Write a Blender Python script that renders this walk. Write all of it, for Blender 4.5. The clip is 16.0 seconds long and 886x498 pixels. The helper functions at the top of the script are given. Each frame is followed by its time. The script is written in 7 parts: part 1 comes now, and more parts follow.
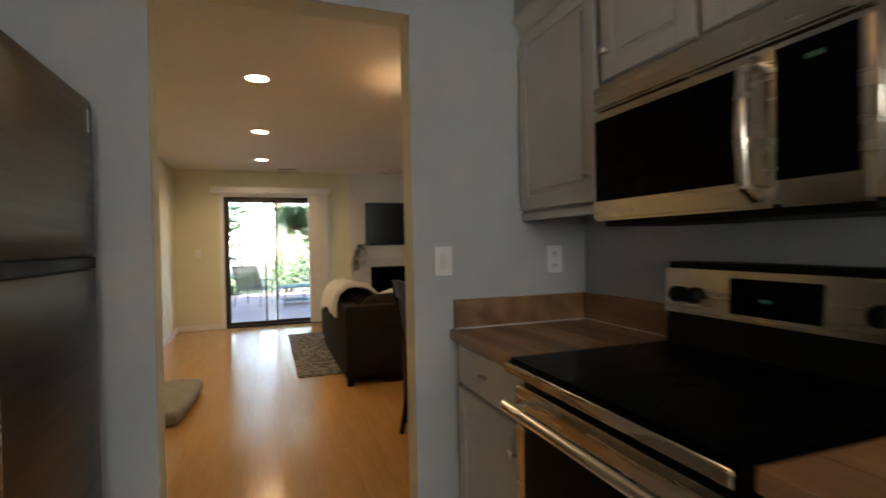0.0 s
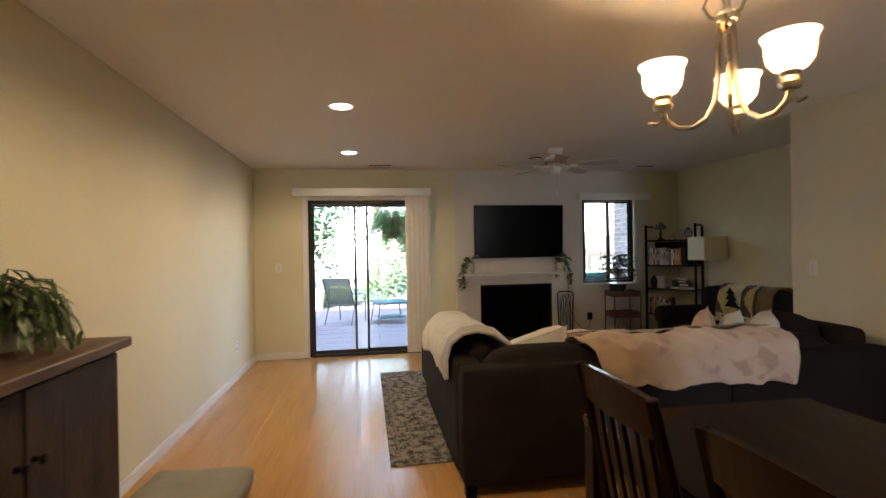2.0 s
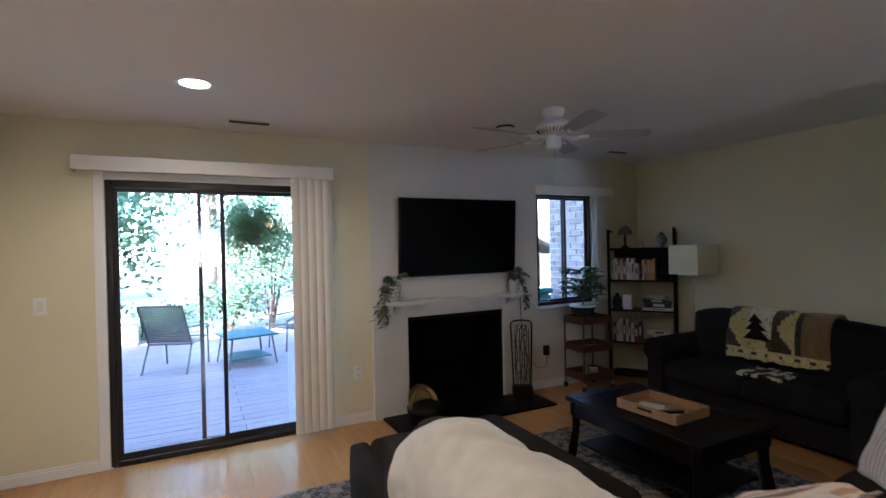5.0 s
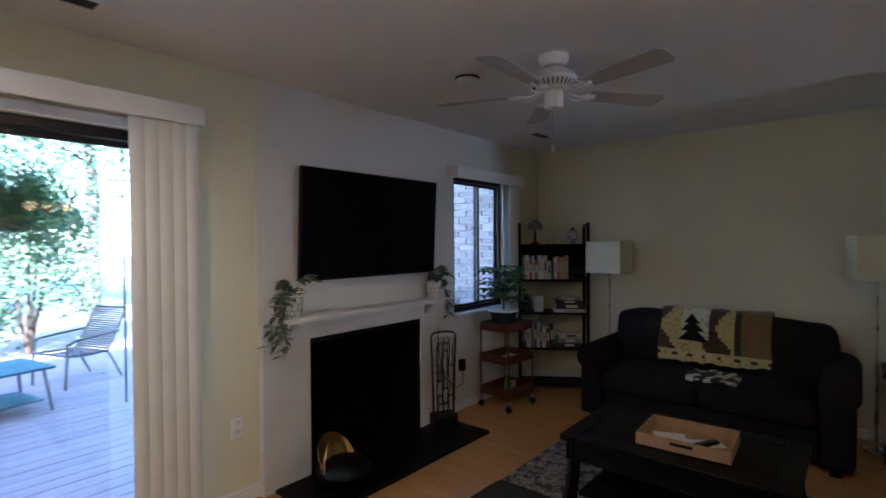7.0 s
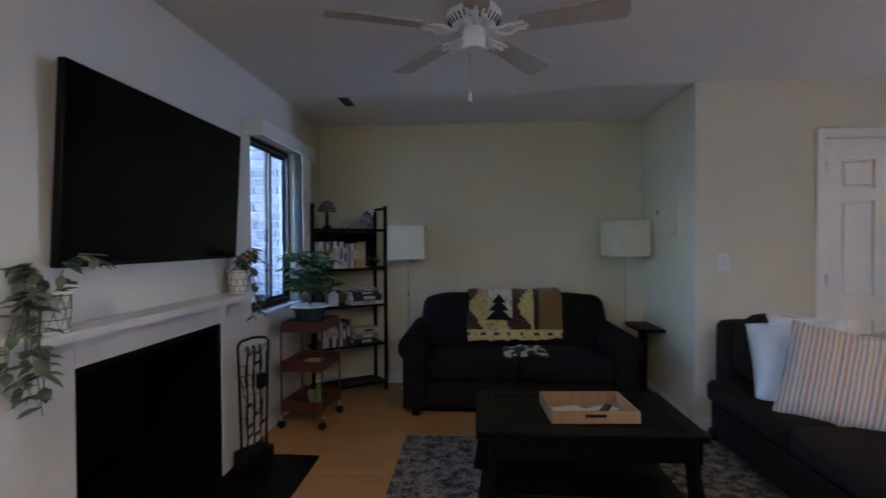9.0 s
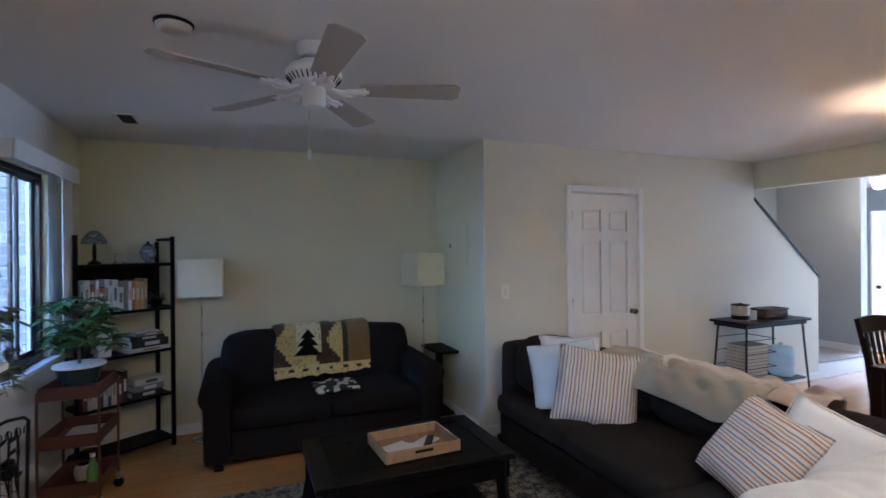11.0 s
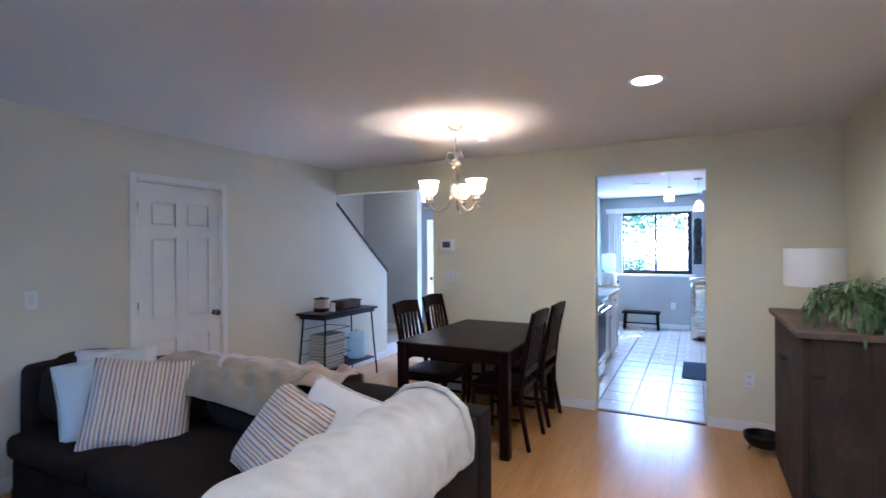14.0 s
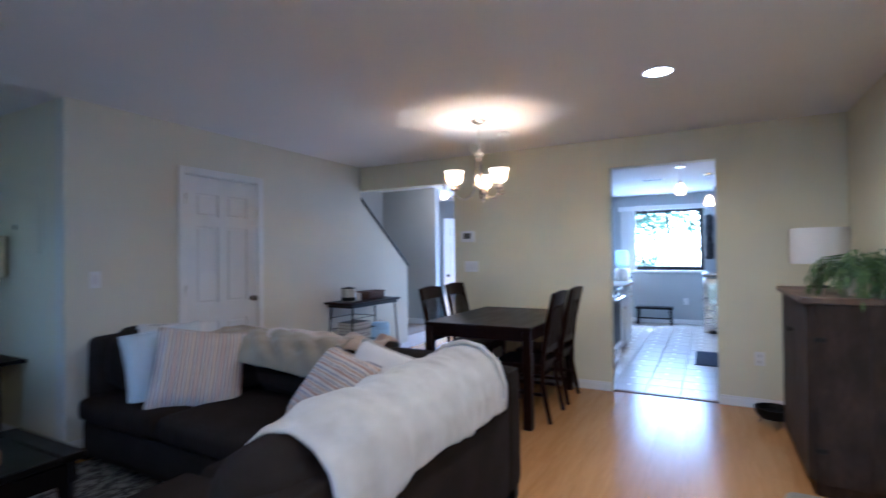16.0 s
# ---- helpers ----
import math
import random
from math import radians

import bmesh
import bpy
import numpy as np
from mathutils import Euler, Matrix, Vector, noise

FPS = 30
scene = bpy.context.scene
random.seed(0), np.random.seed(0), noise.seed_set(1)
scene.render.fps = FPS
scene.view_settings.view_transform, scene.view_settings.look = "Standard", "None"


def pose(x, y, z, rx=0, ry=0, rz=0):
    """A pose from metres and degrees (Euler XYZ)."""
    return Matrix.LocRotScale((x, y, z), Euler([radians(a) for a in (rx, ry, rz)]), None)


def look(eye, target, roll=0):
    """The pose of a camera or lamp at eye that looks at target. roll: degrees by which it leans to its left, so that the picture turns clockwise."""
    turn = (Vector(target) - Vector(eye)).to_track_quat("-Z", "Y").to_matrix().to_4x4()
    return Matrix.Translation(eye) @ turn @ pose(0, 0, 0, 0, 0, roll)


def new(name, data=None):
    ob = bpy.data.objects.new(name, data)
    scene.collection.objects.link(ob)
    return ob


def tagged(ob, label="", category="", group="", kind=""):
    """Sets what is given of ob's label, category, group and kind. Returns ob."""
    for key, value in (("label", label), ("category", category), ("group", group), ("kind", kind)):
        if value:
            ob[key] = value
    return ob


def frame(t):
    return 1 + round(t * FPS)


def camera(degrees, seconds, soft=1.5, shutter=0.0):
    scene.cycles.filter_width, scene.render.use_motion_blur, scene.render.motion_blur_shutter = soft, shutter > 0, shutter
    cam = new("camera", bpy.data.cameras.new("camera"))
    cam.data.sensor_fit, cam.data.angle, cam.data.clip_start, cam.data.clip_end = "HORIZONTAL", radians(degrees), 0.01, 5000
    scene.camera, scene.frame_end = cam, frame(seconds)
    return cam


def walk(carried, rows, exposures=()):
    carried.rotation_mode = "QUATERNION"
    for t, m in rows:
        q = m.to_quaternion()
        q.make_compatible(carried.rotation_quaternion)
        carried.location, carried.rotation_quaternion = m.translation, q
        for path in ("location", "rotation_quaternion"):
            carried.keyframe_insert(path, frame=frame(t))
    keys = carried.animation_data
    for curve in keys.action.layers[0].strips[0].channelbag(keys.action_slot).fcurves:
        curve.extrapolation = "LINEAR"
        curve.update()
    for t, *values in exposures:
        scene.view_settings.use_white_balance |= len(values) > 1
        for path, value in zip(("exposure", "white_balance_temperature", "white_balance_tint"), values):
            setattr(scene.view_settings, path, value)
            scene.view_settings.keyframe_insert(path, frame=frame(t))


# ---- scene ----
cam = camera(84.0, 16.0, 1.5, 0.4)
PATH = [
    (0, (1.281, -1.992, 1.261), (1.956, -0.109, 1.236), -1.1),
    (0.5, (1.384, -1.61, 1.298), (1.755, 0.355, 1.282), -1.0),
    (1, (1.406, -1.166, 1.317), (1.7, 0.812, 1.303), -1.0),
    (1.5, (1.353, -0.712, 1.374), (1.648, 1.266, 1.363), -1.0),
    (2, (1.41, -0.273, 1.38), (1.718, 1.703, 1.379), -1.0),
    (2.5, (1.385, 0.108, 1.429), (1.755, 2.074, 1.424), -1.0),
    (3, (1.392, 0.463, 1.484), (1.889, 2.4, 1.476), -1.0),
    (3.5, (1.454, 0.875, 1.512), (2.065, 2.779, 1.502), -1.1),
    (4, (1.396, 1.256, 1.49), (2.136, 3.114, 1.483), -1.0),
    (4.2, (1.341, 1.433, 1.501), (2.143, 3.265, 1.493), -1.1),
    (6.3, (1.179, 3.101, 1.52), (2.298, 4.758, 1.485), -0.5),
    (6.5, (1.187, 3.234, 1.509), (2.427, 4.802, 1.478), -0.5),
    (7, (1.119, 3.579, 1.485), (2.643, 4.875, 1.454), -0.4),
    (7.5, (1.133, 3.92, 1.442), (2.834, 4.972, 1.41), -0.4),
    (8, (1.22, 4.305, 1.395), (3.051, 5.108, 1.368), -0.4),
    (8.5, (1.292, 4.626, 1.341), (3.227, 5.13, 1.314), -0.3),
    (9, (1.273, 4.804, 1.319), (3.269, 4.93, 1.296), -0.3),
    (9.2, (1.244, 4.826, 1.311), (3.244, 4.83, 1.291), -0.3),
    (11.3, (1.228, 5.121, 1.559), (3.042, 4.278, 1.555), -0.4),
    (11.5, (1.198, 5.061, 1.543), (2.985, 4.163, 1.536), -0.3),
    (12, (1.149, 4.918, 1.557), (2.781, 3.762, 1.537), -0.2),
    (12.5, (1.124, 4.838, 1.536), (2.573, 3.46, 1.525), -0.2),
    (13, (1.095, 4.781, 1.544), (2.36, 3.232, 1.533), -0.3),
    (13.5, (1.035, 4.729, 1.529), (2.102, 3.038, 1.525), -0.3),
    (14, (1.005, 4.677, 1.504), (1.918, 2.897, 1.5), -0.3),
    (14.5, (0.955, 4.649, 1.466), (1.746, 2.812, 1.469), -0.4),
    (15, (0.942, 4.67, 1.43), (1.61, 2.785, 1.436), -0.4),
    (15.5, (0.963, 4.764, 1.386), (1.625, 2.877, 1.398), -0.5),
    (16, (0.992, 4.97, 1.33), (1.941, 3.209, 1.355), -0.6),
]
EXPOSURES = [(0.0, 4.2, 6900, 10), (1.0, 4.4, 6700, 10), (2.0, 4.45, 6500, 10), (3.0, 4.55, 5700, 11), (4.2, 4.5, 5150, 12), (6.5, 4.34, 5050, 13), (9.2, 4.78, 4650, 14), (11.5, 5.1, 4550, 13), (13.0, 5.1, 4300, 13), (14.5, 4.84, 4200, 14), (16.0, 4.69, 4150, 13)]
walk(cam, [(t, look(eye, target, roll)) for t, eye, target, roll in PATH], EXPOSURES)

# ---- world and lights ----
H = 2.44
world = bpy.data.worlds.new("world")
scene.world = world
world.use_nodes = True
wn = world.node_tree
sky = wn.nodes.new("ShaderNodeTexSky")
sky.sky_type, sky.sun_disc, sky.sun_elevation, sky.sun_rotation = "NISHITA", False, radians(42), radians(180 + 32)
wn.links.new(sky.outputs[0], wn.nodes["Background"].inputs[0])
wn.nodes["Background"].inputs[1].default_value = 0.15


def lamp(name, kind, power, colour, m, size=0.1, angle=None):
    data = bpy.data.lights.new(name, kind)
    data.energy, data.color = power, colour
    if kind == "AREA":
        data.shape, data.size = "DISK", size
    elif kind == "SUN":
        data.angle = radians(0.6)
    else:
        data.shadow_soft_size = size
    if angle:
        data.spot_size, data.spot_blend = radians(angle), 0.6
    ob = new(name, data)
    ob.matrix_world = m
    return ob


WARM = (1.0, 0.72, 0.42)
SUNDIR = Vector((-math.sin(radians(32)) * math.cos(radians(42)), -math.cos(radians(32)) * math.cos(radians(42)), math.sin(radians(42))))
CAN_W, CHAND_W, PEND_W, HALL_W, DOOR_W, KITCHEN_W = 2.8, 0.26, 0.35, 0.4, 2.4, 1.5
lamp("sun", "SUN", 3.0, (1.0, 0.95, 0.86), look(SUNDIR * 30, (0, 0, 0)))
CANS = [(1.245, 1.70), (1.245, 3.41), (1.245, 5.15)]
for cx, cy in CANS:
    lamp("recessed_lamp", "SPOT", CAN_W, WARM, look((cx, cy, H - 0.012), (cx, cy, 0)), 0.05, 168)

front = lamp("front_door_daylight", "AREA", DOOR_W, (0.72, 0.84, 1.0), look((4.26, -4.02, 1.05), (4.26, 0.0, 1.05)), 0.9)
front.data.shape, front.data.size, front.data.size_y = "RECTANGLE", 0.9, 1.9

kitchen_sky = lamp("kitchen_window_daylight", "AREA", KITCHEN_W, (0.86, 0.93, 1.0), look((1.68, -5.20, 1.6), (1.68, 0.0, 1.2)), 1.0)
kitchen_sky.data.shape, kitchen_sky.data.size, kitchen_sky.data.size_y = "RECTANGLE", 1.2, 1.1

# ---- materials ----


def mat(name, colour, rough=0.6, metal=0.0, vary=0.12, scale=6.0, fine=0.0, fscale=120.0, bump=0.0, bscale=80.0, each=0.0, stretch=(1, 1, 1), colour2=None, emit=0.0, spec=0.5, sheen=0.0):
    """A surface with slow variation, fine grain and relief; each: how far whole objects differ."""
    m = bpy.data.materials.new(name)
    m.use_nodes = True
    n, l = m.node_tree.nodes, m.node_tree.links
    b = n["Principled BSDF"]
    b.inputs["Roughness"].default_value, b.inputs["Metallic"].default_value = rough, metal
    b.inputs["Specular IOR Level"].default_value = spec
    b.inputs["Sheen Weight"].default_value = sheen
    co = n.new("ShaderNodeTexCoord")
    mp = n.new("ShaderNodeMapping")
    mp.inputs["Scale"].default_value = stretch
    l.new(co.outputs["Object"], mp.inputs[0])
    c2 = colour2 or tuple(c * (1 - vary) for c in colour)
    slow = n.new("ShaderNodeTexNoise")
    slow.inputs["Scale"].default_value, slow.inputs["Detail"].default_value = scale, 4
    l.new(mp.outputs[0], slow.inputs[0])
    mix = n.new("ShaderNodeMix")
    mix.data_type = "RGBA"
    mix.inputs[6].default_value, mix.inputs[7].default_value = (*colour, 1), (*c2, 1)
    ramp = n.new("ShaderNodeMapRange")
    ramp.inputs[1].default_value, ramp.inputs[2].default_value = 0.3, 0.7
    l.new(slow.outputs[0], ramp.inputs[0])
    l.new(ramp.outputs[0], mix.inputs[0])
    out = mix.outputs[2]
    grain = n.new("ShaderNodeTexNoise")
    grain.inputs["Scale"].default_value, grain.inputs["Detail"].default_value = fscale, 3
    l.new(mp.outputs[0], grain.inputs[0])
    hsv = n.new("ShaderNodeHueSaturation")
    val = n.new("ShaderNodeMath")
    val.operation = "MULTIPLY_ADD"
    l.new(grain.outputs[0], val.inputs[0])
    val.inputs[1].default_value, val.inputs[2].default_value = 2 * fine, 1 - fine
    vout = val.outputs[0]
    if each:
        info = n.new("ShaderNodeObjectInfo")
        r = n.new("ShaderNodeMath")
        r.operation = "MULTIPLY_ADD"
        l.new(info.outputs["Random"], r.inputs[0])
        r.inputs[1].default_value, r.inputs[2].default_value = 2 * each, 1 - each
        p = n.new("ShaderNodeMath")
        p.operation = "MULTIPLY"
        l.new(vout, p.inputs[0])
        l.new(r.outputs[0], p.inputs[1])
        vout = p.outputs[0]
    l.new(vout, hsv.inputs["Value"])
    l.new(out, hsv.inputs["Color"])
    l.new(hsv.outputs[0], b.inputs["Base Color"])
    if bump:
        bn = n.new("ShaderNodeTexNoise")
        bn.inputs["Scale"].default_value, bn.inputs["Detail"].default_value = bscale, 5
        l.new(mp.outputs[0], bn.inputs[0])
        bu = n.new("ShaderNodeBump")
        bu.inputs["Strength"].default_value, bu.inputs["Distance"].default_value = bump, 0.01
        l.new(bn.outputs[0], bu.inputs["Height"])
        l.new(bu.outputs[0], b.inputs["Normal"])
    rv = n.new("ShaderNodeMath")
    rv.operation = "MULTIPLY_ADD"
    l.new(slow.outputs[0], rv.inputs[0])
    rv.inputs[1].default_value, rv.inputs[2].default_value = 0.16 * (rough > 0.05), rough - 0.08 * (rough > 0.05)
    l.new(rv.outputs[0], b.inputs["Roughness"])
    if emit:
        b.inputs["Emission Color"].default_value, b.inputs["Emission Strength"].default_value = (*colour, 1), emit
    return m


def striped(name, stops, period, axis, rough=0.9, bump=0.3, scale=300):
    """Woven cloth striped along one axis of the thing; stops: (place 0..1, colour)."""
    m = mat(name, (0.5, 0.5, 0.5), rough, bump=bump, bscale=scale, sheen=0.2)
    n, l = m.node_tree.nodes, m.node_tree.links
    co = n.new("ShaderNodeTexCoord")
    sep = n.new("ShaderNodeSeparateXYZ")
    l.new(co.outputs["Object"], sep.inputs[0])
    wob = n.new("ShaderNodeTexNoise")
    wob.inputs["Scale"].default_value = 14
    l.new(co.outputs["Object"], wob.inputs[0])
    add = n.new("ShaderNodeMath")
    add.operation = "MULTIPLY_ADD"
    l.new(wob.outputs[0], add.inputs[0])
    add.inputs[1].default_value = 0.009
    l.new(sep.outputs[axis], add.inputs[2])
    div = n.new("ShaderNodeMath")
    div.operation = "DIVIDE"
    l.new(add.outputs[0], div.inputs[0])
    div.inputs[1].default_value = period
    fr = n.new("ShaderNodeMath")
    fr.operation = "FRACT"
    l.new(div.outputs[0], fr.inputs[0])
    cr = n.new("ShaderNodeValToRGB")
    cr.color_ramp.interpolation = "CONSTANT"
    e = cr.color_ramp.elements
    for k, (p, c) in enumerate(stops):
        el = e[k] if k < 2 else e.new(p)
        el.position, el.color = p, (*c, 1)
    l.new(fr.outputs[0], cr.inputs[0])
    l.new(cr.outputs[0], n["Principled BSDF"].inputs["Base Color"])
    return m


def glassy(name, colour=(1, 1, 1), rough=0.0, ior=1.45):
    m = bpy.data.materials.new(name)
    m.use_nodes = True
    b = m.node_tree.nodes["Principled BSDF"]
    b.inputs["Base Color"].default_value = (*colour, 1)
    b.inputs["Roughness"].default_value, b.inputs["IOR"].default_value = rough, ior
    b.inputs["Transmission Weight"].default_value = 1
    return m


def shade_mat(name, colour, emit=0.0, trans=0.5):
    m = mat(name, colour, 0.8, vary=0.04, emit=emit)
    n, l = m.node_tree.nodes, m.node_tree.links
    t = n.new("ShaderNodeBsdfTranslucent")
    t.inputs[0].default_value = (*colour, 1)
    mx = n.new("ShaderNodeMixShader")
    mx.inputs[0].default_value = trans
    l.new(n["Principled BSDF"].outputs[0], mx.inputs[1])
    l.new(t.outputs[0], mx.inputs[2])
    l.new(mx.outputs[0], n["Material Output"].inputs[0])
    return m


CREAM = mat("cream_wall_paint", (0.72, 0.675, 0.49), 0.75, vary=0.05, scale=1.5, fine=0.02, bump=0.08, bscale=220)
OFFWHITE = mat("offwhite_wall_paint", (0.70, 0.668, 0.56), 0.75, vary=0.05, scale=1.5, fine=0.02, bump=0.08, bscale=220)
BLUEGREY = mat("grey_blue_wall_paint", (0.46, 0.475, 0.475), 0.75, vary=0.05, scale=1.5, fine=0.02, bump=0.08, bscale=220)
NORTHWHITE = mat("white_wall_paint", (0.68, 0.655, 0.62), 0.75, vary=0.06, scale=1.5, bump=0.08, bscale=220)
CACTUS = mat("dark_trailing_leaf", (0.03, 0.06, 0.018), 0.45, vary=0.5, scale=26, colour2=(0.13, 0.20, 0.055))
PEWTER = mat("aged_pewter", (0.28, 0.24, 0.20), 0.25, 1.0, vary=0.2)
# white blades, darkened in colour for the shade on their undersides
FANBLADE = mat("shaded_fan_blade", (0.43, 0.40, 0.37), 0.6, vary=0.08)
CEILING = mat("ceiling_paint", (0.77, 0.745, 0.72), 0.9, vary=0.03, scale=1.2, fine=0.02, bump=0.15, bscale=160)
TRIM = mat("white_trim_paint", (0.80, 0.79, 0.78), 0.38, vary=0.06, scale=4, bump=0.03)
SURROUND = mat("white_painted_surround", (0.68, 0.67, 0.67), 0.6, vary=0.12, scale=5, bump=0.1, bscale=50)
PLANK = mat("honey_laminate", (0.51, 0.28, 0.098), 0.19, vary=0.12, scale=2.2, fine=0.16, fscale=11, bump=0.012, bscale=12, each=0.02, stretch=(9, 0.7, 1), colour2=(0.43, 0.22, 0.07))
SEAM = mat("floor_seam", (0.34, 0.18, 0.07), 0.4)
TILE = mat("ivory_floor_tile", (0.62, 0.58, 0.52), 0.25, vary=0.1, scale=4, fine=0.03, each=0.05, bump=0.03, bscale=20)
GROUT = mat("grey_grout", (0.30, 0.27, 0.24), 0.9, vary=0.3, scale=10)
BRONZE = mat("dark_bronze_aluminium", (0.035, 0.028, 0.024), 0.4, 0.6, vary=0.2)
GLASS = glassy("window_glass")
BLIND = mat("vinyl_blind", (0.72, 0.70, 0.66), 0.6, vary=0.06, scale=8)
SOFA = mat("charcoal_sofa_cloth", (0.024, 0.0185, 0.0165), 0.95, vary=0.25, scale=5, fine=0.15, fscale=400, bump=0.35, bscale=500, spec=0.15)
NAVY = mat("slate_blue_sofa_cloth", (0.014, 0.0125, 0.0148), 0.95, vary=0.2, scale=5, fine=0.15, fscale=400, bump=0.35, bscale=500, spec=0.15)
DARKWOOD = mat("espresso_wood", (0.012, 0.0045, 0.0035), 0.36, spec=0.13, vary=0.25, scale=3, fine=0.08, fscale=20, stretch=(4, 1, 1), bump=0.02)
BLACKWOOD = mat("black_stained_wood", (0.004, 0.003, 0.003), 0.45, spec=0.12, vary=0.3, scale=5, fine=0.15, bump=0.03)
RUSTIC = mat("rustic_brown_wood", (0.050, 0.027, 0.015), 0.62, spec=0.3, vary=0.6, scale=5, fine=0.6, fscale=17, stretch=(2.2, 2.2, 1), bump=0.25, bscale=30)
RUSTICTOP = mat("weathered_top_wood", (0.13, 0.078, 0.048), 0.5, vary=0.5, scale=3, fine=0.35, fscale=26, stretch=(6, 1, 1), bump=0.2, bscale=30)
BUTCHER = mat("butcher_block", (0.46, 0.25, 0.12), 0.30, vary=0.5, scale=1.6, fine=0.16, fscale=16, stretch=(7, 1, 7), bump=0.02, colour2=(0.20, 0.09, 0.04), each=0.28)
STEEL = mat("brushed_stainless", (0.58, 0.53, 0.46), 0.26, 1.0, vary=0.05, scale=3, fine=0.03, fscale=60, stretch=(1, 1, 12))
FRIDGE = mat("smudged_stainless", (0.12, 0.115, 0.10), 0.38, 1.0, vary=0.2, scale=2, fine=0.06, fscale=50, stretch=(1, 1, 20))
BLACKGLASS = mat("black_glass", (0.0012, 0.0012, 0.0014), 0.3, vary=0.1, spec=0.05)
BLACKPLASTIC = mat("black_plastic", (0.005, 0.005, 0.005), 0.45, vary=0.2, spec=0.16)
CABINET = mat("offwhite_cabinet_paint", (0.62, 0.60, 0.56), 0.5, vary=0.07, scale=5, bump=0.06, bscale=60)
NICKEL = mat("brushed_nickel", (0.55, 0.50, 0.44), 0.28, 1.0, vary=0.1)
BRASSY = mat("satin_brass", (0.62, 0.42, 0.17), 0.3, 1.0, vary=0.2, scale=10)
IRON = mat("black_iron", (0.012, 0.011, 0.011), 0.5, 0.5, vary=0.3)
SOOT = mat("sooty_firebox", (0.004, 0.0035, 0.0035), 0.95, spec=0.1, vary=0.5, scale=8, bump=0.4, bscale=30)
SLATE = mat("black_hearth_slate", (0.004, 0.004, 0.005), 0.5, spec=0.15, vary=0.5, scale=4, bump=0.1)
SCREEN = mat("tv_screen", (0.0015, 0.0015, 0.002), 0.2, vary=0.1, spec=0.1)
LEAF = mat("deep_green_leaf", (0.04, 0.11, 0.028), 0.6, spec=0.15, vary=0.5, scale=9, each=0.25, colour2=(0.10, 0.17, 0.055))
LEAF2 = mat("grey_green_leaf", (0.055, 0.085, 0.04), 0.5, vary=0.5, scale=26, each=0.3, colour2=(0.17, 0.19, 0.12))
FERNLEAF = mat("fern_leaf", (0.13, 0.21, 0.08), 0.55, vary=0.4, scale=9, colour2=(0.13, 0.24, 0.09))
TREELEAF = mat("tree_leaf", (0.045, 0.10, 0.045), 0.6, vary=0.5, scale=1.5, colour2=(0.085, 0.15, 0.06))
BARK = mat("bark", (0.10, 0.07, 0.05), 0.9, vary=0.5, scale=8, bump=0.6, bscale=20)
SOIL = mat("potting_soil", (0.03, 0.02, 0.015), 0.95, vary=0.5, scale=30, bump=0.6)
WHITEPOT = mat("white_glazed_pot", (0.72, 0.70, 0.66), 0.3, vary=0.06)
BLUEPOT = mat("dark_glazed_pot", (0.03, 0.045, 0.05), 0.25, vary=0.4, scale=14)
THROW = mat("cream_plush_throw", (0.62, 0.595, 0.565), 0.97, vary=0.2, scale=11, fine=0.08, fscale=260, bump=0.5, bscale=260, sheen=0.5)
TAN = mat("tan_sheet", (0.34, 0.28, 0.19), 0.95, vary=0.2, scale=5, bump=0.35, bscale=200, sheen=0.3)
DYED = mat("tan_and_lilac_dyed_blanket", (0.44, 0.31, 0.21), 0.95, scale=5, fine=0.1, bump=0.35, bscale=200, colour2=(0.55, 0.46, 0.45), sheen=0.3)
WHITECLOTH = mat("white_cotton", (0.74, 0.72, 0.71), 0.95, vary=0.08, scale=7, bump=0.3, bscale=300)
PALEBLUE = mat("pale_blue_cotton", (0.60, 0.645, 0.665), 0.95, vary=0.1, scale=7, bump=0.3, bscale=300)
STRIPES = striped("multicolour_striped_cloth", [(0, (0.66, 0.58, 0.50)), (0.09, (0.14, 0.14, 0.19)), (0.15, (0.66, 0.58, 0.50)), (0.25, (0.34, 0.19, 0.13)), (0.31, (0.64, 0.56, 0.49)), (0.42, (0.16, 0.15, 0.20)), (0.47, (0.66, 0.58, 0.50)), (0.58, (0.42, 0.27, 0.14)), (0.65, (0.66, 0.58, 0.51)), (0.74, (0.13, 0.12, 0.17)), (0.80, (0.66, 0.57, 0.49)), (0.90, (0.40, 0.24, 0.20))], 0.13, 0)
STRIPES2 = striped("terracotta_striped_cloth", [(0, (0.68, 0.60, 0.52)), (0.2, (0.38, 0.20, 0.13)), (0.33, (0.68, 0.59, 0.50)), (0.45, (0.16, 0.13, 0.16)), (0.52, (0.70, 0.62, 0.54)), (0.66, (0.46, 0.30, 0.19)), (0.78, (0.68, 0.60, 0.52)), (0.9, (0.20, 0.20, 0.27))], 0.075, 2)
BEDCLOTH = mat("grey_pet_bed_plush", (0.30, 0.28, 0.23), 0.97, vary=0.15, scale=8, fine=0.1, fscale=300, bump=0.5, bscale=260)
SHADE = shade_mat("linen_lampshade", (0.86, 0.81, 0.60), 0.0, 0.15)
DRUM = shade_mat("white_drum_lampshade", (0.80, 0.78, 0.76), 0.0, 0.2)
BELL = shade_mat("lit_frosted_glass", (1.0, 0.80, 0.52), 0.22, 0.5)
LIT = mat("lit_diffuser", (1.0, 0.90, 0.74), 0.5, emit=1.2)
CARTRED = mat("rust_red_cart", (0.085, 0.027, 0.015), 0.45, vary=0.2, scale=6, bump=0.05)
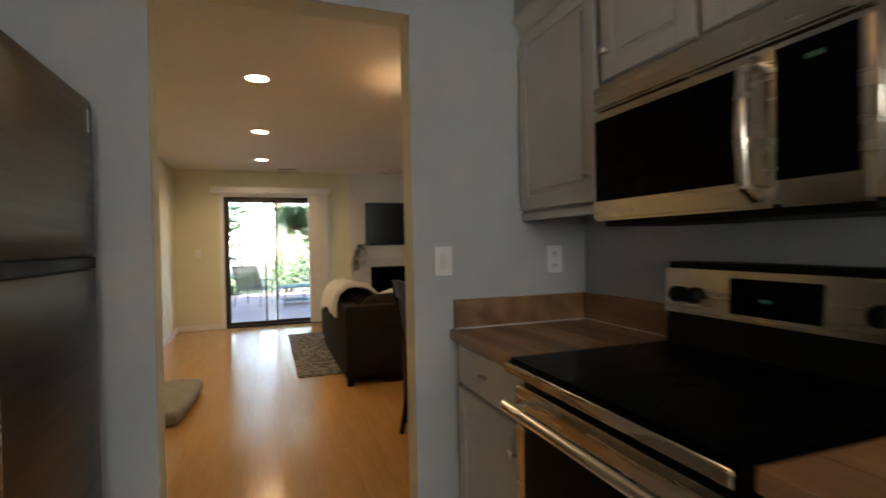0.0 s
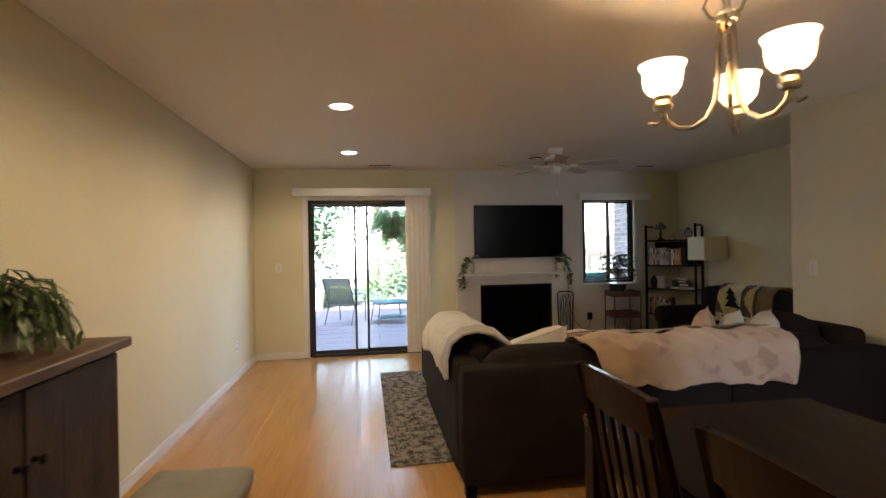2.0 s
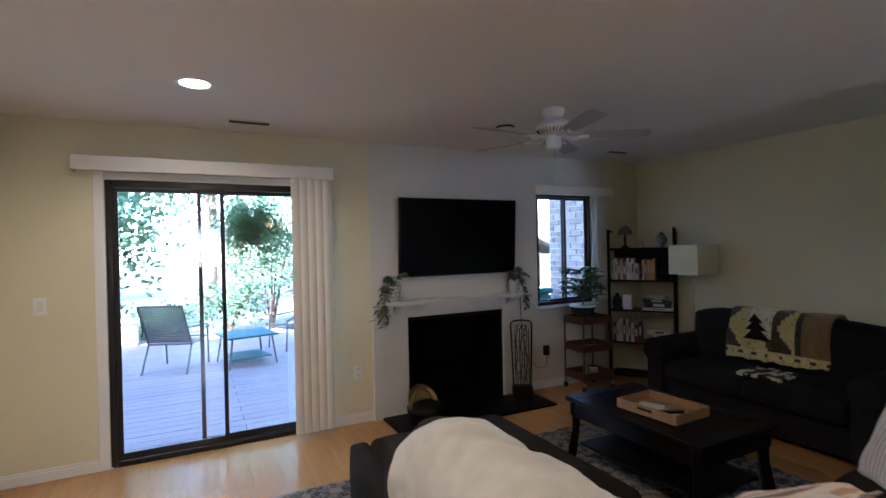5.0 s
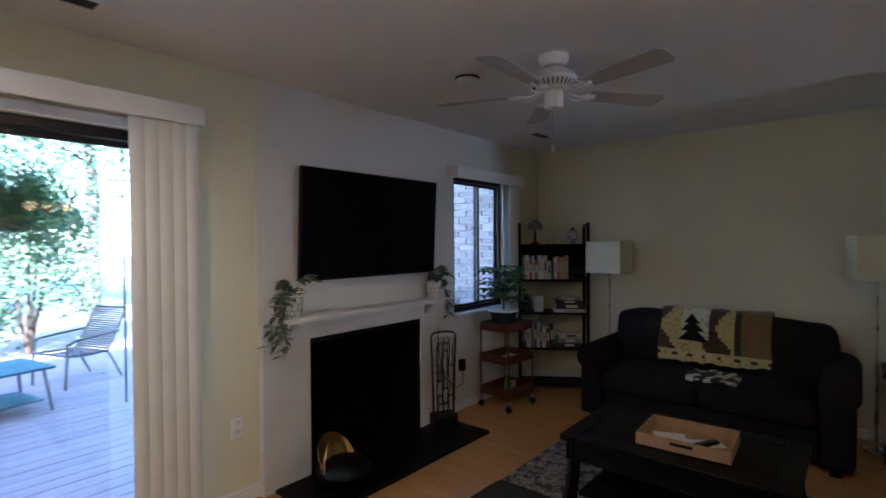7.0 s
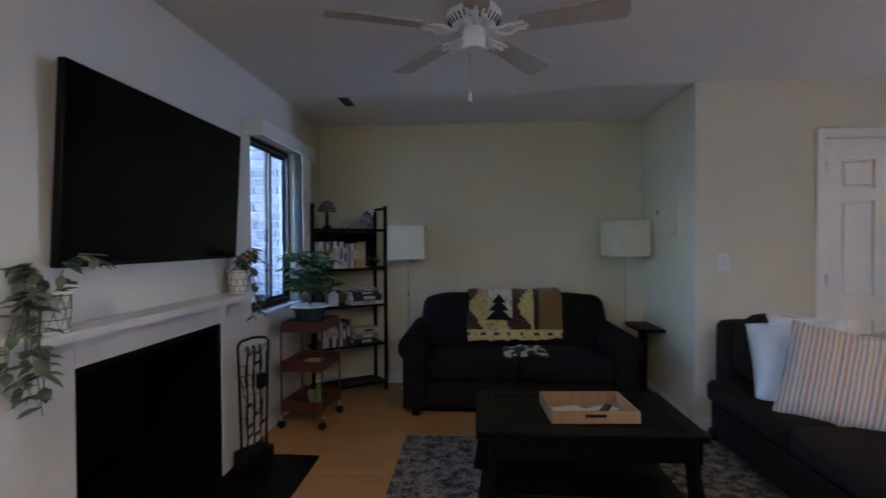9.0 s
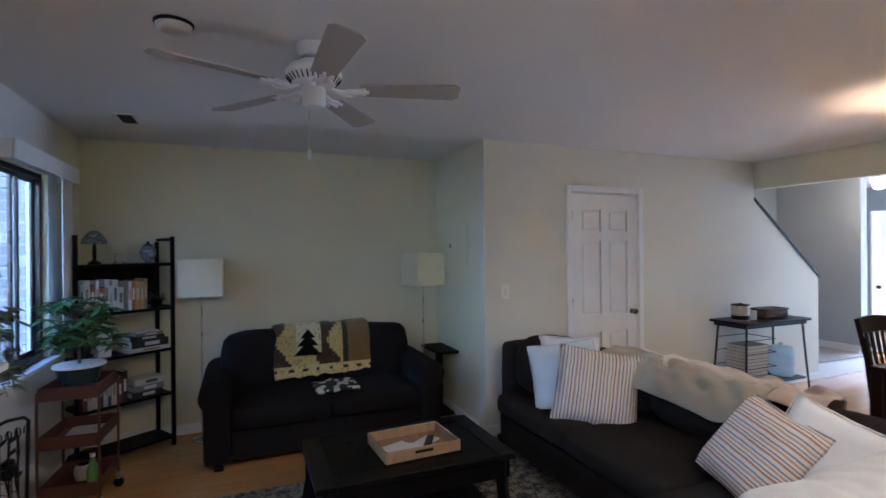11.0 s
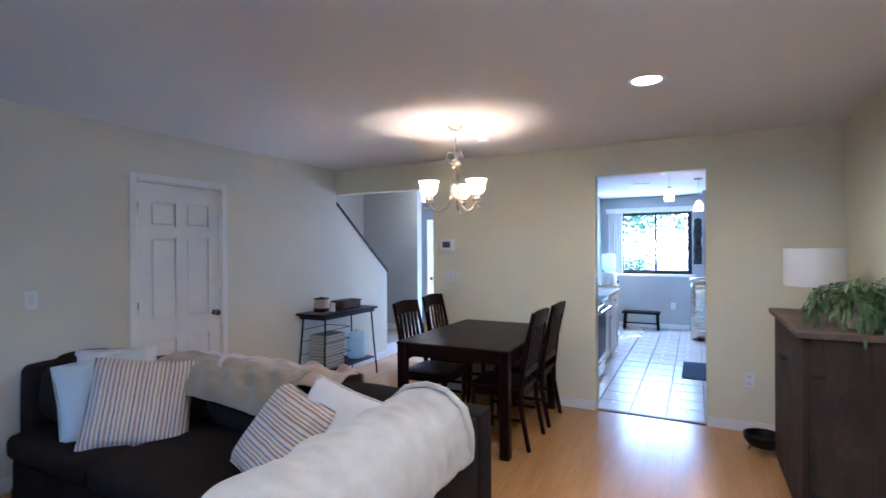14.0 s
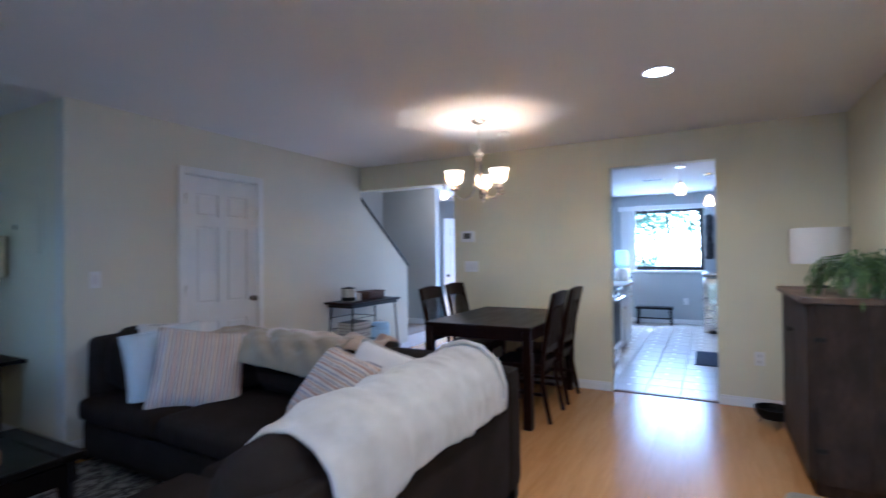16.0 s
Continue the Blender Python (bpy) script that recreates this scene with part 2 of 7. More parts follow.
TRAYWOOD = mat("pale_tray_wood", (0.32, 0.19, 0.09), 0.55, vary=0.3, scale=4, fine=0.2, fscale=30, stretch=(1, 6, 1))
PAPER = mat("paper", (0.62, 0.60, 0.56), 0.8, vary=0.1, scale=30)
BRICK = mat("pale_brick", (0.34, 0.28, 0.26), 0.85, vary=0.3, scale=14, fine=0.15, bump=0.5, bscale=60, each=0.25)
MORTAR = mat("pale_mortar", (0.42, 0.40, 0.38), 0.95, vary=0.15, scale=20, bump=0.3)
DECK = mat("greyed_deck_board", (0.15, 0.118, 0.125), 0.7, vary=0.25, scale=3, fine=0.2, fscale=25, stretch=(1, 8, 1), each=0.1, bump=0.15, bscale=40)
PATIOMETAL = mat("grey_patio_metal", (0.07, 0.065, 0.06), 0.45, 0.3, vary=0.2)
SLING = mat("grey_woven_sling", (0.065, 0.062, 0.065), 0.8, vary=0.15, fine=0.2, fscale=200, bump=0.3, bscale=200)
TEAL = mat("blue_grey_table_top", (0.05, 0.11, 0.12), 0.75, vary=0.2, spec=0.15)
GRASS = mat("lawn_ground", (0.16, 0.15, 0.11), 0.95, vary=0.5, scale=1.2, fine=0.3, fscale=60, bump=0.5)
CARPET = mat("beige_carpet", (0.42, 0.37, 0.32), 0.98, vary=0.15, scale=12, fine=0.15, fscale=300, bump=0.6, bscale=300)
PINE = mat("pale_pine", (0.50, 0.36, 0.20), 0.5, vary=0.2, scale=5, fine=0.1)
MATBLUE = mat("dark_blue_floor_mat", (0.03, 0.05, 0.10), 0.95, vary=0.3, scale=20, bump=0.4)
WATER = shade_mat("clear_blue_plastic", (0.74, 0.84, 0.90), 0.0, 0.5)
WICKER = mat("brown_wicker", (0.12, 0.065, 0.04), 0.8, vary=0.5, scale=60, bump=0.8, bscale=90)
CLAY = mat("bone_ceramic", (0.50, 0.42, 0.32), 0.5, vary=0.2)
TVLIGHT = mat("led_green", (0.04, 0.09, 0.06), 0.5, emit=0.02)

# rug: grey ground with worn cream and charcoal ornament
RUG = mat("distressed_grey_rug", (0.30, 0.27, 0.22), 0.98, spec=0.1, vary=0.3, scale=9, bump=0.5, bscale=300)
rn, rl_ = RUG.node_tree.nodes, RUG.node_tree.links
vor = rn.new("ShaderNodeTexVoronoi")
vor.feature = "DISTANCE_TO_EDGE"
vor.inputs["Scale"].default_value = 34
nz = rn.new("ShaderNodeTexNoise")
nz.inputs["Scale"].default_value, nz.inputs["Detail"].default_value = 17, 8
tc = rn.new("ShaderNodeTexCoord")
rl_.new(tc.outputs["Object"], vor.inputs[0])
rl_.new(tc.outputs["Object"], nz.inputs[0])
ma = rn.new("ShaderNodeMath")
ma.operation = "MULTIPLY_ADD"
ma.inputs[1].default_value = 0.55
rl_.new(vor.outputs[0], ma.inputs[0])
rl_.new(nz.outputs[0], ma.inputs[2])
rr = rn.new("ShaderNodeValToRGB")
rr.color_ramp.elements[0].position, rr.color_ramp.elements[0].color = 0.45, (0.055, 0.054, 0.056, 1)
rr.color_ramp.elements[1].position, rr.color_ramp.elements[1].color = 0.66, (0.29, 0.26, 0.205, 1)
el = rr.color_ramp.elements.new(0.54)
el.color = (0.13, 0.12, 0.10, 1)
rl_.new(ma.outputs[0], rr.inputs[0])
rl_.new(rr.outputs[0], rn["Principled BSDF"].inputs["Base Color"])

# quilt: dark green, brown and cream patches
QUILT = mat("patchwork_wool", (0.3, 0.3, 0.2), 0.97, bump=0.6, bscale=200, sheen=0.3)
qn, ql = QUILT.node_tree.nodes, QUILT.node_tree.links


def qmath(op, a, b=0.0, c=0.0):
    n = qn.new("ShaderNodeMath")
    n.operation = op
    for k, v in enumerate((a, b, c)):
        if isinstance(v, float):
            n.inputs[k].default_value = v
        else:
            ql.new(v, n.inputs[k])
    return n.outputs[0]


def qmix(mask, under, over):
    n = qn.new("ShaderNodeMix")
    n.data_type = "RGBA"
    ql.new(mask, n.inputs[0])
    for k, v in ((6, under), (7, over)):
        if isinstance(v, tuple):
            n.inputs[k].default_value = (*v, 1)
        else:
            ql.new(v, n.inputs[k])
    return n.outputs[2]


qc = qn.new("ShaderNodeTexCoord")
qx = qn.new("ShaderNodeVectorMath")
qx.operation, qx.inputs[1].default_value = "SNAP", (0.02, 0.022, 0.024)
ql.new(qc.outputs["Object"], qx.inputs[0])
qp = qn.new("ShaderNodeSeparateXYZ")
ql.new(qx.outputs[0], qp.inputs[0])
qu = qmath("MULTIPLY_ADD", qp.outputs[1], -1.282, 6.231)
qd = qmath("MULTIPLY_ADD", qmath("PINGPONG", qmath("ADD", qp.outputs[2], 0.02), 0.20), -0.9, qmath("ADD", qu, 0.10))
qk = qmath("LESS_THAN", qmath("PINGPONG", qd, 0.26), 0.115)
TANWOOL, BROWNWOOL = (0.52, 0.42, 0.15), (0.045, 0.022, 0.009)
qcol = qmix(qk, TANWOOL, BROWNWOOL)
qcol = qmix(qmath("GREATER_THAN", qu, 0.72), qcol, (0.012, 0.012, 0.010))
qcol = qmix(qmath("GREATER_THAN", qu, 0.765), qcol, (0.19, 0.115, 0.035))
qw = qmath("MULTIPLY", qmath("LESS_THAN", qmath("ABSOLUTE", qmath("SUBTRACT", qu, 0.355)), 0.125), qmath("GREATER_THAN", qp.outputs[2], 0.675))
qcol = qmix(qw, qcol, (0.64, 0.61, 0.42))
qcol = qmix(qmath("LESS_THAN", qp.outputs[2], 0.60), qcol, (0.56, 0.47, 0.20))
qdash = qmath("MULTIPLY", qmath("LESS_THAN", qmath("PINGPONG", qp.outputs[1], 0.055), 0.022), qmath("LESS_THAN", qmath("ABSOLUTE", qmath("SUBTRACT", qp.outputs[2], 0.555)), 0.012))
qcol = qmix(qdash, qcol, (0.03, 0.03, 0.02))
qz = qn.new("ShaderNodeTexNoise")
qz.inputs["Scale"].default_value = 38
ql.new(qc.outputs["Object"], qz.inputs[0])
qcol = qmix(qmath("MULTIPLY", qmath("GREATER_THAN", qz.outputs[0], 0.58), 0.45), qcol, (0.10, 0.075, 0.03))
ql.new(qcol, qn["Principled BSDF"].inputs["Base Color"])

PATCH = mat("cream_and_black_patch_cloth", (0.5, 0.47, 0.34), 0.95, bump=0.4, bscale=200)
qn, ql = PATCH.node_tree.nodes, PATCH.node_tree.links
qc, qz = qn.new("ShaderNodeTexCoord"), qn.new("ShaderNodeTexVoronoi")
qz.inputs["Scale"].default_value = 17
ql.new(qc.outputs["Object"], qz.inputs[0])
ql.new(qmix(qmath("GREATER_THAN", qz.outputs[0], 0.46), (0.54, 0.51, 0.36), (0.02, 0.02, 0.018)), qn["Principled BSDF"].inputs["Base Color"])

# dyed blanket: tan running into pale lilac with soft brown blotches
qn, ql = DYED.node_tree.nodes, DYED.node_tree.links
qc = qn.new("ShaderNodeTexCoord")
qp = qn.new("ShaderNodeSeparateXYZ")
ql.new(qc.outputs["Object"], qp.inputs[0])
qz, qz2 = qn.new("ShaderNodeTexNoise"), qn.new("ShaderNodeTexNoise")
qz.inputs["Scale"].default_value, qz.inputs["Detail"].default_value, qz2.inputs["Scale"].default_value = 4.5, 4, 7.5
ql.new(qc.outputs["Object"], qz.inputs[0])
ql.new(qc.outputs["Object"], qz2.inputs[0])


def qramp(value, lo, hi):
    n = qn.new("ShaderNodeMapRange")
    n.interpolation_type = "SMOOTHSTEP"
    ql.new(value, n.inputs[0])
    n.inputs[1].default_value, n.inputs[2].default_value = lo, hi
    return n.outputs[0]


qcol = qmix(qramp(qmath("MULTIPLY_ADD", qz.outputs[0], 0.9, qp.outputs[0]), 3.35, 4.05), (0.42, 0.31, 0.22), (0.53, 0.45, 0.43))
qcol = qmix(qmath("MULTIPLY", qramp(qz2.outputs[0], 0.58, 0.66), 0.6), qcol, (0.32, 0.21, 0.19))
ql.new(qcol, qn["Principled BSDF"].inputs["Base Color"])

# ---- shapes ----


def mesh_of(name, bm, material, smooth=False):
    me = bpy.data.meshes.new(name)
    bmesh.ops.recalc_face_normals(bm, faces=bm.faces)
    if smooth:
        for f in bm.faces:
            f.smooth = True
        for e in bm.edges:
            if len(e.link_faces) == 2 and e.calc_face_angle(0) > 0.7:
                e.smooth = False
    bm.to_mesh(me)
    bm.free()
    me.materials.append(material)
    return me


def part(name, bm, material, parent=None, label="", smooth=True, kind=""):
    ob = new(name, mesh_of(name, bm, material, smooth))
    if parent is not None:
        ob.parent = parent
    return tagged(ob, label=label, kind=kind)


def thing(name, label, category, x=0, y=0, z=0, rz=0, group=""):
    ob = new(name)
    ob.empty_display_size = 0.1
    ob.location, ob.rotation_euler = (x, y, z), (0, 0, radians(rz))
    return tagged(ob, label, category, group)


def structure(name, bm, material, parent=None, smooth=False):
    return part(name, bm, material, parent, kind="structure", smooth=smooth)


def solo(name, bm, material, label, category, group="", smooth=True, kind=""):
    ob = part(name, bm, material, None, label, smooth, kind)
    return tagged(ob, category=category, group=group)


def B(*boxes, bevel=0.0, bm=None, seg=1):
    """A mesh of boxes (x0, x1, y0, y1, z0, z1), with bevelled edges."""
    bm = bm or bmesh.new()
    for x0, x1, y0, y1, z0, z1 in boxes:
        v = [bm.verts.new((x, y, z)) for x in (x0, x1) for y in (y0, y1) for z in (z0, z1)]
        fs = [bm.faces.new([v[i] for i in q]) for q in ((0, 1, 3, 2), (4, 6, 7, 5), (0, 4, 5, 1), (2, 3, 7, 6), (0, 2, 6, 4), (1, 5, 7, 3))]
        if bevel:
            es = list({e for f in fs for e in f.edges})
            bmesh.ops.bevel(bm, geom=es, offset=min(bevel, 0.45 * min(abs(x1 - x0), abs(y1 - y0), abs(z1 - z0))), segments=seg, affect="EDGES", clamp_overlap=True)
    return bm


def soft(x0, x1, y0, y1, z0, z1, r=0.05, puff=0.0, n=9, bm=None, wob=0.0):
    """A padded block with rounded edges, whose faces bulge by puff."""
    bm = bm or bmesh.new()
    c = Vector(((x0 + x1) / 2, (y0 + y1) / 2, (z0 + z1) / 2))
    h = Vector(((x1 - x0) / 2, (y1 - y0) / 2, (z1 - z0) / 2))
    r = min(r, min(h) * 0.98)
    ts = [math.sin((2 * i / n - 1) * math.pi / 2) for i in range(n + 1)]
    made = {}

    def at(u, v, w):
        key = (round(u, 5), round(v, 5), round(w, 5))
        if key not in made:
            p = Vector((u * h.x, v * h.y, w * h.z))
            inner = Vector([max(-(a - r), min(a - r, b)) for a, b in zip(h, p)])
            d = p - inner
            q = inner + d.normalized() * r if d.length > 1e-9 else p
            bulge = puff * Vector(((1 - v * v) * (1 - w * w) * u, (1 - u * u) * (1 - w * w) * v, (1 - u * u) * (1 - v * v) * w))
            q = q + bulge + c
            if wob:
                q = q + wob * noise.noise_vector(q * 6)
            made[key] = bm.verts.new(q)
        return made[key]
    for ax in range(3):
        for s in (-1, 1):
            for i in range(n):
                for j in range(n):
                    quad = []
                    for a, b in ((i, j), (i + 1, j), (i + 1, j + 1), (i, j + 1)):
                        k = [0, 0, 0]
                        k[ax], k[(ax + 1) % 3], k[(ax + 2) % 3] = s, ts[a], ts[b]
                        quad.append(at(*k))
                    if len(set(quad)) == 4:
                        bm.faces.new(quad)
    return bm


def lathe(profile, at=(0, 0, 0), seg=24, bm=None, m=None):
    """Turned round z: profile of (radius, height)."""
    bm = bm or bmesh.new()
    rings = []
    for r, z in profile:
        ring = []
        for k in range(seg if r > 1e-6 else 1):
            a = 2 * math.pi * k / seg
            p = Vector((r * math.cos(a), r * math.sin(a), z))
            ring.append(bm.verts.new((m @ p if m else p) + Vector(at)))
        rings.append(ring)
    for a, b in zip(rings, rings[1:]):
        for k in range(seg):
            q = [a[k % len(a)], a[(k + 1) % len(a)], b[(k + 1) % len(b)], b[k % len(b)]]
            q = list(dict.fromkeys(q))
            if len(q) > 2:
                bm.faces.new(q)
    for ring in (rings[0], rings[-1]):
        if len(ring) > 2 and profile[0] != profile[-1]:
            bm.faces.new(ring)
    return bm


def tube(points, r, seg=8, bm=None, close=True):
    """A rod through points; r: one radius or one for each point."""
    bm = bm or bmesh.new()
    pts = [Vector(p) for p in points]
    rs = r if isinstance(r, (list, tuple)) else [r] * len(pts)
    rings, up = [], None
    for i, p in enumerate(pts):
        d = (pts[min(i + 1, len(pts) - 1)] - pts[max(i - 1, 0)]).normalized()
        side = d.cross(up) if up else d.cross(Vector((0, 0, 1)) if abs(d.z) < 0.9 else Vector((1, 0, 0)))
        side = side.normalized() if side.length > 1e-6 else d.orthogonal().normalized()
        up = side.cross(d).normalized()
        rings.append([bm.verts.new(p + rs[i] * (math.cos(2 * math.pi * k / seg) * side + math.sin(2 * math.pi * k / seg) * up)) for k in range(seg)])
    for a, b in zip(rings, rings[1:]):
        for k in range(seg):
            bm.faces.new((a[k], a[(k + 1) % seg], b[(k + 1) % seg], b[k]))
    if close:
        bm.faces.new(rings[0][::-1])
        bm.faces.new(rings[-1])
    return bm


def rod(p, q, r, seg=10, bm=None):
    return tube([p, q], r, seg, bm)


def panel(poly, axis, a, b, bm=None):
    """A flat polygon of (u, v) pushed from a to b along an axis."""
    bm = bm or bmesh.new()

    def put(u, v, w):
        k = [u, v]
        k.insert(axis, w)
        return bm.verts.new(k)
    lo, hi = [put(u, v, a) for u, v in poly], [put(u, v, b) for u, v in poly]
    bm.faces.new(lo[::-1])
    bm.faces.new(hi)
    for i in range(len(poly)):
        j = (i + 1) % len(poly)
        bm.faces.new((lo[i], lo[j], hi[j], hi[i]))
    return bm


def leaf(bm, base, way, length, width, droop=0.3, cup=0.15):
    """One pointed leaf with a folded midrib."""
    way = Vector(way).normalized()
    side = way.cross(Vector((0, 0, 1)))
    side = side.normalized() if side.length > 1e-3 else Vector((1, 0, 0))
    up = side.cross(way)
    base = Vector(base)
    spine, left, right = [], [], []
    for s, w in ((0, 0.05), (0.3, 0.85), (0.65, 0.8), (1, 0.0)):
        p = base + way * length * s - Vector((0, 0, droop * length * s * s))
        spine.append(bm.verts.new(p - up * cup * width * (1 if 0 < s < 1 else 0)))
        if w:
            left.append(bm.verts.new(p + side * width * w / 2))
            right.append(bm.verts.new(p - side * width * w / 2))
    for i in range(2):
        bm.faces.new((spine[i], spine[i + 1], left[i + 1], left[i]))
        bm.faces.new((spine[i + 1], spine[i], right[i], right[i + 1]))
    bm.faces.new((spine[2], spine[3], left[2]))
    bm.faces.new((spine[3], spine[2], right[2]))

# ---- the building ----
FARY, RX, AX, AY = 6.27, 4.84, 5.90, 3.25
KX, KY, KL = 2.63, -5.25, 0.02
T = 0.12


def walls(name, material, boxes, parent=None):
    return structure(name, B(*boxes), material, parent)


floor = structure("floor", B((0, AX, 0, FARY, -0.10, -0.012)), SEAM)
ceiling = structure("ceiling", B((-T, AX + T, -T, FARY + T, H, H + 0.15)), CEILING)
ceiling_2 = structure("ceiling_kitchen", B((KL - T, 7.2, KY - T, -T, H, H + 0.15)), CEILING)
walls("wall_west", CREAM, [(-T, 0, 0, FARY, -0.1, H)])
SX0, SX1, SZ1 = 0.67, 2.16, 2.035
WX0, WX1, WZ0, WZ1 = 4.42, 5.20, 0.86, 2.05
walls("wall_north", CREAM, [(-T, SX0, FARY, FARY + T, -0.1, H), (SX0, SX1, FARY, FARY + T, SZ1, H), (SX1, 2.90, FARY, FARY + T, -0.1, H), (2.90, 3.96, FARY, FARY + T, 0.901, H), (3.96, WX0, FARY, FARY + T, -0.1, H),
                            (WX0, WX1, FARY, FARY + T, -0.1, WZ0), (WX0, WX1, FARY, FARY + T, WZ1, H), (WX1, AX + T, FARY, FARY + T, -0.1, H)])
walls("wall_alcove_east", CREAM, [(AX, AX + T, AY - T, FARY, -0.1, H)])
walls("wall_alcove_south", CREAM, [(RX + T, AX, AY - T, AY, -0.1, H)])
# east wall with the closet door and the sloped end at the stair
DY0, DY1, DZ = 1.62, 2.38, 2.04
walls("wall_east", OFFWHITE, [(RX, RX + T, DY1, AY, -0.1, H), (RX, RX + T, DY0, DY1, DZ, H), (RX, RX + T, 0.0, DY0, -0.1, H)])
SLOPE = [(0.0, 0.0), (0.0, 2.03), (-1.075, 1.18), (-1.075, 0.0)]
structure("wall_stair", panel(SLOPE, 0, RX, RX + T), OFFWHITE)
structure("wall_stair_cap", panel([(0.0, 2.03), (0.0, 2.065), (-1.09, 1.205), (-1.09, 1.17)], 0, RX - 0.01, RX + T + 0.01), BLACKWOOD)
# south wall, with the way to the kitchen and the wide way to the hall
OX0, OX1, OZ = 0.925, 1.825, 2.16
HX = 3.52
walls("wall_south", CREAM, [(-T, OX0, -T, 0, -0.1, H), (OX0, OX1, -T, 0, OZ, H), (OX1, HX, -T, 0, -0.1, H), (HX, RX + T, -T, 0, 2.15, H)])
walls("wall_south_kitchen_face", BLUEGREY, [(KL, OX0, -T - 0.006, -T, 0, H), (OX0, OX1, -T - 0.006, -T, OZ, H), (OX1, KX, -T - 0.006, -T, 0, H)])
# unseen blocks at both sides, added to keep low sun off the deck
walls("wall_neighbour_house", BRICK, [(-9, -T - 0.01, KY - T, FARY + T, -0.2, 5.2), (7.3, 12, -3.0, FARY - 1.0, -0.2, 5.2)])
# unseen mass over the rooms, added so the house shadow covers the deck
walls("wall_upper_storey", BRICK, [(-T, AX + T, KY - T, FARY + T, H + 0.15, 5.2), (AX + T, 7.2, KY - T, AY, H + 0.15, 5.2)])
# unseen too: a plain roof slab that lengthens that shadow
structure("roof", panel([(KY - 0.5, 5.2), (0.5, 6.4), (FARY + 0.5, 5.2)], 0, -9.2, 12.2), BLACKPLASTIC)
# kitchen
kitchen_bed = structure("floor_kitchen", B((KL, KX, KY, -0.02, -0.10, -0.010)), GROUT)
KWX0, KWX1, KWZ0, KWZ1 = 1.06, 2.30, 1.00, 2.17
walls("wall_kitchen_east", BLUEGREY, [(KX, KX + T, KY, -T - 0.006, -0.1, H)])
walls("wall_kitchen_west", BLUEGREY, [(KL - T, KL, KY, -T, -0.1, H)])
walls("wall_kitchen_south", BLUEGREY, [(KL - T, KWX0, KY - T, KY, -0.1, H), (KWX0, KWX1, KY - T, KY, -0.1, KWZ0), (KWX0, KWX1, KY - T, KY, KWZ1, H), (KWX1, KX + T, KY - T, KY, -0.1, H)])
walls("wall_kitchen_pantry", BLUEGREY, [(KL, 0.90, -4.62, -4.50, -0.1, H)])
# hall and stair
structure("floor_hall", B((KX + T, 6.0, -4.0, 0, -0.10, -0.012)), SEAM)
walls("wall_hall_south", BLUEGREY, [(KX + T, 3.80, -4.12, -4.0, -0.1, H), (3.80, 4.72, -4.12, -4.0, 2.05, H), (4.72, 6.0, -4.12, -4.0, -0.1, H)])
walls("wall_hall_grey", BLUEGREY, [(4.95, 7.0, -2.25, -2.12, -0.1, H), (6.0, 6.12, -4.1, -2.25, -0.1, H), (6.0, 6.12, -2.12, AY - T, -0.1, H)])
walls("wall_under_stair", BLUEGREY, [(RX + T, 6.0, AY - T - 0.14, AY - T - 0.02, -0.1, H)])
structure("stair_landing", B((RX, 6.0, -2.12, -1.075, -0.1, 0.165)), TRIM)
structure("stair_carpet", B((RX + 0.012, 6.0, -2.12, -1.075, 0.165, 0.185), bevel=0.006), CARPET)
for k in range(9):
    y0 = -1.075 + 0.25 * k
    structure("stair_step", B((RX + T, 6.0, y0, y0 + 0.27, 0.185 + 0.185 * k, 0.185 + 0.185 * (k + 1)), bevel=0.012), CARPET)

# baseboards with a rounded top edge
def board(x0, x1, y0, y1, z=0.0, h=0.085):
    structure("baseboard", B((x0, x1, y0, y1, z, z + h - 0.02), (x0 + 0.003, x1 - 0.003, y0 + 0.003, y1 - 0.003, z + h - 0.02, z + h), bevel=0.002), TRIM)


Q = 0.014
for bx in ((0, Q, Q, FARY - Q), (Q, 0.605, FARY - Q, FARY), (2.16, 2.60, FARY - Q, FARY), (4.16, AX - Q, FARY - Q, FARY), (AX - Q, AX, AY, FARY), (RX + T, AX - Q, AY, AY + Q),
           (RX - Q, RX, 2.46, AY - 0.0), (RX - Q, RX, -1.075, 1.54), (Q, OX0 - 0.005, 0, Q), (OX1 + 0.005, HX, 0, Q), (HX, HX + Q, -T, 0), (KX - Q, KX, KY, -3.2), (0.95, KX - Q, KY, KY + Q)):
    board(*bx)
structure("baseboard", B((4.96, 6.0, -2.12, -2.106, 0.185, 0.27)), TRIM)
structure("door_threshold", B((OX0, OX1, -0.075, -0.02, -0.01, 0.008), bevel=0.005), mat("oak_threshold", (0.22, 0.12, 0.05), 0.4, vary=0.3, stretch=(1, 9, 1)))

# sliding glass door
door_1 = structure("door_1", B((SX0 + 0.002, SX0 + 0.045, 6.29, 6.37, 0, SZ1), (SX1 - 0.045, SX1 - 0.002, 6.29, 6.37, 0, SZ1), (SX0 + 0.045, SX1 - 0.045, 6.29, 6.37, SZ1 - 0.05, SZ1 - 0.002), (SX0 + 0.045, SX1 - 0.045, 6.29, 6.37, -0.05, 0.03), bevel=0.004), BRONZE)


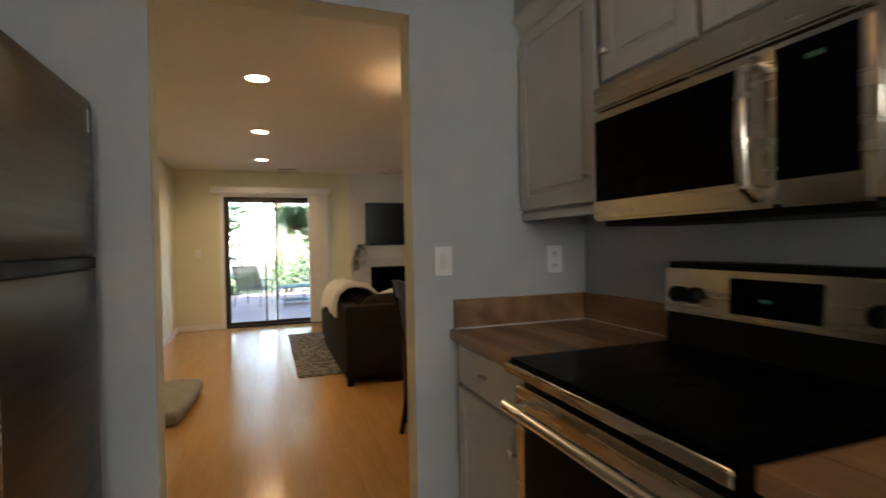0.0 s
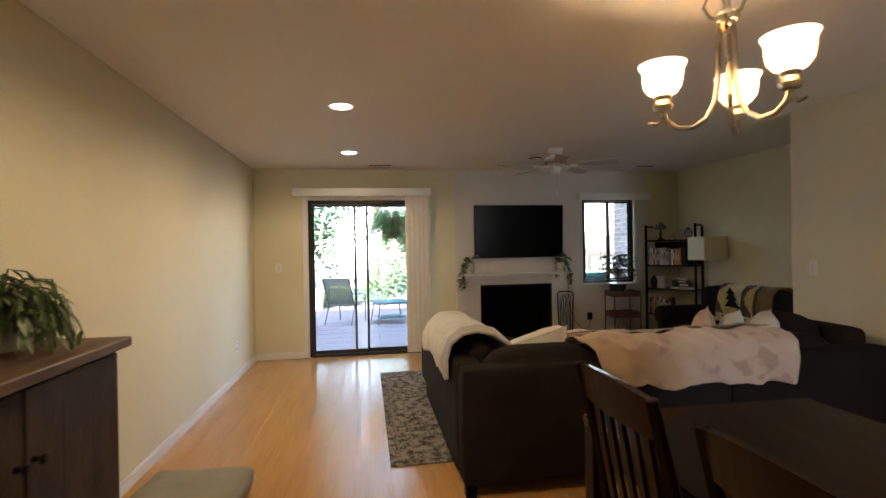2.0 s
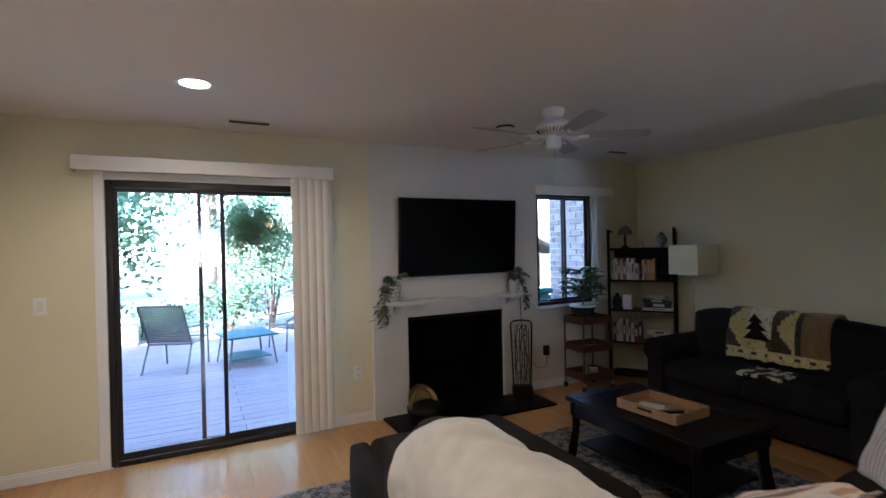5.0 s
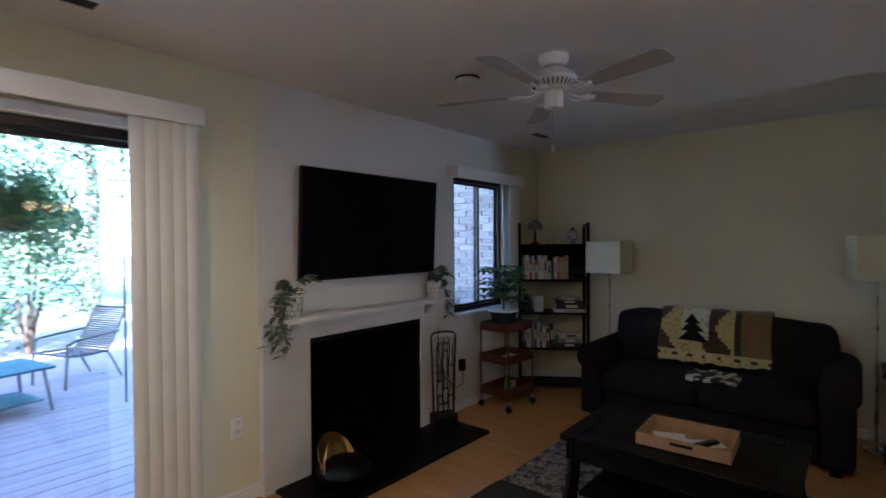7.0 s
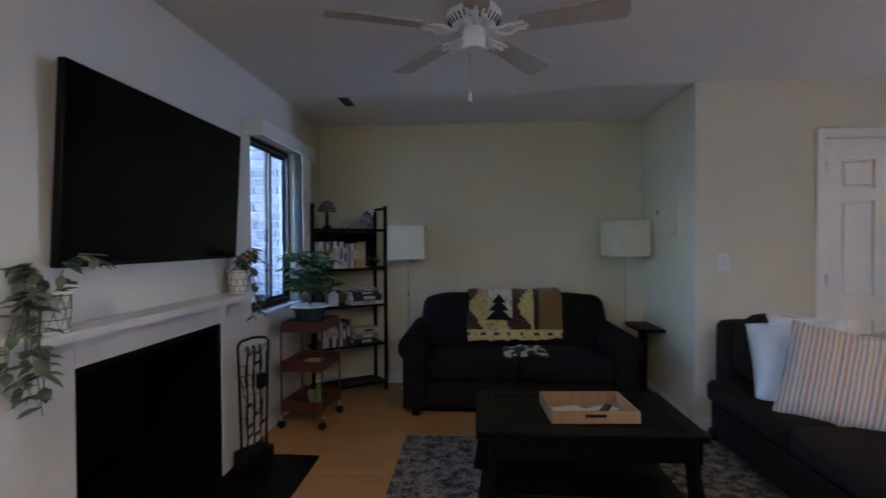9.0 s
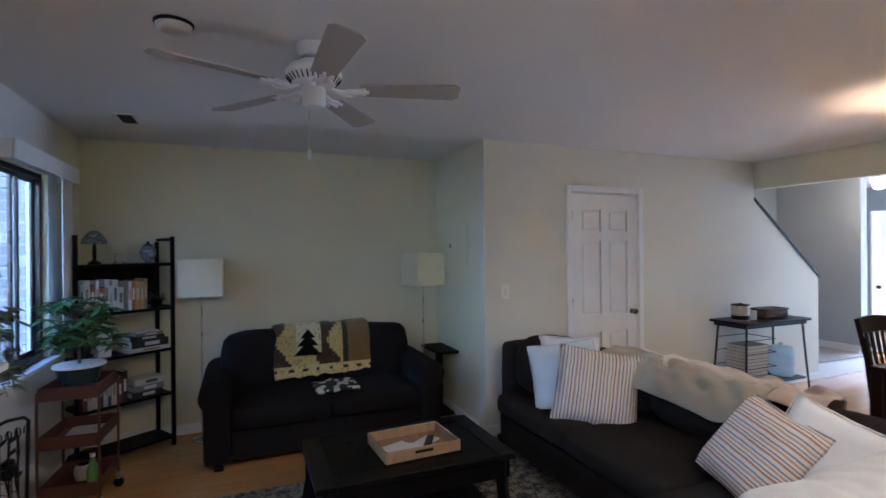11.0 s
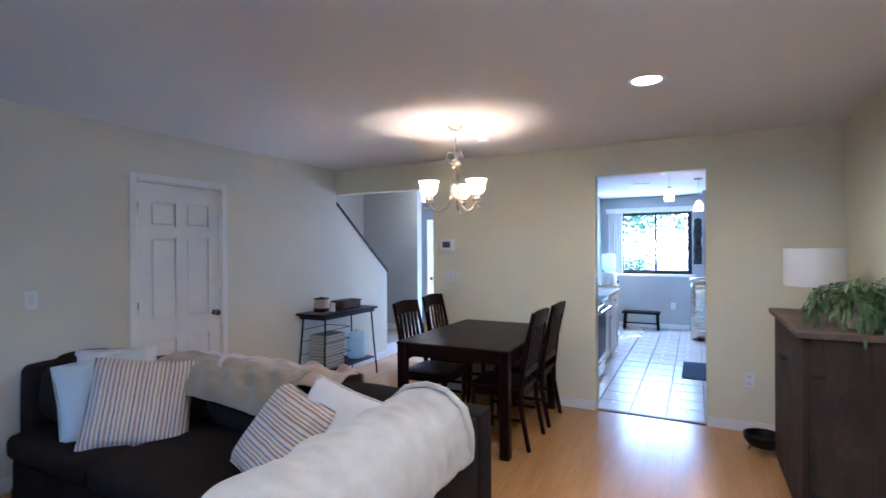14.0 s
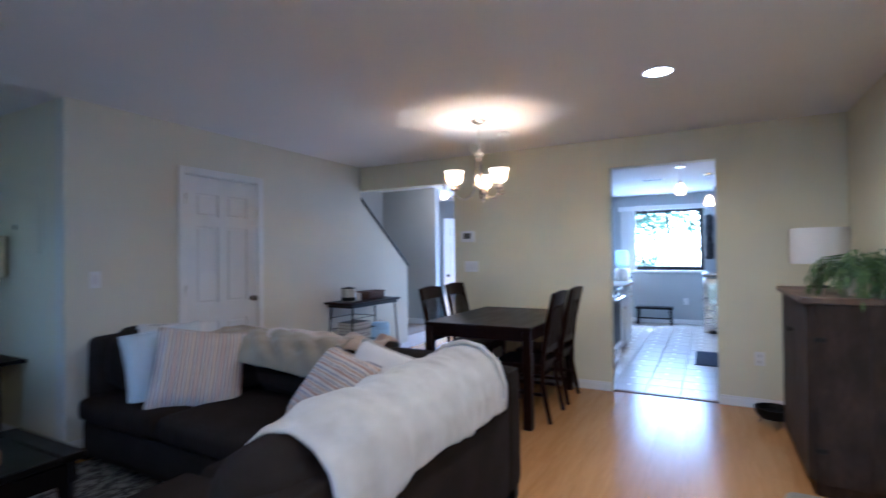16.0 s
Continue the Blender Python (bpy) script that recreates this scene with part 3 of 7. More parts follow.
def sash(name, x0, x1, y0, y1, z0, z1, w=0.04, parent=door_1, stiles=None, wb=None):
    wl, wr = stiles or (w, w)
    wb = wb or w
    f = structure(name, B((x0, x0 + wl, y0, y1, z0, z1), (x1 - wr, x1, y0, y1, z0, z1), (x0 + wl, x1 - wr, y0, y1, z1 - w, z1), (x0 + wl, x1 - wr, y0, y1, z0, z0 + wb), bevel=0.003), BRONZE, parent)
    ym = (y0 + y1) / 2
    g = structure("pane", B((x0 + wl - 0.005, x1 - wr + 0.005, ym - 0.003, ym + 0.003, z0 + wb - 0.005, z1 - w + 0.005)), GLASS, parent)
    g.visible_shadow = False
    return f


sash("sliding_panel", SX0 + 0.046, 1.44, 6.298, 6.325, 0.032, SZ1 - 0.052, 0.03, wb=0.05)
sash("fixed_panel", 1.25, SX1 - 0.046, 6.335, 6.362, 0.032, SZ1 - 0.052, 0.03, wb=0.05)
structure("door_handle", B((1.415, 1.435, 6.262, 6.297, 0.98, 1.12), bevel=0.006), BLACKPLASTIC, door_1)
structure("door_trim", B((0.605, 0.67, FARY - 0.016, FARY, 0, 2.09), (0.67, 2.16, FARY - 0.016, FARY, 2.036, 2.09), bevel=0.004), TRIM)
blinds = thing("vertical_blind", "white vertical blind stacked open beside the sliding glass door", "blind", 1.33, 6.2, 2.08)
part("valance", B((-0.83, 0.93, -0.06, -0.045, 0.0, 0.10), (-0.83, -0.815, -0.045, 0.065, 0.0, 0.10), (0.915, 0.93, -0.045, 0.065, 0.0, 0.10), bevel=0.003), TRIM, blinds)
part("head_rail", B((-0.81, 0.91, -0.02, 0.03, 0.03, 0.07)), TRIM, blinds)
for k in range(5):
    x = 0.625 + k * 0.062
    part("slat", panel([(x - 0.033, -0.026), (x - 0.012, -0.037), (x + 0.012, -0.038), (x + 0.034, -0.030), (x + 0.034, -0.027), (x + 0.012, -0.035), (x - 0.012, -0.034), (x - 0.033, -0.023)], 2, -2.05, 0.02), BLIND, blinds)

# window by the fireplace
window_1 = structure("window_1", B((WX0 + 0.002, WX0 + 0.035, 6.30, 6.36, WZ0, WZ1), (WX1 - 0.035, WX1 - 0.002, 6.30, 6.36, WZ0, WZ1), (WX0 + 0.035, WX1 - 0.035, 6.30, 6.36, WZ1 - 0.035, WZ1 - 0.002), (WX0 + 0.035, WX1 - 0.035, 6.30, 6.36, WZ0 + 0.002, WZ0 + 0.035), bevel=0.003), BRONZE)
sash("window_frame", WX0 + 0.036, 4.85, 6.305, 6.325, WZ0 + 0.037, WZ1 - 0.037, 0.025, window_1)
sash("window_frame", 4.81, WX1 - 0.036, 6.333, 6.353, WZ0 + 0.037, WZ1 - 0.037, 0.025, window_1)
for bx in [(2.60, 2.90, FARY - 0.003, FARY, 1.0, H), (2.90, 3.96, FARY - 0.003, FARY, 1.0, H), (3.96, 4.16, FARY - 0.003, FARY, 1.0, H), (4.16, WX0, FARY - 0.003, FARY, 0.085, H), (WX0, WX1, FARY - 0.003, FARY, 0.085, WZ0 - 0.03), (WX0, WX1, FARY - 0.003, FARY, WZ1, H), (WX1, 5.40, FARY - 0.003, FARY, 0.085, H)]:
    walls("wall_north_white", NORTHWHITE, [bx])
structure("window_sill", B((WX0 - 0.02, WX1 + 0.04, 6.215, 6.30, WZ0 - 0.025, WZ0), bevel=0.005), TRIM, window_1)
vb = thing("vertical_blind", "white vertical blind drawn to the side of the small window", "blind", 4.86, 6.2, 2.02)
part("valance", B((-0.53, 0.53, -0.06, -0.045, 0.0, 0.10), (-0.53, -0.515, -0.045, 0.065, 0.0, 0.10), (0.515, 0.53, -0.045, 0.065, 0.0, 0.10), bevel=0.003), TRIM, vb)
for k in range(5):
    x = 0.33 + k * 0.036
    part("slat", panel([(x - 0.017, -0.020), (x, -0.012), (x + 0.017, -0.028), (x + 0.017, -0.025), (x, -0.009), (x - 0.017, -0.017)], 2, -1.13, 0.02), BLIND, vb)

# kitchen window
window_2 = structure("window_2", B((KWX0, KWX0 + 0.04, KY - 0.09, KY - 0.03, KWZ0, KWZ1), (KWX1 - 0.04, KWX1, KY - 0.09, KY - 0.03, KWZ0, KWZ1), (KWX0 + 0.04, KWX1 - 0.04, KY - 0.09, KY - 0.03, KWZ1 - 0.04, KWZ1), (KWX0 + 0.04, KWX1 - 0.04, KY - 0.09, KY - 0.03, KWZ0, KWZ0 + 0.04), bevel=0.003), BRONZE)
sash("window_frame", KWX0 + 0.04, 1.68, KY - 0.055, KY - 0.035, KWZ0 + 0.04, KWZ1 - 0.04, 0.03, window_2)
sash("window_frame", 1.64, KWX1 - 0.04, KY - 0.085, KY - 0.065, KWZ0 + 0.04, KWZ1 - 0.04, 0.03, window_2)
structure("window_sill", B((KWX0 - 0.05, KWX1 + 0.08, KY - 0.03, KY + 0.05, KWZ0 - 0.05, KWZ0), bevel=0.006), TRIM, window_2)
kb = thing("vertical_blind", "white vertical blind gathered at the side of the kitchen window", "blind", 1.75, KY + 0.06, KWZ1 - 0.03)
part("valance", B((-0.75, 0.78, 0.04, 0.055, 0.0, 0.09), (-0.75, -0.735, -0.05, 0.04, 0.0, 0.09), (0.765, 0.78, -0.05, 0.04, 0.0, 0.09), bevel=0.003), TRIM, kb)
for k in range(6):
    x = 0.50 + k * 0.045
    part("slat", panel([(x - 0.02, 0.0), (x, 0.010), (x + 0.02, -0.008), (x + 0.02, -0.005), (x, 0.013), (x - 0.02, 0.003)], 2, -1.15, 0.02), BLIND, kb)


def six_panel_door(name, w, h, m):
    """A moulded six-panel door; local x across, y thickness."""
    d = structure(name, B((0.0, w, 0, 0.030, 0.008, h)), TRIM)
    rows = [(0.22, 0.77), (0.93, 1.60), (1.69, h - 0.145)]
    bm = bmesh.new()
    xs = [0, 0.11, w / 2 - 0.045, w / 2 + 0.045, w - 0.11, w]
    for a, b in ((0, 1), (2, 3), (4, 5)):
        B((xs[a], xs[b], -0.018, 0, 0.008, h), bm=bm)
    zs = [0.008, 0.22, 0.77, 0.93, 1.60, 1.69, h - 0.145, h]
    for a, b in ((1, 2), (3, 4)):
        for k in (0, 2, 4, 6):
            B((xs[a], xs[b], -0.0175, 0, zs[k], zs[k + 1]), bm=bm)
    structure("door_rails", bm, TRIM, d)
    for a, b in ((1, 2), (3, 4)):
        for z0, z1 in rows:
            structure("door_panel", B((xs[a] + 0.016, xs[b] - 0.016, -0.015, 0.001, z0 + 0.016, z1 - 0.016), bevel=0.0145), TRIM, d)
    d.matrix_world = m
    return d


door_2 = six_panel_door("door_2", 0.745, 2.03, Matrix.Translation((RX + 0.03, DY0 + 0.752, 0)) @ Matrix.Rotation(radians(-90), 4, "Z"))
structure("door_knob", lathe([(0.0, 0), (0.028, 0.0), (0.030, 0.006), (0.012, 0.014), (0.010, 0.035), (0.026, 0.048), (0.028, 0.062), (0.018, 0.074), (0, 0.076)], (0.685, -0.01, 0.94), 20, m=Matrix.Rotation(radians(90), 4, "X")), PEWTER, door_2, smooth=True)
for z in (0.25, 1.05, 1.83):
    structure("door_hinge", B((-0.006, 0.012, -0.024, -0.017, z - 0.045, z + 0.045), bevel=0.002), NICKEL, door_2)
structure("door_trim", B((RX - 0.016, RX, DY0 - 0.06, DY0 - 0.001, 0, DZ + 0.06), (RX - 0.016, RX, DY1 + 0.001, DY1 + 0.06, 0, DZ + 0.06), (RX - 0.016, RX, DY0 - 0.001, DY1 + 0.001, DZ - 0.001, DZ + 0.06), bevel=0.005), TRIM)
structure("door_jamb", B((RX, RX + T, DY0, DY0 + 0.006, 0, DZ), (RX, RX + T, DY1 - 0.006, DY1, 0, DZ), (RX, RX + T, DY0, DY1, DZ - 0.006, DZ)), TRIM)
structure("closet_back", B((RX + T, RX + T + 0.02, DY0 - 0.1, DY1 + 0.1, 0, H)), BLUEGREY)
# open front door, its doorway and the storm door's frame
door_3 = six_panel_door("door_3", 0.88, 2.03, Matrix.Translation((5.44, -3.32, 0)) @ Matrix.Rotation(radians(225), 4, "Z"))
structure("door_knob", lathe([(0.0, 0), (0.028, 0.0), (0.012, 0.014), (0.010, 0.035), (0.028, 0.055), (0.018, 0.074), (0, 0.076)], (0.065, -0.01, 0.94), 16, m=Matrix.Rotation(radians(90), 4, "X")), IRON, door_3, smooth=True)
structure("door_trim", B((3.74, 3.80, -4.0, -3.985, 0, 2.1), (4.72, 4.78, -4.0, -3.985, 0, 2.1), (3.80, 4.72, -4.0, -3.985, 2.05, 2.1), bevel=0.004), TRIM)

# fireplace
fireplace = thing("fireplace", "white-painted fireplace surround with a plain mantel shelf and sooty black firebox", "fireplace", 3.41, 6.26, 0)
FX0, FX1, FZ = 2.925 - 3.41, 3.935 - 3.41, 0.88
structure("chimney_back", B((2.80, 4.02, 6.70, 6.80, -0.1, 1.2), (2.80, 2.86, FARY + T, 6.70, -0.1, 1.2), (3.96, 4.02, FARY + T, 6.70, -0.1, 1.2), (2.80, 4.02, FARY + T, 6.80, 1.2, 1.25)), BRICK)
for bx in ((-0.81, FX0, -0.045, 0.0, 0, 1.0), (FX1, 0.74, -0.045, 0.0, 0, 1.0), (FX0, FX1, -0.045, 0.0, FZ, 1.0)):
    part("surround", B(bx, bevel=0.003), SURROUND, fireplace)
part("mantel_shelf", B((-0.73, 0.72, -0.155, 0.002, 1.002, 1.035), bevel=0.005, seg=2), SURROUND, fireplace)
for x in (-0.60, 0.60):
    part("bracket", panel([(-0.12, 1.0), (-0.046, 1.0), (-0.046, 0.91), (-0.06, 0.925), (-0.075, 0.955), (-0.115, 0.98)], 0, x - 0.025, x + 0.025), SURROUND, fireplace, smooth=False)
for nm, bx in (("firebox_side", (FX0 - 0.02, FX0, -0.04, 0.40, 0, FZ)), ("firebox_side", (FX1, FX1 + 0.02, -0.04, 0.40, 0, FZ)), ("firebox_back", (FX0, FX1, 0.38, 0.40, 0, FZ)), ("firebox_top", (FX0, FX1, -0.04, 0.40, FZ, FZ + 0.02)), ("firebox_floor", (FX0, FX1, -0.04, 0.40, -0.02, 0.004))):
    part(nm, B(bx), SOOT, fireplace)
part("screen_panel", B((FX0 + 0.004, FX0 + 0.02, -0.03, -0.015, 0.025, FZ - 0.003), (FX1 - 0.02, FX1 - 0.004, -0.03, -0.015, 0.025, FZ - 0.003), (FX0 + 0.02, FX1 - 0.02, -0.03, -0.015, FZ - 0.035, FZ - 0.003), bevel=0.002), BLACKPLASTIC, fireplace)
part("hearth", B((-0.74, 0.82, -0.50, -0.045, 0.0, 0.022), bevel=0.004), SLATE, fireplace)
grate = thing("fire_grate", "black iron fire grate with charred logs in the firebox", "grate", 3.41, 6.46, 0.005)
bm = bmesh.new()
for k in range(7):
    rod((-0.24 + k * 0.08, -0.12, 0.09), (-0.24 + k * 0.08, 0.12, 0.09), 0.007, 6, bm)
for y in (-0.10, 0.10):
    rod((-0.26, y, 0.082), (0.26, y, 0.082), 0.008, 6, bm)
    for x in (-0.22, 0.22):
        rod((x, y, 0), (x, y, 0.08), 0.008, 6, bm)
part("rack", bm, IRON, grate)
for k, (y, z, a) in enumerate(((-0.05, 0.14, 0.05), (0.06, 0.145, -0.06), (0.0, 0.225, 0.12))):
    part("log", tube([(-0.24, y - a, z), (-0.08, y, z + 0.008), (0.1, y, z), (0.25, y + a, z + 0.01)], [0.045, 0.05, 0.046, 0.04], 9), SOOT, grate)

tv = thing("television", "large flat black wall-mounted television above the mantel", "television", 3.475, 6.235, 1.60)
part("bezel", B((-0.625, 0.625, -0.045, -0.012, -0.358, 0.358), bevel=0.005), BLACKPLASTIC, tv)
part("screen", B((-0.617, 0.617, -0.0475, -0.045, -0.340, 0.350)), SCREEN, tv)
part("wall_mount", B((-0.22, 0.22, -0.012, 0.033, -0.12, 0.12)), BLACKPLASTIC, tv)
tv.rotation_euler[0] = radians(3)


def ceiling_can(x, y):
    c = thing("recessed_light", "round white recessed ceiling light, lit", "ceiling light", x, y, H, group="recessed ceiling lights")
    part("trim_ring", lathe([(0.085, 0.0), (0.098, -0.002), (0.096, -0.007), (0.078, -0.005), (0.074, 0.0)], (0, 0, 0), 28), TRIM, c)
    part("diffuser", lathe([(0.0, -0.0045), (0.074, -0.0045), (0.076, -0.001)], (0, 0, 0), 28), LIT, c)
    return c


for cx, cy in CANS:
    ceiling_can(cx, cy)


def vent(x, y, w, d, label, z=H):
    v = thing("ceiling_vent", label, "vent", x, y, z)
    part("frame", B((-w / 2, w / 2, -d / 2, -d / 2 + 0.015, -0.008, 0), (-w / 2, w / 2, d / 2 - 0.015, d / 2, -0.008, 0), (-w / 2, -w / 2 + 0.015, -d / 2 + 0.015, d / 2 - 0.015, -0.008, 0), (w / 2 - 0.015, w / 2, -d / 2 + 0.015, d / 2 - 0.015, -0.008, 0)), TRIM, v)
    part("backing", B((-w / 2 + 0.015, w / 2 - 0.015, -d / 2 + 0.015, d / 2 - 0.015, -0.002, 0)), BLACKPLASTIC, v)
    for k in range(7):
        y0 = -d / 2 + 0.02 + k * (d - 0.04) / 7
        part("slat", B((-w / 2 + 0.015, w / 2 - 0.015, y0, y0 + 0.004, -0.007, -0.002)), PATIOMETAL, v)


vent(1.60, 5.92, 0.30, 0.12, "white slatted ceiling vent near the sliding door")
vent(5.10, 5.80, 0.28, 0.12, "white slatted ceiling vent in the alcove")
smoke = thing("smoke_detector", "round white smoke detector on the ceiling by the fan", "smoke detector", 3.42, 5.34, H)
part("body", lathe([(0.0, -0.034), (0.045, -0.034), (0.062, -0.024), (0.068, -0.008), (0.068, 0)], (0, 0, 0), 24), TRIM, smoke)
part("base_ring", lathe([(0.069, -0.012), (0.073, -0.006), (0.073, 0), (0.069, 0)], (0, 0, 0), 24), BLACKPLASTIC, smoke)


def plate(name, label, category, p, facing, w=0.075, h=0.118, kind="outlet"):
    """A wall plate; facing: degrees, 0 looks to -y."""
    o = thing(name, label, category, *p, facing)
    part("plate", B((-w / 2, w / 2, -0.006, 0, -h / 2, h / 2), bevel=0.003), TRIM, o)
    if kind == "outlet":
        for dz in (-0.026, 0.026):
            part("socket", B((-0.017, 0.017, -0.009, -0.006, dz - 0.014, dz + 0.014), bevel=0.004), WHITECLOTH, o)
            part("slots", B((-0.008, -0.005, -0.010, -0.009, dz - 0.006, dz + 0.006), (0.005, 0.008, -0.010, -0.009, dz - 0.005, dz + 0.005)), BLACKPLASTIC, o)
    else:
        n = max(1, round(w / 0.046) - 1) if w > 0.09 else 1
        for k in range(n):
            x = (k - (n - 1) / 2) * 0.046
            part("toggle", B((x - 0.016, x + 0.016, -0.010, -0.006, -0.033, 0.033), bevel=0.002), WHITECLOTH, o)
    return o


plate("power_outlet", "ivory double power outlet by the fireplace", "outlet", (2.47, FARY, 0.44), 0)
plate("power_outlet", "white double power outlet above the kitchen counter", "outlet", (2.466, -T - 0.006, 1.18), 0)
plate("light_switch", "white rocker light switch on the kitchen wall", "switch", (1.949, -T - 0.006, 1.188), 0, kind="switch")
plate("light_switch", "white light switch on the corner of the living room wall", "switch", (RX, 3.06, 1.18), -90, kind="switch")
plate("light_switch", "white triple light switch beside the hall opening", "switch", (3.31, 0, 1.20), 180, 0.165, 0.118, "switch")
plate("light_switch", "white light switch by the sliding door", "switch", (0.30, FARY, 1.17), 0, kind="switch")
plate("power_outlet", "white double power outlet low on the west wall", "outlet", (0, 5.35, 0.36), 90)
plate("power_outlet", "white double power outlet under the kitchen window", "outlet", (1.37, KY, 0.42), 180)
plate("power_outlet", "white double power outlet behind the cabinet", "outlet", (0.62, 0, 0.42), 180)
plate("power_outlet", "white double power outlet low beside the closet door", "outlet", (RX, 1.30, 0.36), -90)
th = thing("thermostat", "white square thermostat with a dark screen", "thermostat", 3.35, 0, 1.535, 180)
part("body", B((-0.085, 0.085, -0.028, 0, -0.062, 0.062), bevel=0.008, seg=2), TRIM, th)
part("screen", B((-0.045, 0.045, -0.030, -0.028, -0.026, 0.036)), PATIOMETAL, th)
pn = thing("electric_panel", "wall-painted electric panel door in the alcove", "electric panel", 5.35, AY, 1.57, 180)
part("door", B((-0.19, 0.19, -0.012, 0, -0.20, 0.20), bevel=0.003), CREAM, pn)
part("latch", B((-0.175, -0.155, -0.020, -0.012, -0.02, 0.02), bevel=0.003), BLACKPLASTIC, pn)
sw = thing("smoke_detector", "small round white detector on the dining ceiling", "smoke detector", 2.62, 0.75, H)
part("body", lathe([(0.0, -0.03), (0.05, -0.028), (0.06, -0.01), (0.06, 0)], (0, 0, 0), 24), TRIM, sw)

# ---- large furniture ----


def sectional():
    s = thing("sectional_sofa", "charcoal grey fabric sectional sofa facing the fireplace, draped with throws", "sofa")
    xs = [1.915, 2.72, 3.56, 4.72]
    # blue shading on the right panels is put in with the loveseat's cloth colour
    for k in range(3):
        part("back_panel", soft(xs[k] + 0.004, xs[k + 1] - 0.004, 2.365, 2.53, 0.07, 0.71, 0.02, 0.006, 6), NAVY if k else SOFA, s)
    part("side_panel", soft(1.915, 2.07, 2.535, 4.12, 0.07, 0.71, 0.02, 0.008, 6), SOFA, s)
    part("arm", soft(4.55, 4.72, 2.535, 3.18, 0.07, 0.80, 0.05, 0.01, 7), SOFA, s)
    part("base", soft(2.075, 2.93, 2.535, 4.78, 0.07, 0.30, 0.03, 0.0, 6), SOFA, s)
    part("base", soft(2.935, 4.545, 2.535, 3.29, 0.07, 0.30, 0.03, 0.0, 6), SOFA, s)
    part("chaise_side", soft(1.955, 2.07, 4.125, 4.80, 0.07, 0.44, 0.04, 0.01, 6), SOFA, s)
    part("seat_cushion", soft(2.08, 2.93, 2.60, 3.62, 0.295, 0.44, 0.05, 0.015), SOFA, s)
    part("seat_cushion", soft(2.08, 2.95, 3.63, 4.82, 0.295, 0.44, 0.05, 0.015), SOFA, s)
    part("seat_cushion", soft(2.94, 3.73, 2.60, 3.32, 0.295, 0.445, 0.05, 0.018), SOFA, s)
    part("seat_cushion", soft(3.74, 4.545, 2.60, 3.32, 0.295, 0.445, 0.05, 0.018), SOFA, s)
    for x0, x1 in ((2.10, 2.83), (2.84, 3.66), (3.67, 4.40)):
        part("back_cushion", soft(x0, x1, 2.44, 2.72, 0.45, 0.765, 0.11, 0.03, 10, wob=0.012), SOFA, s)
    part("back_cushion", soft(1.99, 2.25, 2.72, 3.40, 0.45, 0.79, 0.11, 0.03, 10, wob=0.012), SOFA, s)
    part("back_cushion", soft(1.99, 2.25, 3.41, 4.10, 0.45, 0.78, 0.11, 0.03, 10, wob=0.012), SOFA, s)
    part("back_cushion", soft(4.33, 4.58, 2.72, 3.14, 0.45, 0.84, 0.10, 0.03, 10, wob=0.012), SOFA, s)
    for x, y in ((1.96, 2.41), (4.66, 2.41), (4.66, 3.2), (2.02, 4.72), (2.86, 4.72), (3.4, 2.41)):
        part("leg", B((x - 0.03, x + 0.03, y - 0.03, y + 0.03, 0.0, 0.07), bevel=0.005), BLACKWOOD, s)
    return s


sectional()


def drape(name, profile, along, a, b, material, label, category, thick=0.012, wave=0.01, edge=0.03, n=46, seed=1, across=lambda s: 0.0, end=None, folds=0.0, skew=(0.0, 0.0)):
    """A cloth laid over something: profile of (u, z) swept along x or y from a to b, with soft folds and an uneven hem."""
    bm = bmesh.new()
    prof = []
    for (u0, z0), (u1, z1) in zip(profile, profile[1:]):
        k = max(1, round(math.hypot(u1 - u0, z1 - z0) / 0.03))
        prof += [(u0 + (u1 - u0) * i / k, z0 + (z1 - z0) * i / k) for i in range(k)]
    prof.append(profile[-1])
    grid = []
    for i in range(n + 1):
        s = i / n
        row = []
        for j, (u, z) in enumerate(prof):
            q = j / (len(prof) - 1)
            hem = edge * noise.noise(Vector((s * 3, seed, 0.3))) * abs(2 * q - 1) ** 4
            fold = folds * math.sin(2 * math.pi * (6 * s + 1.6 * q)) * (1 - 0.7 * s) * (0.3 + q * (1 - q) * 2)
            w = wave * noise.noise(Vector((s * 9 + q * 2.5, q * 4, seed * 7.1))) + 0.5 * wave * noise.noise(Vector((s * 30, q * 7, seed)))
            w += fold
            su = u + w * 0.7 + across(s)
            sz = z + w + hem - (end(s, q) if end else 0)
            l = a + skew[0] * (1 - q) ** 1.5 * (1 - s) ** 2 + (b - a + skew[1] * q) * s + edge * noise.noise(Vector((q * 3, seed, 2.0 + (s > 0.5)))) * abs(2 * s - 1) ** 4
            row.append(bm.verts.new((su, l, sz) if along == "y" else (l, su, sz)))
        grid.append(row)
    for r0, r1 in zip(grid, grid[1:]):
        for j in range(len(prof) - 1):
            bm.faces.new((r0[j], r1[j], r1[j + 1], r0[j + 1]))
    ob = solo(name, bm, material, label, category)
    md = ob.modifiers.new("thickness", "SOLIDIFY")
    md.thickness, md.offset = thick, 1
    sb = ob.modifiers.new("smooth", "SUBSURF")
    sb.levels = sb.render_levels = 1
    return ob


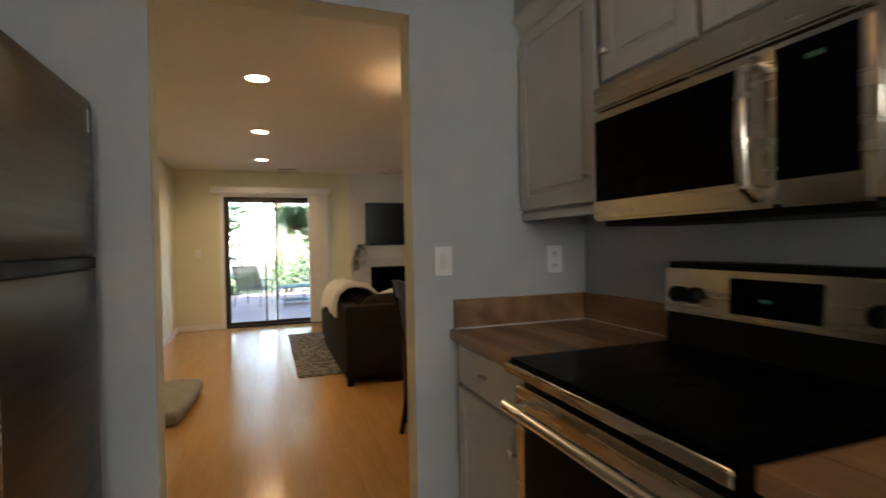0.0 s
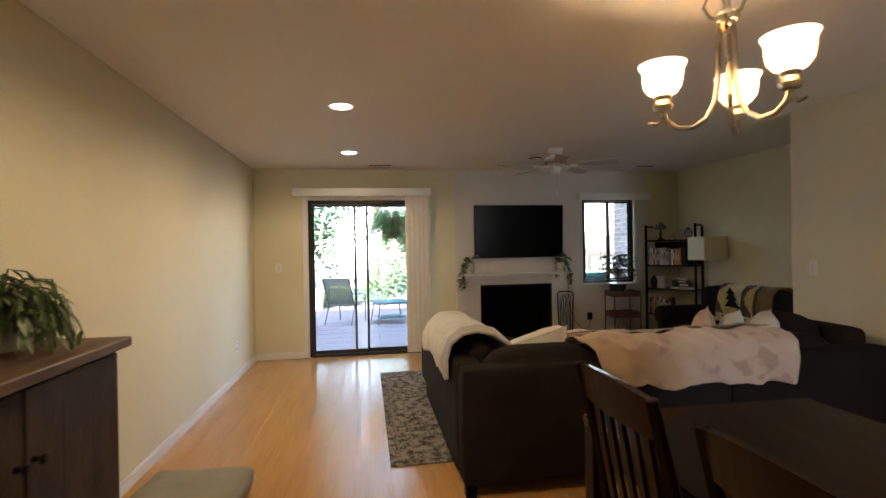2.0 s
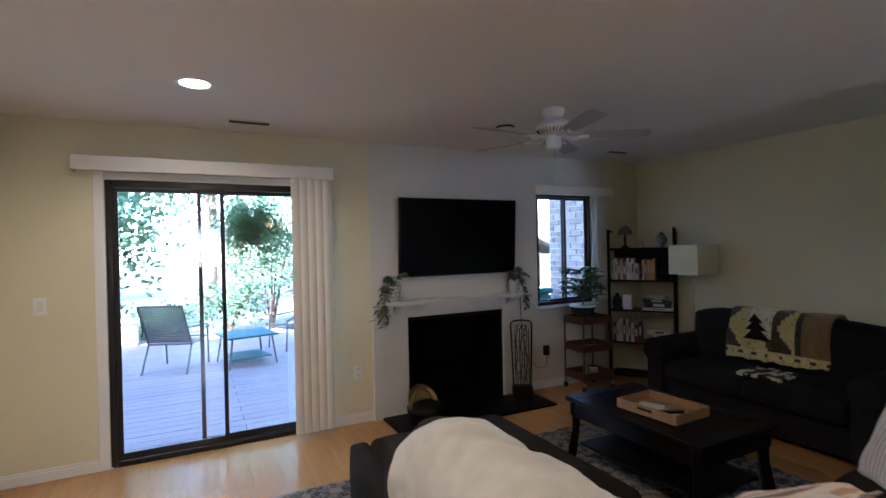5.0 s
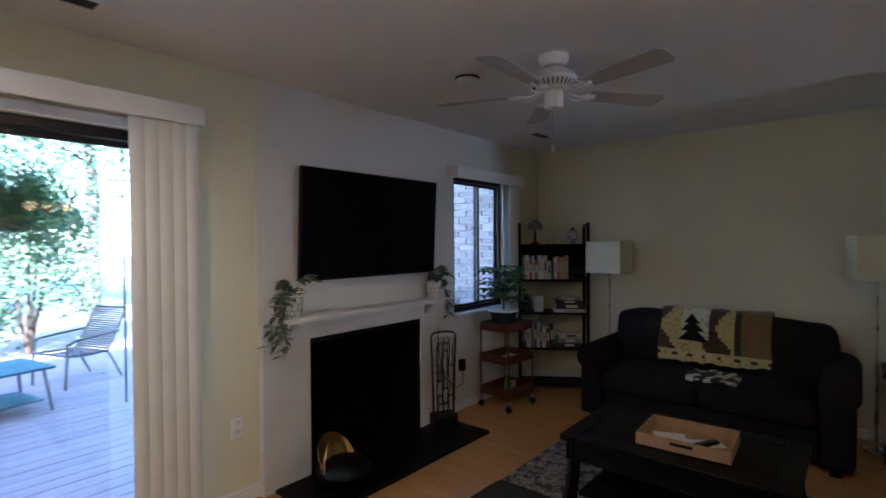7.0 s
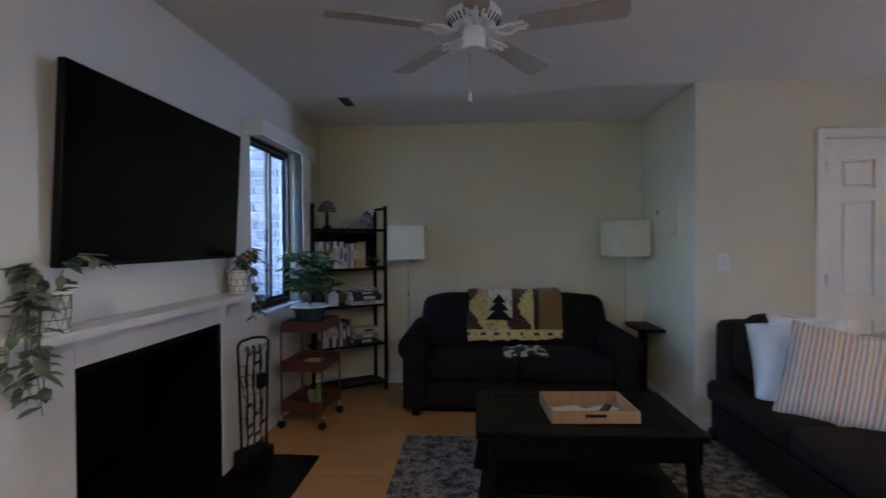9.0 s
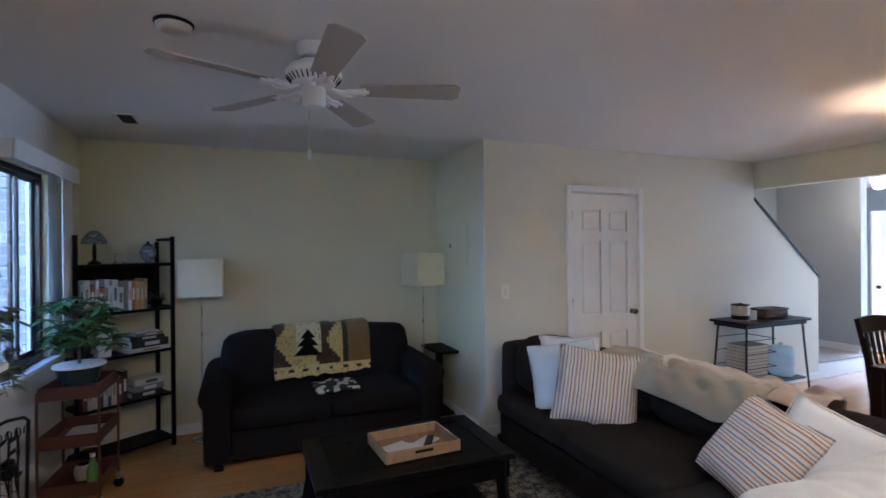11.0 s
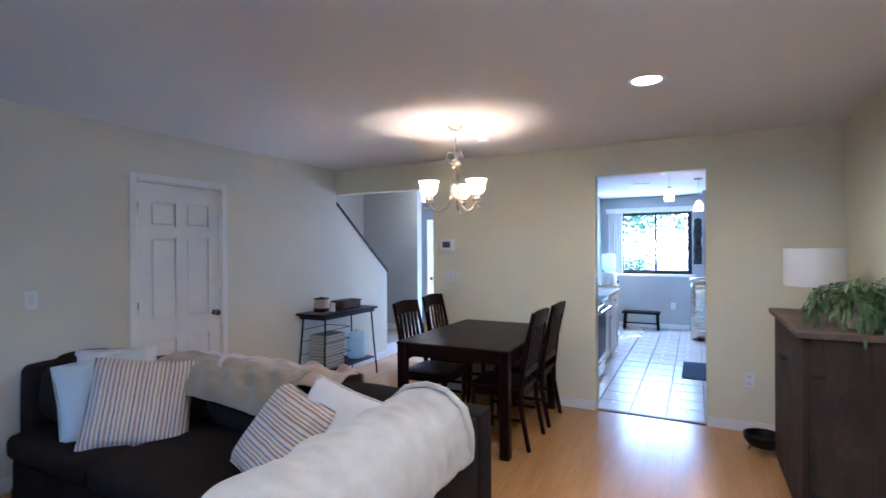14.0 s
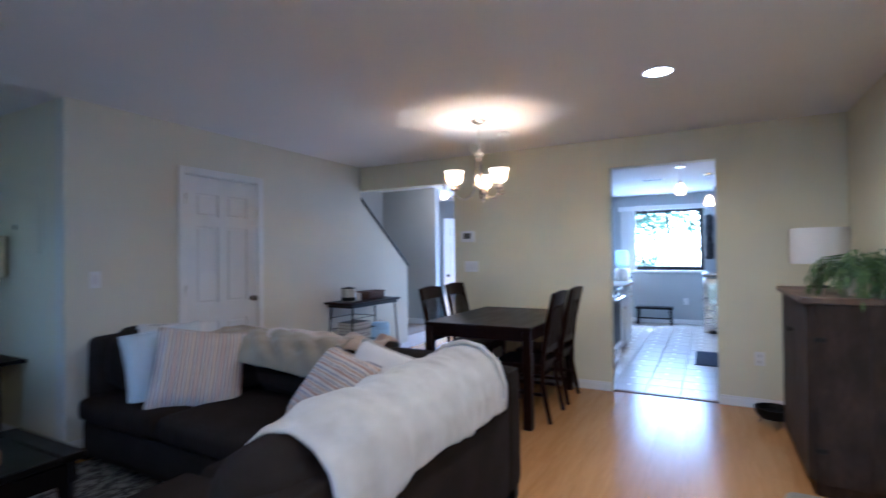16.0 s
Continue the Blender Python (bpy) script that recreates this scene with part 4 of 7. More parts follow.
drape("throw_blanket", [(1.89, 0.58), (1.89, 0.70), (1.92, 0.785), (1.99, 0.840), (2.08, 0.855), (2.19, 0.83), (2.275, 0.76), (2.30, 0.66), (2.31, 0.56)], "y", 2.70, 3.92, THROW, "thick cream plush blanket folded over the sofa's side back", "blanket", 0.016, 0.022, 0.03, seed=2, end=lambda s, q: 0.06 * max(0, s - 0.85) / 0.15)
drape("throw_blanket", [(2.352, 0.545), (2.35, 0.68), (2.385, 0.78), (2.46, 0.815), (2.57, 0.825), (2.67, 0.805), (2.715, 0.765)], "x", 2.63, 3.97, DYED, "rumpled tan and pale lilac dyed blanket thrown over the sofa's back", "blanket", 0.012, 0.030, 0.03, seed=5, folds=0.028, skew=(0.14, 0.14))
drape("bed_sheet", [(2.61, 0.840), (2.67, 0.832), (2.74, 0.805), (2.795, 0.75), (2.815, 0.69), (2.822, 0.65)], "x", 2.86, 4.04, TAN, "tan sheet hanging inside the sofa's back", "blanket", 0.008, 0.018, 0.04, seed=9, folds=0.02)

for k in range(3):
    pts = [(1.882 - 0.010 * k, 0.58 + 0.03 * k), (1.882 - 0.010 * k, 0.70), (1.91, 0.795 + 0.012 * k), (1.985, 0.852 + 0.013 * k), (2.08, 0.868 + 0.013 * k), (2.19, 0.842 + 0.012 * k), (2.28 + 0.008 * k, 0.77), (2.31 + 0.008 * k, 0.66)]
    fine = [((1 - u) * a[0] + u * b[0], (1 - u) * a[1] + u * b[1]) for a, b in zip(pts, pts[1:]) for u in (0, 0.5)]
    fine.append(pts[-1])
    solo("blanket_fold", tube([(x, 2.705 + 0.020 * k, z) for x, z in fine], 0.013, 8), THROW, "rolled hem of the cream plush blanket on the sofa's side back", "blanket", group="folded hems of the plush blanket")


def pillow(name, w, h, t, m, material, label, group="", seed=0):
    """A stuffed square with pinched corners."""
    bm = bmesh.new()
    n = 14
    front, back = {}, {}
    for i in range(n + 1):
        for j in range(n + 1):
            u, v = 2 * i / n - 1, 2 * j / n - 1
            k = 1 - 0.07 * (1 - u * u) * abs(v) ** 3
            k2 = 1 - 0.07 * (1 - v * v) * abs(u) ** 3
            d = t / 2 * ((1 - u ** 4) * (1 - v ** 4)) ** 0.5 * (1 + 0.18 * noise.noise(Vector((u * 2, v * 2, seed))))
            x, z = u * w / 2 * k2, v * h / 2 * k
            front[i, j] = bm.verts.new((x, -d, z))
            back[i, j] = front[i, j] if max(abs(u), abs(v)) > 0.999 else bm.verts.new((x, d, z))
    for i in range(n):
        for j in range(n):
            for g in (front, back):
                q = list(dict.fromkeys((g[i, j], g[i + 1, j], g[i + 1, j + 1], g[i, j + 1])))
                if len(q) > 2:
                    try:
                        bm.faces.new(q)
                    except ValueError:
                        pass
    p = thing(name, label, "pillow", group=group)
    part("cover", bm, material, p)
    bm = bmesh.new()
    ring = [(u * w / 2, 0, v * h / 2) for u, v in [(-1, -1), (-0.95, 0), (-1, 1), (0, 0.95), (1, 1), (0.95, 0), (1, -1), (0, -0.95), (-1, -1)]]
    tube(ring, 0.004, 6, bm)
    part("piping", bm, material, p)
    p.matrix_world = m
    return p


def stand(x, y, z, rz, lean=0, roll=0):
    return Matrix.Translation((x, y, z)) @ Matrix.Rotation(radians(rz), 4, "Z") @ Matrix.Rotation(radians(lean), 4, "X") @ Matrix.Rotation(radians(roll), 4, "Y")


pillow("throw_pillow", 0.52, 0.48, 0.16, stand(3.79, 2.99, 0.640, -122, -18, 9), STRIPES, "cream square pillow with thin multicoloured stripes", seed=1)
pillow("throw_pillow", 0.46, 0.46, 0.15, stand(4.05, 3.04, 0.66, -128, -20, -10), PALEBLUE, "pale blue square pillow leaning behind a striped one", seed=2)
pillow("throw_pillow", 0.44, 0.44, 0.18, stand(4.20, 2.90, 0.68, -130, -24, 0), WHITECLOTH, "plain white pillow in the sofa's corner", seed=3)
pillow("throw_pillow", 0.46, 0.44, 0.18, stand(2.72, 2.99, 0.63, 165, -40, 8), STRIPES2, "woven pillow with terracotta and blue stripes", seed=4)
pillow("throw_pillow", 0.46, 0.38, 0.18, stand(2.50, 2.86, 0.665, 195, -36, 18), WHITECLOTH, "rumpled white pillow against the sofa's back", seed=5)

# loveseat against the alcove wall
ls = thing("loveseat", "slate blue-grey fabric loveseat with rolled arms against the alcove wall", "sofa", 5.87, 4.475, 0, 0)
part("base", soft(-0.88, -0.05, -0.70, 0.70, 0.06, 0.28, 0.03, 0.005, 6), NAVY, ls)
part("back", soft(-0.24, -0.01, -0.72, 0.72, 0.28, 0.77, 0.06, 0.01, 8), NAVY, ls)
for s in (-1, 1):
    part("arm", soft(-0.92, -0.02, s * 0.79 - 0.09, s * 0.79 + 0.09, 0.06, 0.54, 0.03, 0.0, 6), NAVY, ls)
    part("arm_roll", lathe([(0.0, -0.01), (0.10, 0.0), (0.108, 0.02), (0.108, 0.90), (0.10, 0.915), (0, 0.92)], (-0.02, s * 0.80, 0.53), 18, m=Matrix.Rotation(radians(-90), 4, "Y")), NAVY, ls)
    part("seat_cushion", soft(-0.93, -0.22, min(s * 0.004, s * 0.695), max(s * 0.004, s * 0.695), 0.275, 0.44, 0.055, 0.02), NAVY, ls)
    part("back_cushion", soft(-0.42, -0.17, min(s * 0.01, s * 0.75), max(s * 0.01, s * 0.75), 0.43, 0.855, 0.045, 0.04, 10, wob=0.012), NAVY, ls)
for x in (-0.84, -0.1):
    for y in (-0.78, 0.78):
        part("leg", B((x - 0.03, x + 0.03, y - 0.03, y + 0.03, 0, 0.06), bevel=0.004), BLACKWOOD, ls)
quilt = drape("quilt", [(5.385, 0.515), (5.397, 0.56), (5.41, 0.72), (5.43, 0.85), (5.49, 0.905), (5.62, 0.90), (5.71, 0.85)], "y", 4.08, 4.86, QUILT, "folded brown and cream patchwork blanket with fir trees over the loveseat", "blanket", 0.02, 0.02, 0.03, seed=12)
bm = bmesh.new()
panel([(-0.11, -0.08), (0.11, -0.08), (0.035, 0.0), (0.085, 0.0), (0.025, 0.065), (0.06, 0.065), (0.0, 0.14), (-0.06, 0.065), (-0.025, 0.065), (-0.085, 0.0), (-0.035, 0.0)], 0, -0.004, 0.004, bm)
fir = part("fir_motif", bm, BLACKPLASTIC, quilt, "black fir tree applique", smooth=False)
fir.matrix_local = Matrix.Translation((5.375, 4.60, 0.76)) @ Matrix.Rotation(radians(-6), 4, "Y")
drape("quilt", [(5.05, 0.470), (5.20, 0.476), (5.34, 0.480)], "y", 4.24, 4.58, PATCH, "small folded cream and black patterned cloth lying on the loveseat seat", "blanket", 0.03, 0.01, 0.02, seed=14, n=16)


def flat_table(name, label, x0, x1, y0, y1, h, top, leg, material, apron=0.08, category="table"):
    t = thing(name, label, category, (x0 + x1) / 2, (y0 + y1) / 2)
    w, d = (x1 - x0) / 2, (y1 - y0) / 2
    part("tabletop", B((-w, w, -d, d, h - top, h), bevel=0.006, seg=2), material, t)
    i = 0.02
    part("apron", B((-w + i, w - i, -d + i, -d + i + 0.02, h - top - apron, h - top), (-w + i, w - i, d - i - 0.02, d - i, h - top - apron, h - top), (-w + i, -w + i + 0.02, -d + i + 0.02, d - i - 0.02, h - top - apron, h - top), (w - i - 0.02, w - i, -d + i + 0.02, d - i - 0.02, h - top - apron, h - top)), material, t)
    for sx in (-1, 1):
        for sy in (-1, 1):
            cx, cy = sx * (w - leg / 2 - 0.005), sy * (d - leg / 2 - 0.005)
            part("leg", B((cx - leg / 2, cx + leg / 2, cy - leg / 2, cy + leg / 2, 0, h - top), bevel=0.005), material, t)
    return t


flat_table("dining_table", "dark espresso wooden dining table with square legs", 2.17, 3.10, 0.08, 1.41, 0.775, 0.03, 0.07, DARKWOOD, category="table")


def dining_chair(x, y, rz):
    """Faces local +y; slatted back."""
    c = thing("dining_chair", "dark espresso dining chair with a slatted back", "chair", x, y, 0, rz, "chairs round the dining table")
    part("seat", soft(-0.225, 0.225, -0.21, 0.22, 0.425, 0.46, 0.012, 0.0, 6), DARKWOOD, c)
    part("seat_frame", B((-0.20, 0.20, -0.19, 0.20, 0.375, 0.424), bevel=0.003), DARKWOOD, c)
    for s in (-1, 1):
        part("leg", tube([(s * 0.195, 0.185, 0.0), (s * 0.195, 0.185, 0.42)], [0.016, 0.022], 4), DARKWOOD, c, smooth=False)
        part("back_post", tube([(s * 0.195, -0.26, 0.0), (s * 0.195, -0.20, 0.3), (s * 0.195, -0.20, 0.46), (s * 0.195, -0.235, 0.74), (s * 0.195, -0.30, 1.02)], [0.018, 0.022, 0.022, 0.019, 0.016], 6), DARKWOOD, c, smooth=False)
    top = bmesh.new()
    for k in range(8):
        u0, u1 = -0.195 + k * 0.04875, -0.195 + (k + 1) * 0.04875
        c0, c1 = 0.018 * (1 - (u0 / 0.2) ** 2), 0.018 * (1 - (u1 / 0.2) ** 2)
        v = [top.verts.new(p) for p in ((u0, -0.282 - c0, 0.915), (u1, -0.282 - c1, 0.915), (u1, -0.303 - c1, 1.015 + c1), (u0, -0.303 - c0, 1.015 + c0), (u0, -0.262 - c0, 0.915), (u1, -0.262 - c1, 0.915), (u1, -0.283 - c1, 1.015 + c1), (u0, -0.283 - c0, 1.015 + c0))]
        for q in ((0, 1, 2, 3), (7, 6, 5, 4), (0, 4, 5, 1), (3, 2, 6, 7)) + (((0, 3, 7, 4),) if k == 0 else ()) + (((1, 5, 6, 2),) if k == 7 else ()):
            top.faces.new([v[i] for i in q])
    bmesh.ops.remove_doubles(top, verts=top.verts, dist=1e-5)
    part("top_rail", top, DARKWOOD, c, smooth=False)
    part("bottom_rail", B((-0.18, 0.18, -0.225, -0.205, 0.53, 0.58), bevel=0.003), DARKWOOD, c)
    for k in range(5):
        x = -0.13 + k * 0.065
        part("slat", panel([(-0.222, 0.575), (-0.210, 0.575), (-0.245, 0.76), (-0.268, 0.92), (-0.282, 0.92), (-0.257, 0.76)], 0, x - 0.016, x + 0.016), DARKWOOD, c, smooth=False)
    part("stretcher", B((-0.185, -0.17, -0.20, 0.17, 0.20, 0.225), (0.17, 0.185, -0.20, 0.17, 0.20, 0.225), (-0.17, 0.17, -0.02, 0.0, 0.20, 0.225), bevel=0.002), DARKWOOD, c)
    return c


dining_chair(2.36, 0.98, -90)
dining_chair(2.36, 0.42, -90)
dining_chair(3.05, 0.86, 90)
dining_chair(3.12, 0.22, 90)

# coffee table with glass inlays
ct = thing("coffee_table", "black wooden coffee table with glass inlays and splayed legs", "table", 3.83, 4.28)
W_, D_ = 0.33, 0.52
part("top_frame", B((-W_, W_, -D_, -D_ + 0.10, 0.425, 0.46), (-W_, W_, D_ - 0.10, D_, 0.425, 0.46), (-W_, -W_ + 0.10, -D_ + 0.10, D_ - 0.10, 0.425, 0.46), (W_ - 0.10, W_, -D_ + 0.10, D_ - 0.10, 0.425, 0.46), (-W_ + 0.10, W_ - 0.10, -0.05, 0.05, 0.425, 0.46), bevel=0.005), BLACKWOOD, ct)
for y0, y1 in ((-D_ + 0.10, -0.05), (0.05, D_ - 0.10)):
    part("glass_inlay", B((-W_ + 0.10, W_ - 0.10, y0, y1, 0.448, 0.456)), BLACKGLASS, ct)
part("apron", B((-W_ + 0.02, W_ - 0.02, -D_ + 0.03, -D_ + 0.05, 0.33, 0.425), (-W_ + 0.02, W_ - 0.02, D_ - 0.05, D_ - 0.03, 0.33, 0.425), (-W_ + 0.02, -W_ + 0.04, -D_ + 0.05, D_ - 0.05, 0.33, 0.425), (W_ - 0.04, W_ - 0.02, -D_ + 0.05, D_ - 0.05, 0.33, 0.425)), BLACKWOOD, ct)
for sx in (-1, 1):
    for sy in (-1, 1):
        part("leg", tube([(sx * (W_ - 0.02), sy * (D_ - 0.03), 0.0), (sx * (W_ - 0.045), sy * (D_ - 0.06), 0.25), (sx * (W_ - 0.05), sy * (D_ - 0.065), 0.43)], [0.045, 0.034, 0.042], 4), BLACKWOOD, ct, smooth=False)
part("lower_shelf", B((-W_ + 0.06, W_ - 0.06, -D_ + 0.08, D_ - 0.08, 0.13, 0.15), bevel=0.003), BLACKWOOD, ct)

rug = solo("area_rug", soft(1.54, 4.60, 2.86, 5.27, 0.0, 0.012, 0.005, 0.0, 6), RUG, "worn grey and cream patterned area rug under the sofa", "rug")
bm = bmesh.new()
for x0, x1, y0, y1 in ((1.60, 1.615, 2.92, 5.21), (1.70, 1.71, 3.0, 5.13), (4.52, 4.535, 2.92, 5.21)):
    B((x0, x1, y0, y1, 0.0125, 0.0135), bm=bm)
for y0, y1 in ((2.92, 2.935), (5.195, 5.21), (3.0, 3.01), (5.12, 5.13)):
    B((1.615, 4.52, y0, y1, 0.0125, 0.0135), bm=bm)
tagged(solo("rug_border", bm, mat("rug_border_wool", (0.26, 0.23, 0.19), 0.97, vary=0.6, scale=40, bump=0.4), "pale border lines woven into the area rug", "rug", smooth=False), kind="stuff")

# tall cabinet in the corner
cab = thing("storage_cabinet", "rustic dark brown two-door wooden cabinet", "cabinet", 0.0, 0.0)
CX, CY0, CY1, CZ = 0.52, 0.64, 1.67, 1.08
part("body", B((0.03, CX - 0.02, CY0 + 0.02, CY1 - 0.02, 0.07, CZ - 0.035), bevel=0.004), RUSTIC, cab)
for k in range(2):
    x0 = 0.032 + k * 0.225
    part("side_board", B((x0, x0 + 0.2242, CY1 - 0.02, CY1 - 0.012, 0.07, CZ - 0.036), bevel=0.001), RUSTIC, cab)
part("top", B((0.01, CX + 0.035, CY0 - 0.02, CY1 + 0.02, CZ - 0.035, CZ), bevel=0.005), RUSTICTOP, cab)
for y0 in (CY0 + 0.03, CY1 - 0.08):
    part("foot_rail", B((0.03, CX - 0.03, y0, y0 + 0.05, 0, 0.07), bevel=0.004), RUSTIC, cab)
ym = (CY0 + CY1) / 2
for a, b, ky in ((CY0 + 0.025, ym - 0.003, ym - 0.035), (ym + 0.003, CY1 - 0.025, ym + 0.035)):
    d = part("door", B((CX - 0.02, CX, a, b, 0.085, CZ - 0.045), bevel=0.004), RUSTIC, cab)
    n_ = 3
    for k in range(n_):
        y0 = a + 0.004 + k * (b - a - 0.008) / n_
        part("board", B((CX, CX + 0.006, y0 + 0.0005, y0 + (b - a - 0.008) / n_ - 0.0005, 0.09, CZ - 0.05), bevel=0.0012), RUSTIC, d)
    part("knob", lathe([(0, 0), (0.010, 0.0), (0.008, 0.015), (0.016, 0.024), (0.012, 0.034), (0, 0.036)], (CX + 0.006, ky, 0.84), 14, m=Matrix.Rotation(radians(90), 4, "Y")), IRON, d)
for z in (0.25, 0.85):
    part("hinge", B((CX - 0.08, CX - 0.022, CY1 - 0.012, CY1 - 0.008, z - 0.012, z + 0.012), bevel=0.001), IRON, cab)

bed = thing("pet_bed", "flat grey plush pet bed with a striped side band", "pet bed", 0.42, 2.36, 0, -4)
part("cushion", soft(-0.28, 0.28, -0.44, 0.46, 0.0, 0.12, 0.045, 0.02, 12, wob=0.01), BEDCLOTH, bed)
part("side_band", soft(-0.27, 0.27, -0.447, -0.43, 0.012, 0.085, 0.01, 0.0, 5), striped("ticking_band", [(0, (0.35, 0.32, 0.27)), (0.5, (0.06, 0.05, 0.045)), (0.75, (0.35, 0.32, 0.27))], 0.018, 0), bed)
part("tag", B((-0.06, 0.0, -0.452, -0.448, 0.035, 0.055)), WHITECLOTH, bed)

# ---- kitchen ----
CF = 1.99


def base_cabinet(y0, y1, drawer=True):
    c = thing("base_cabinet", "off-white kitchen base cabinet with a drawer over a door", "cabinet", group="kitchen base cabinets")
    part("body", B((CF + 0.03, KX, y0, y1, 0.09, 0.87)), CABINET, c)
    part("kick", B((CF + 0.08, KX, y0, y1, 0, 0.09)), BLACKPLASTIC, c)
    d = part("drawer", B((CF + 0.010, CF + 0.03, y0 + 0.02, y1 - 0.02, 0.70, 0.855), bevel=0.005), CABINET, c)
    part("knob", lathe([(0, 0), (0.009, 0.0), (0.007, 0.015), (0.016, 0.022), (0.013, 0.03), (0, 0.032)], (CF + 0.01, (y0 + y1) / 2, 0.78), 14, m=Matrix.Rotation(radians(-90), 4, "Y")), NICKEL, d)
    d = part("door", B((CF + 0.014, CF + 0.03, y0 + 0.02, y1 - 0.02, 0.10, 0.685), bevel=0.003), CABINET, c)
    part("frame", B((CF + 0.006, CF + 0.014, y0 + 0.02, y0 + 0.08, 0.10, 0.685), (CF + 0.006, CF + 0.014, y1 - 0.08, y1 - 0.02, 0.10, 0.685), (CF + 0.006, CF + 0.014, y0 + 0.08, y1 - 0.08, 0.10, 0.16), (CF + 0.006, CF + 0.014, y0 + 0.08, y1 - 0.08, 0.625, 0.685), bevel=0.002), CABINET, d)
    part("knob", lathe([(0, 0), (0.009, 0.0), (0.007, 0.015), (0.016, 0.022), (0.013, 0.03), (0, 0.032)], (CF + 0.006, y0 + 0.06, 0.60), 14, m=Matrix.Rotation(radians(-90), 4, "Y")), NICKEL, d)


KW = -T - 0.007
base_cabinet(-0.69, KW)
base_cabinet(-2.05, -1.46)
base_cabinet(-2.75, -2.06)


def worktop(y0, y1, ends):
    w = thing("countertop", "warm brown butcher-block countertop with matching backsplash", "countertop", group="countertops")
    n_ = 5
    for k in range(n_):
        x0 = CF - 0.02 + k * (KX - CF + 0.02) / n_
        part("stave", B((x0 + 0.0005, x0 + (KX - CF + 0.02) / n_ - 0.0005, y0, y1, 0.872, 0.912), bevel=0.0015), BUTCHER, w)
    part("backsplash", B((KX - 0.02, KX - 0.001, y0, y1, 0.9125, 1.03), bevel=0.003), BUTCHER, w)
    if ends:
        part("end_splash", B((CF + 0.0, KX - 0.021, y1 - 0.02, y1 - 0.0005, 0.9125, 1.03), bevel=0.003), BUTCHER, w)
        part("sealant", tube([(CF, y1 - 0.022, 0.914), (KX - 0.022, y1 - 0.022, 0.914), (KX - 0.022, y0, 0.914)], 0.003, 6), WHITECLOTH, w)


worktop(-0.70, KW, True)
worktop(-2.76, -1.452, False)

SY0, SY1 = -1.445, -0.705
st = thing("kitchen_range", "stainless steel electric range with a black glass cooktop", "stove")
part("body", B((CF + 0.0, KX - 0.03, SY0, SY1, 0.03, 0.89)), BLACKPLASTIC, st)
part("cooktop", B((CF - 0.055, KX - 0.06, SY0 - 0.001, SY1 + 0.001, 0.892, 0.925), bevel=0.008, seg=2), BLACKGLASS, st)
part("cooktop_trim", B((CF - 0.062, CF - 0.056, SY0, SY1, 0.882, 0.912), bevel=0.002), STEEL, st)
part("oven_door", B((CF - 0.035, CF - 0.001, SY0 + 0.005, SY1 - 0.005, 0.20, 0.845), bevel=0.006, seg=2), STEEL, st)
part("oven_window", B((CF - 0.038, CF - 0.035, SY0 + 0.06, SY1 - 0.06, 0.27, 0.755), bevel=0.001), BLACKGLASS, st)
bm = rod((CF - 0.085, SY0 + 0.04, 0.80), (CF - 0.085, SY1 - 0.04, 0.80), 0.017, 14)
for y in (SY0 + 0.06, SY1 - 0.06):
    rod((CF - 0.085, y, 0.80), (CF - 0.03, y, 0.80), 0.010, 8, bm)
part("oven_handle", bm, STEEL, st)
part("storage_drawer", B((CF - 0.03, CF - 0.001, SY0 + 0.005, SY1 - 0.005, 0.05, 0.19), bevel=0.005), STEEL, st)
part("backguard", panel([(2.525, 0.926), (2.545, 1.185), (KX - 0.002, 1.185), (KX - 0.002, 0.926)], 1, SY0, SY1), BLACKPLASTIC, st, smooth=False)
bg = part("control_panel", panel([(2.5155, 1.025), (2.527, 1.165), (2.541, 1.165), (2.5295, 1.025)], 1, SY0 + 0.004, SY1 - 0.004), STEEL, st, smooth=False)
part("display", panel([(2.5145, 1.045), (2.522, 1.145), (2.527, 1.145), (2.5195, 1.045)], 1, -1.20, -0.95), BLACKGLASS, bg, smooth=False)
part("clock_digits", B(*[(2.5135, 2.5145, -1.075 + k * 0.009, -1.070 + k * 0.009, 1.085, 1.094) for k in range(4)]), TVLIGHT, bg)
for y in (-0.765, -0.83, -1.32, -1.385):
    part("knob", lathe([(0, 0), (0.026, 0.0), (0.024, 0.018), (0.019, 0.024), (0, 0.024)], (2.518, y, 1.085), 18, m=Matrix.Rotation(radians(-94), 4, "Y")), BLACKPLASTIC, bg)
for x, y, r in ((2.12, -0.90, 0.09), (2.12, -1.26, 0.11), (2.40, -0.90, 0.11), (2.40, -1.26, 0.08)):
    part("burner_ring", lathe([(r, 0.9254), (r + 0.001, 0.9257), (r + 0.002, 0.9254), (r, 0.9254)], (x, y, 0), 32), PATIOMETAL, st)

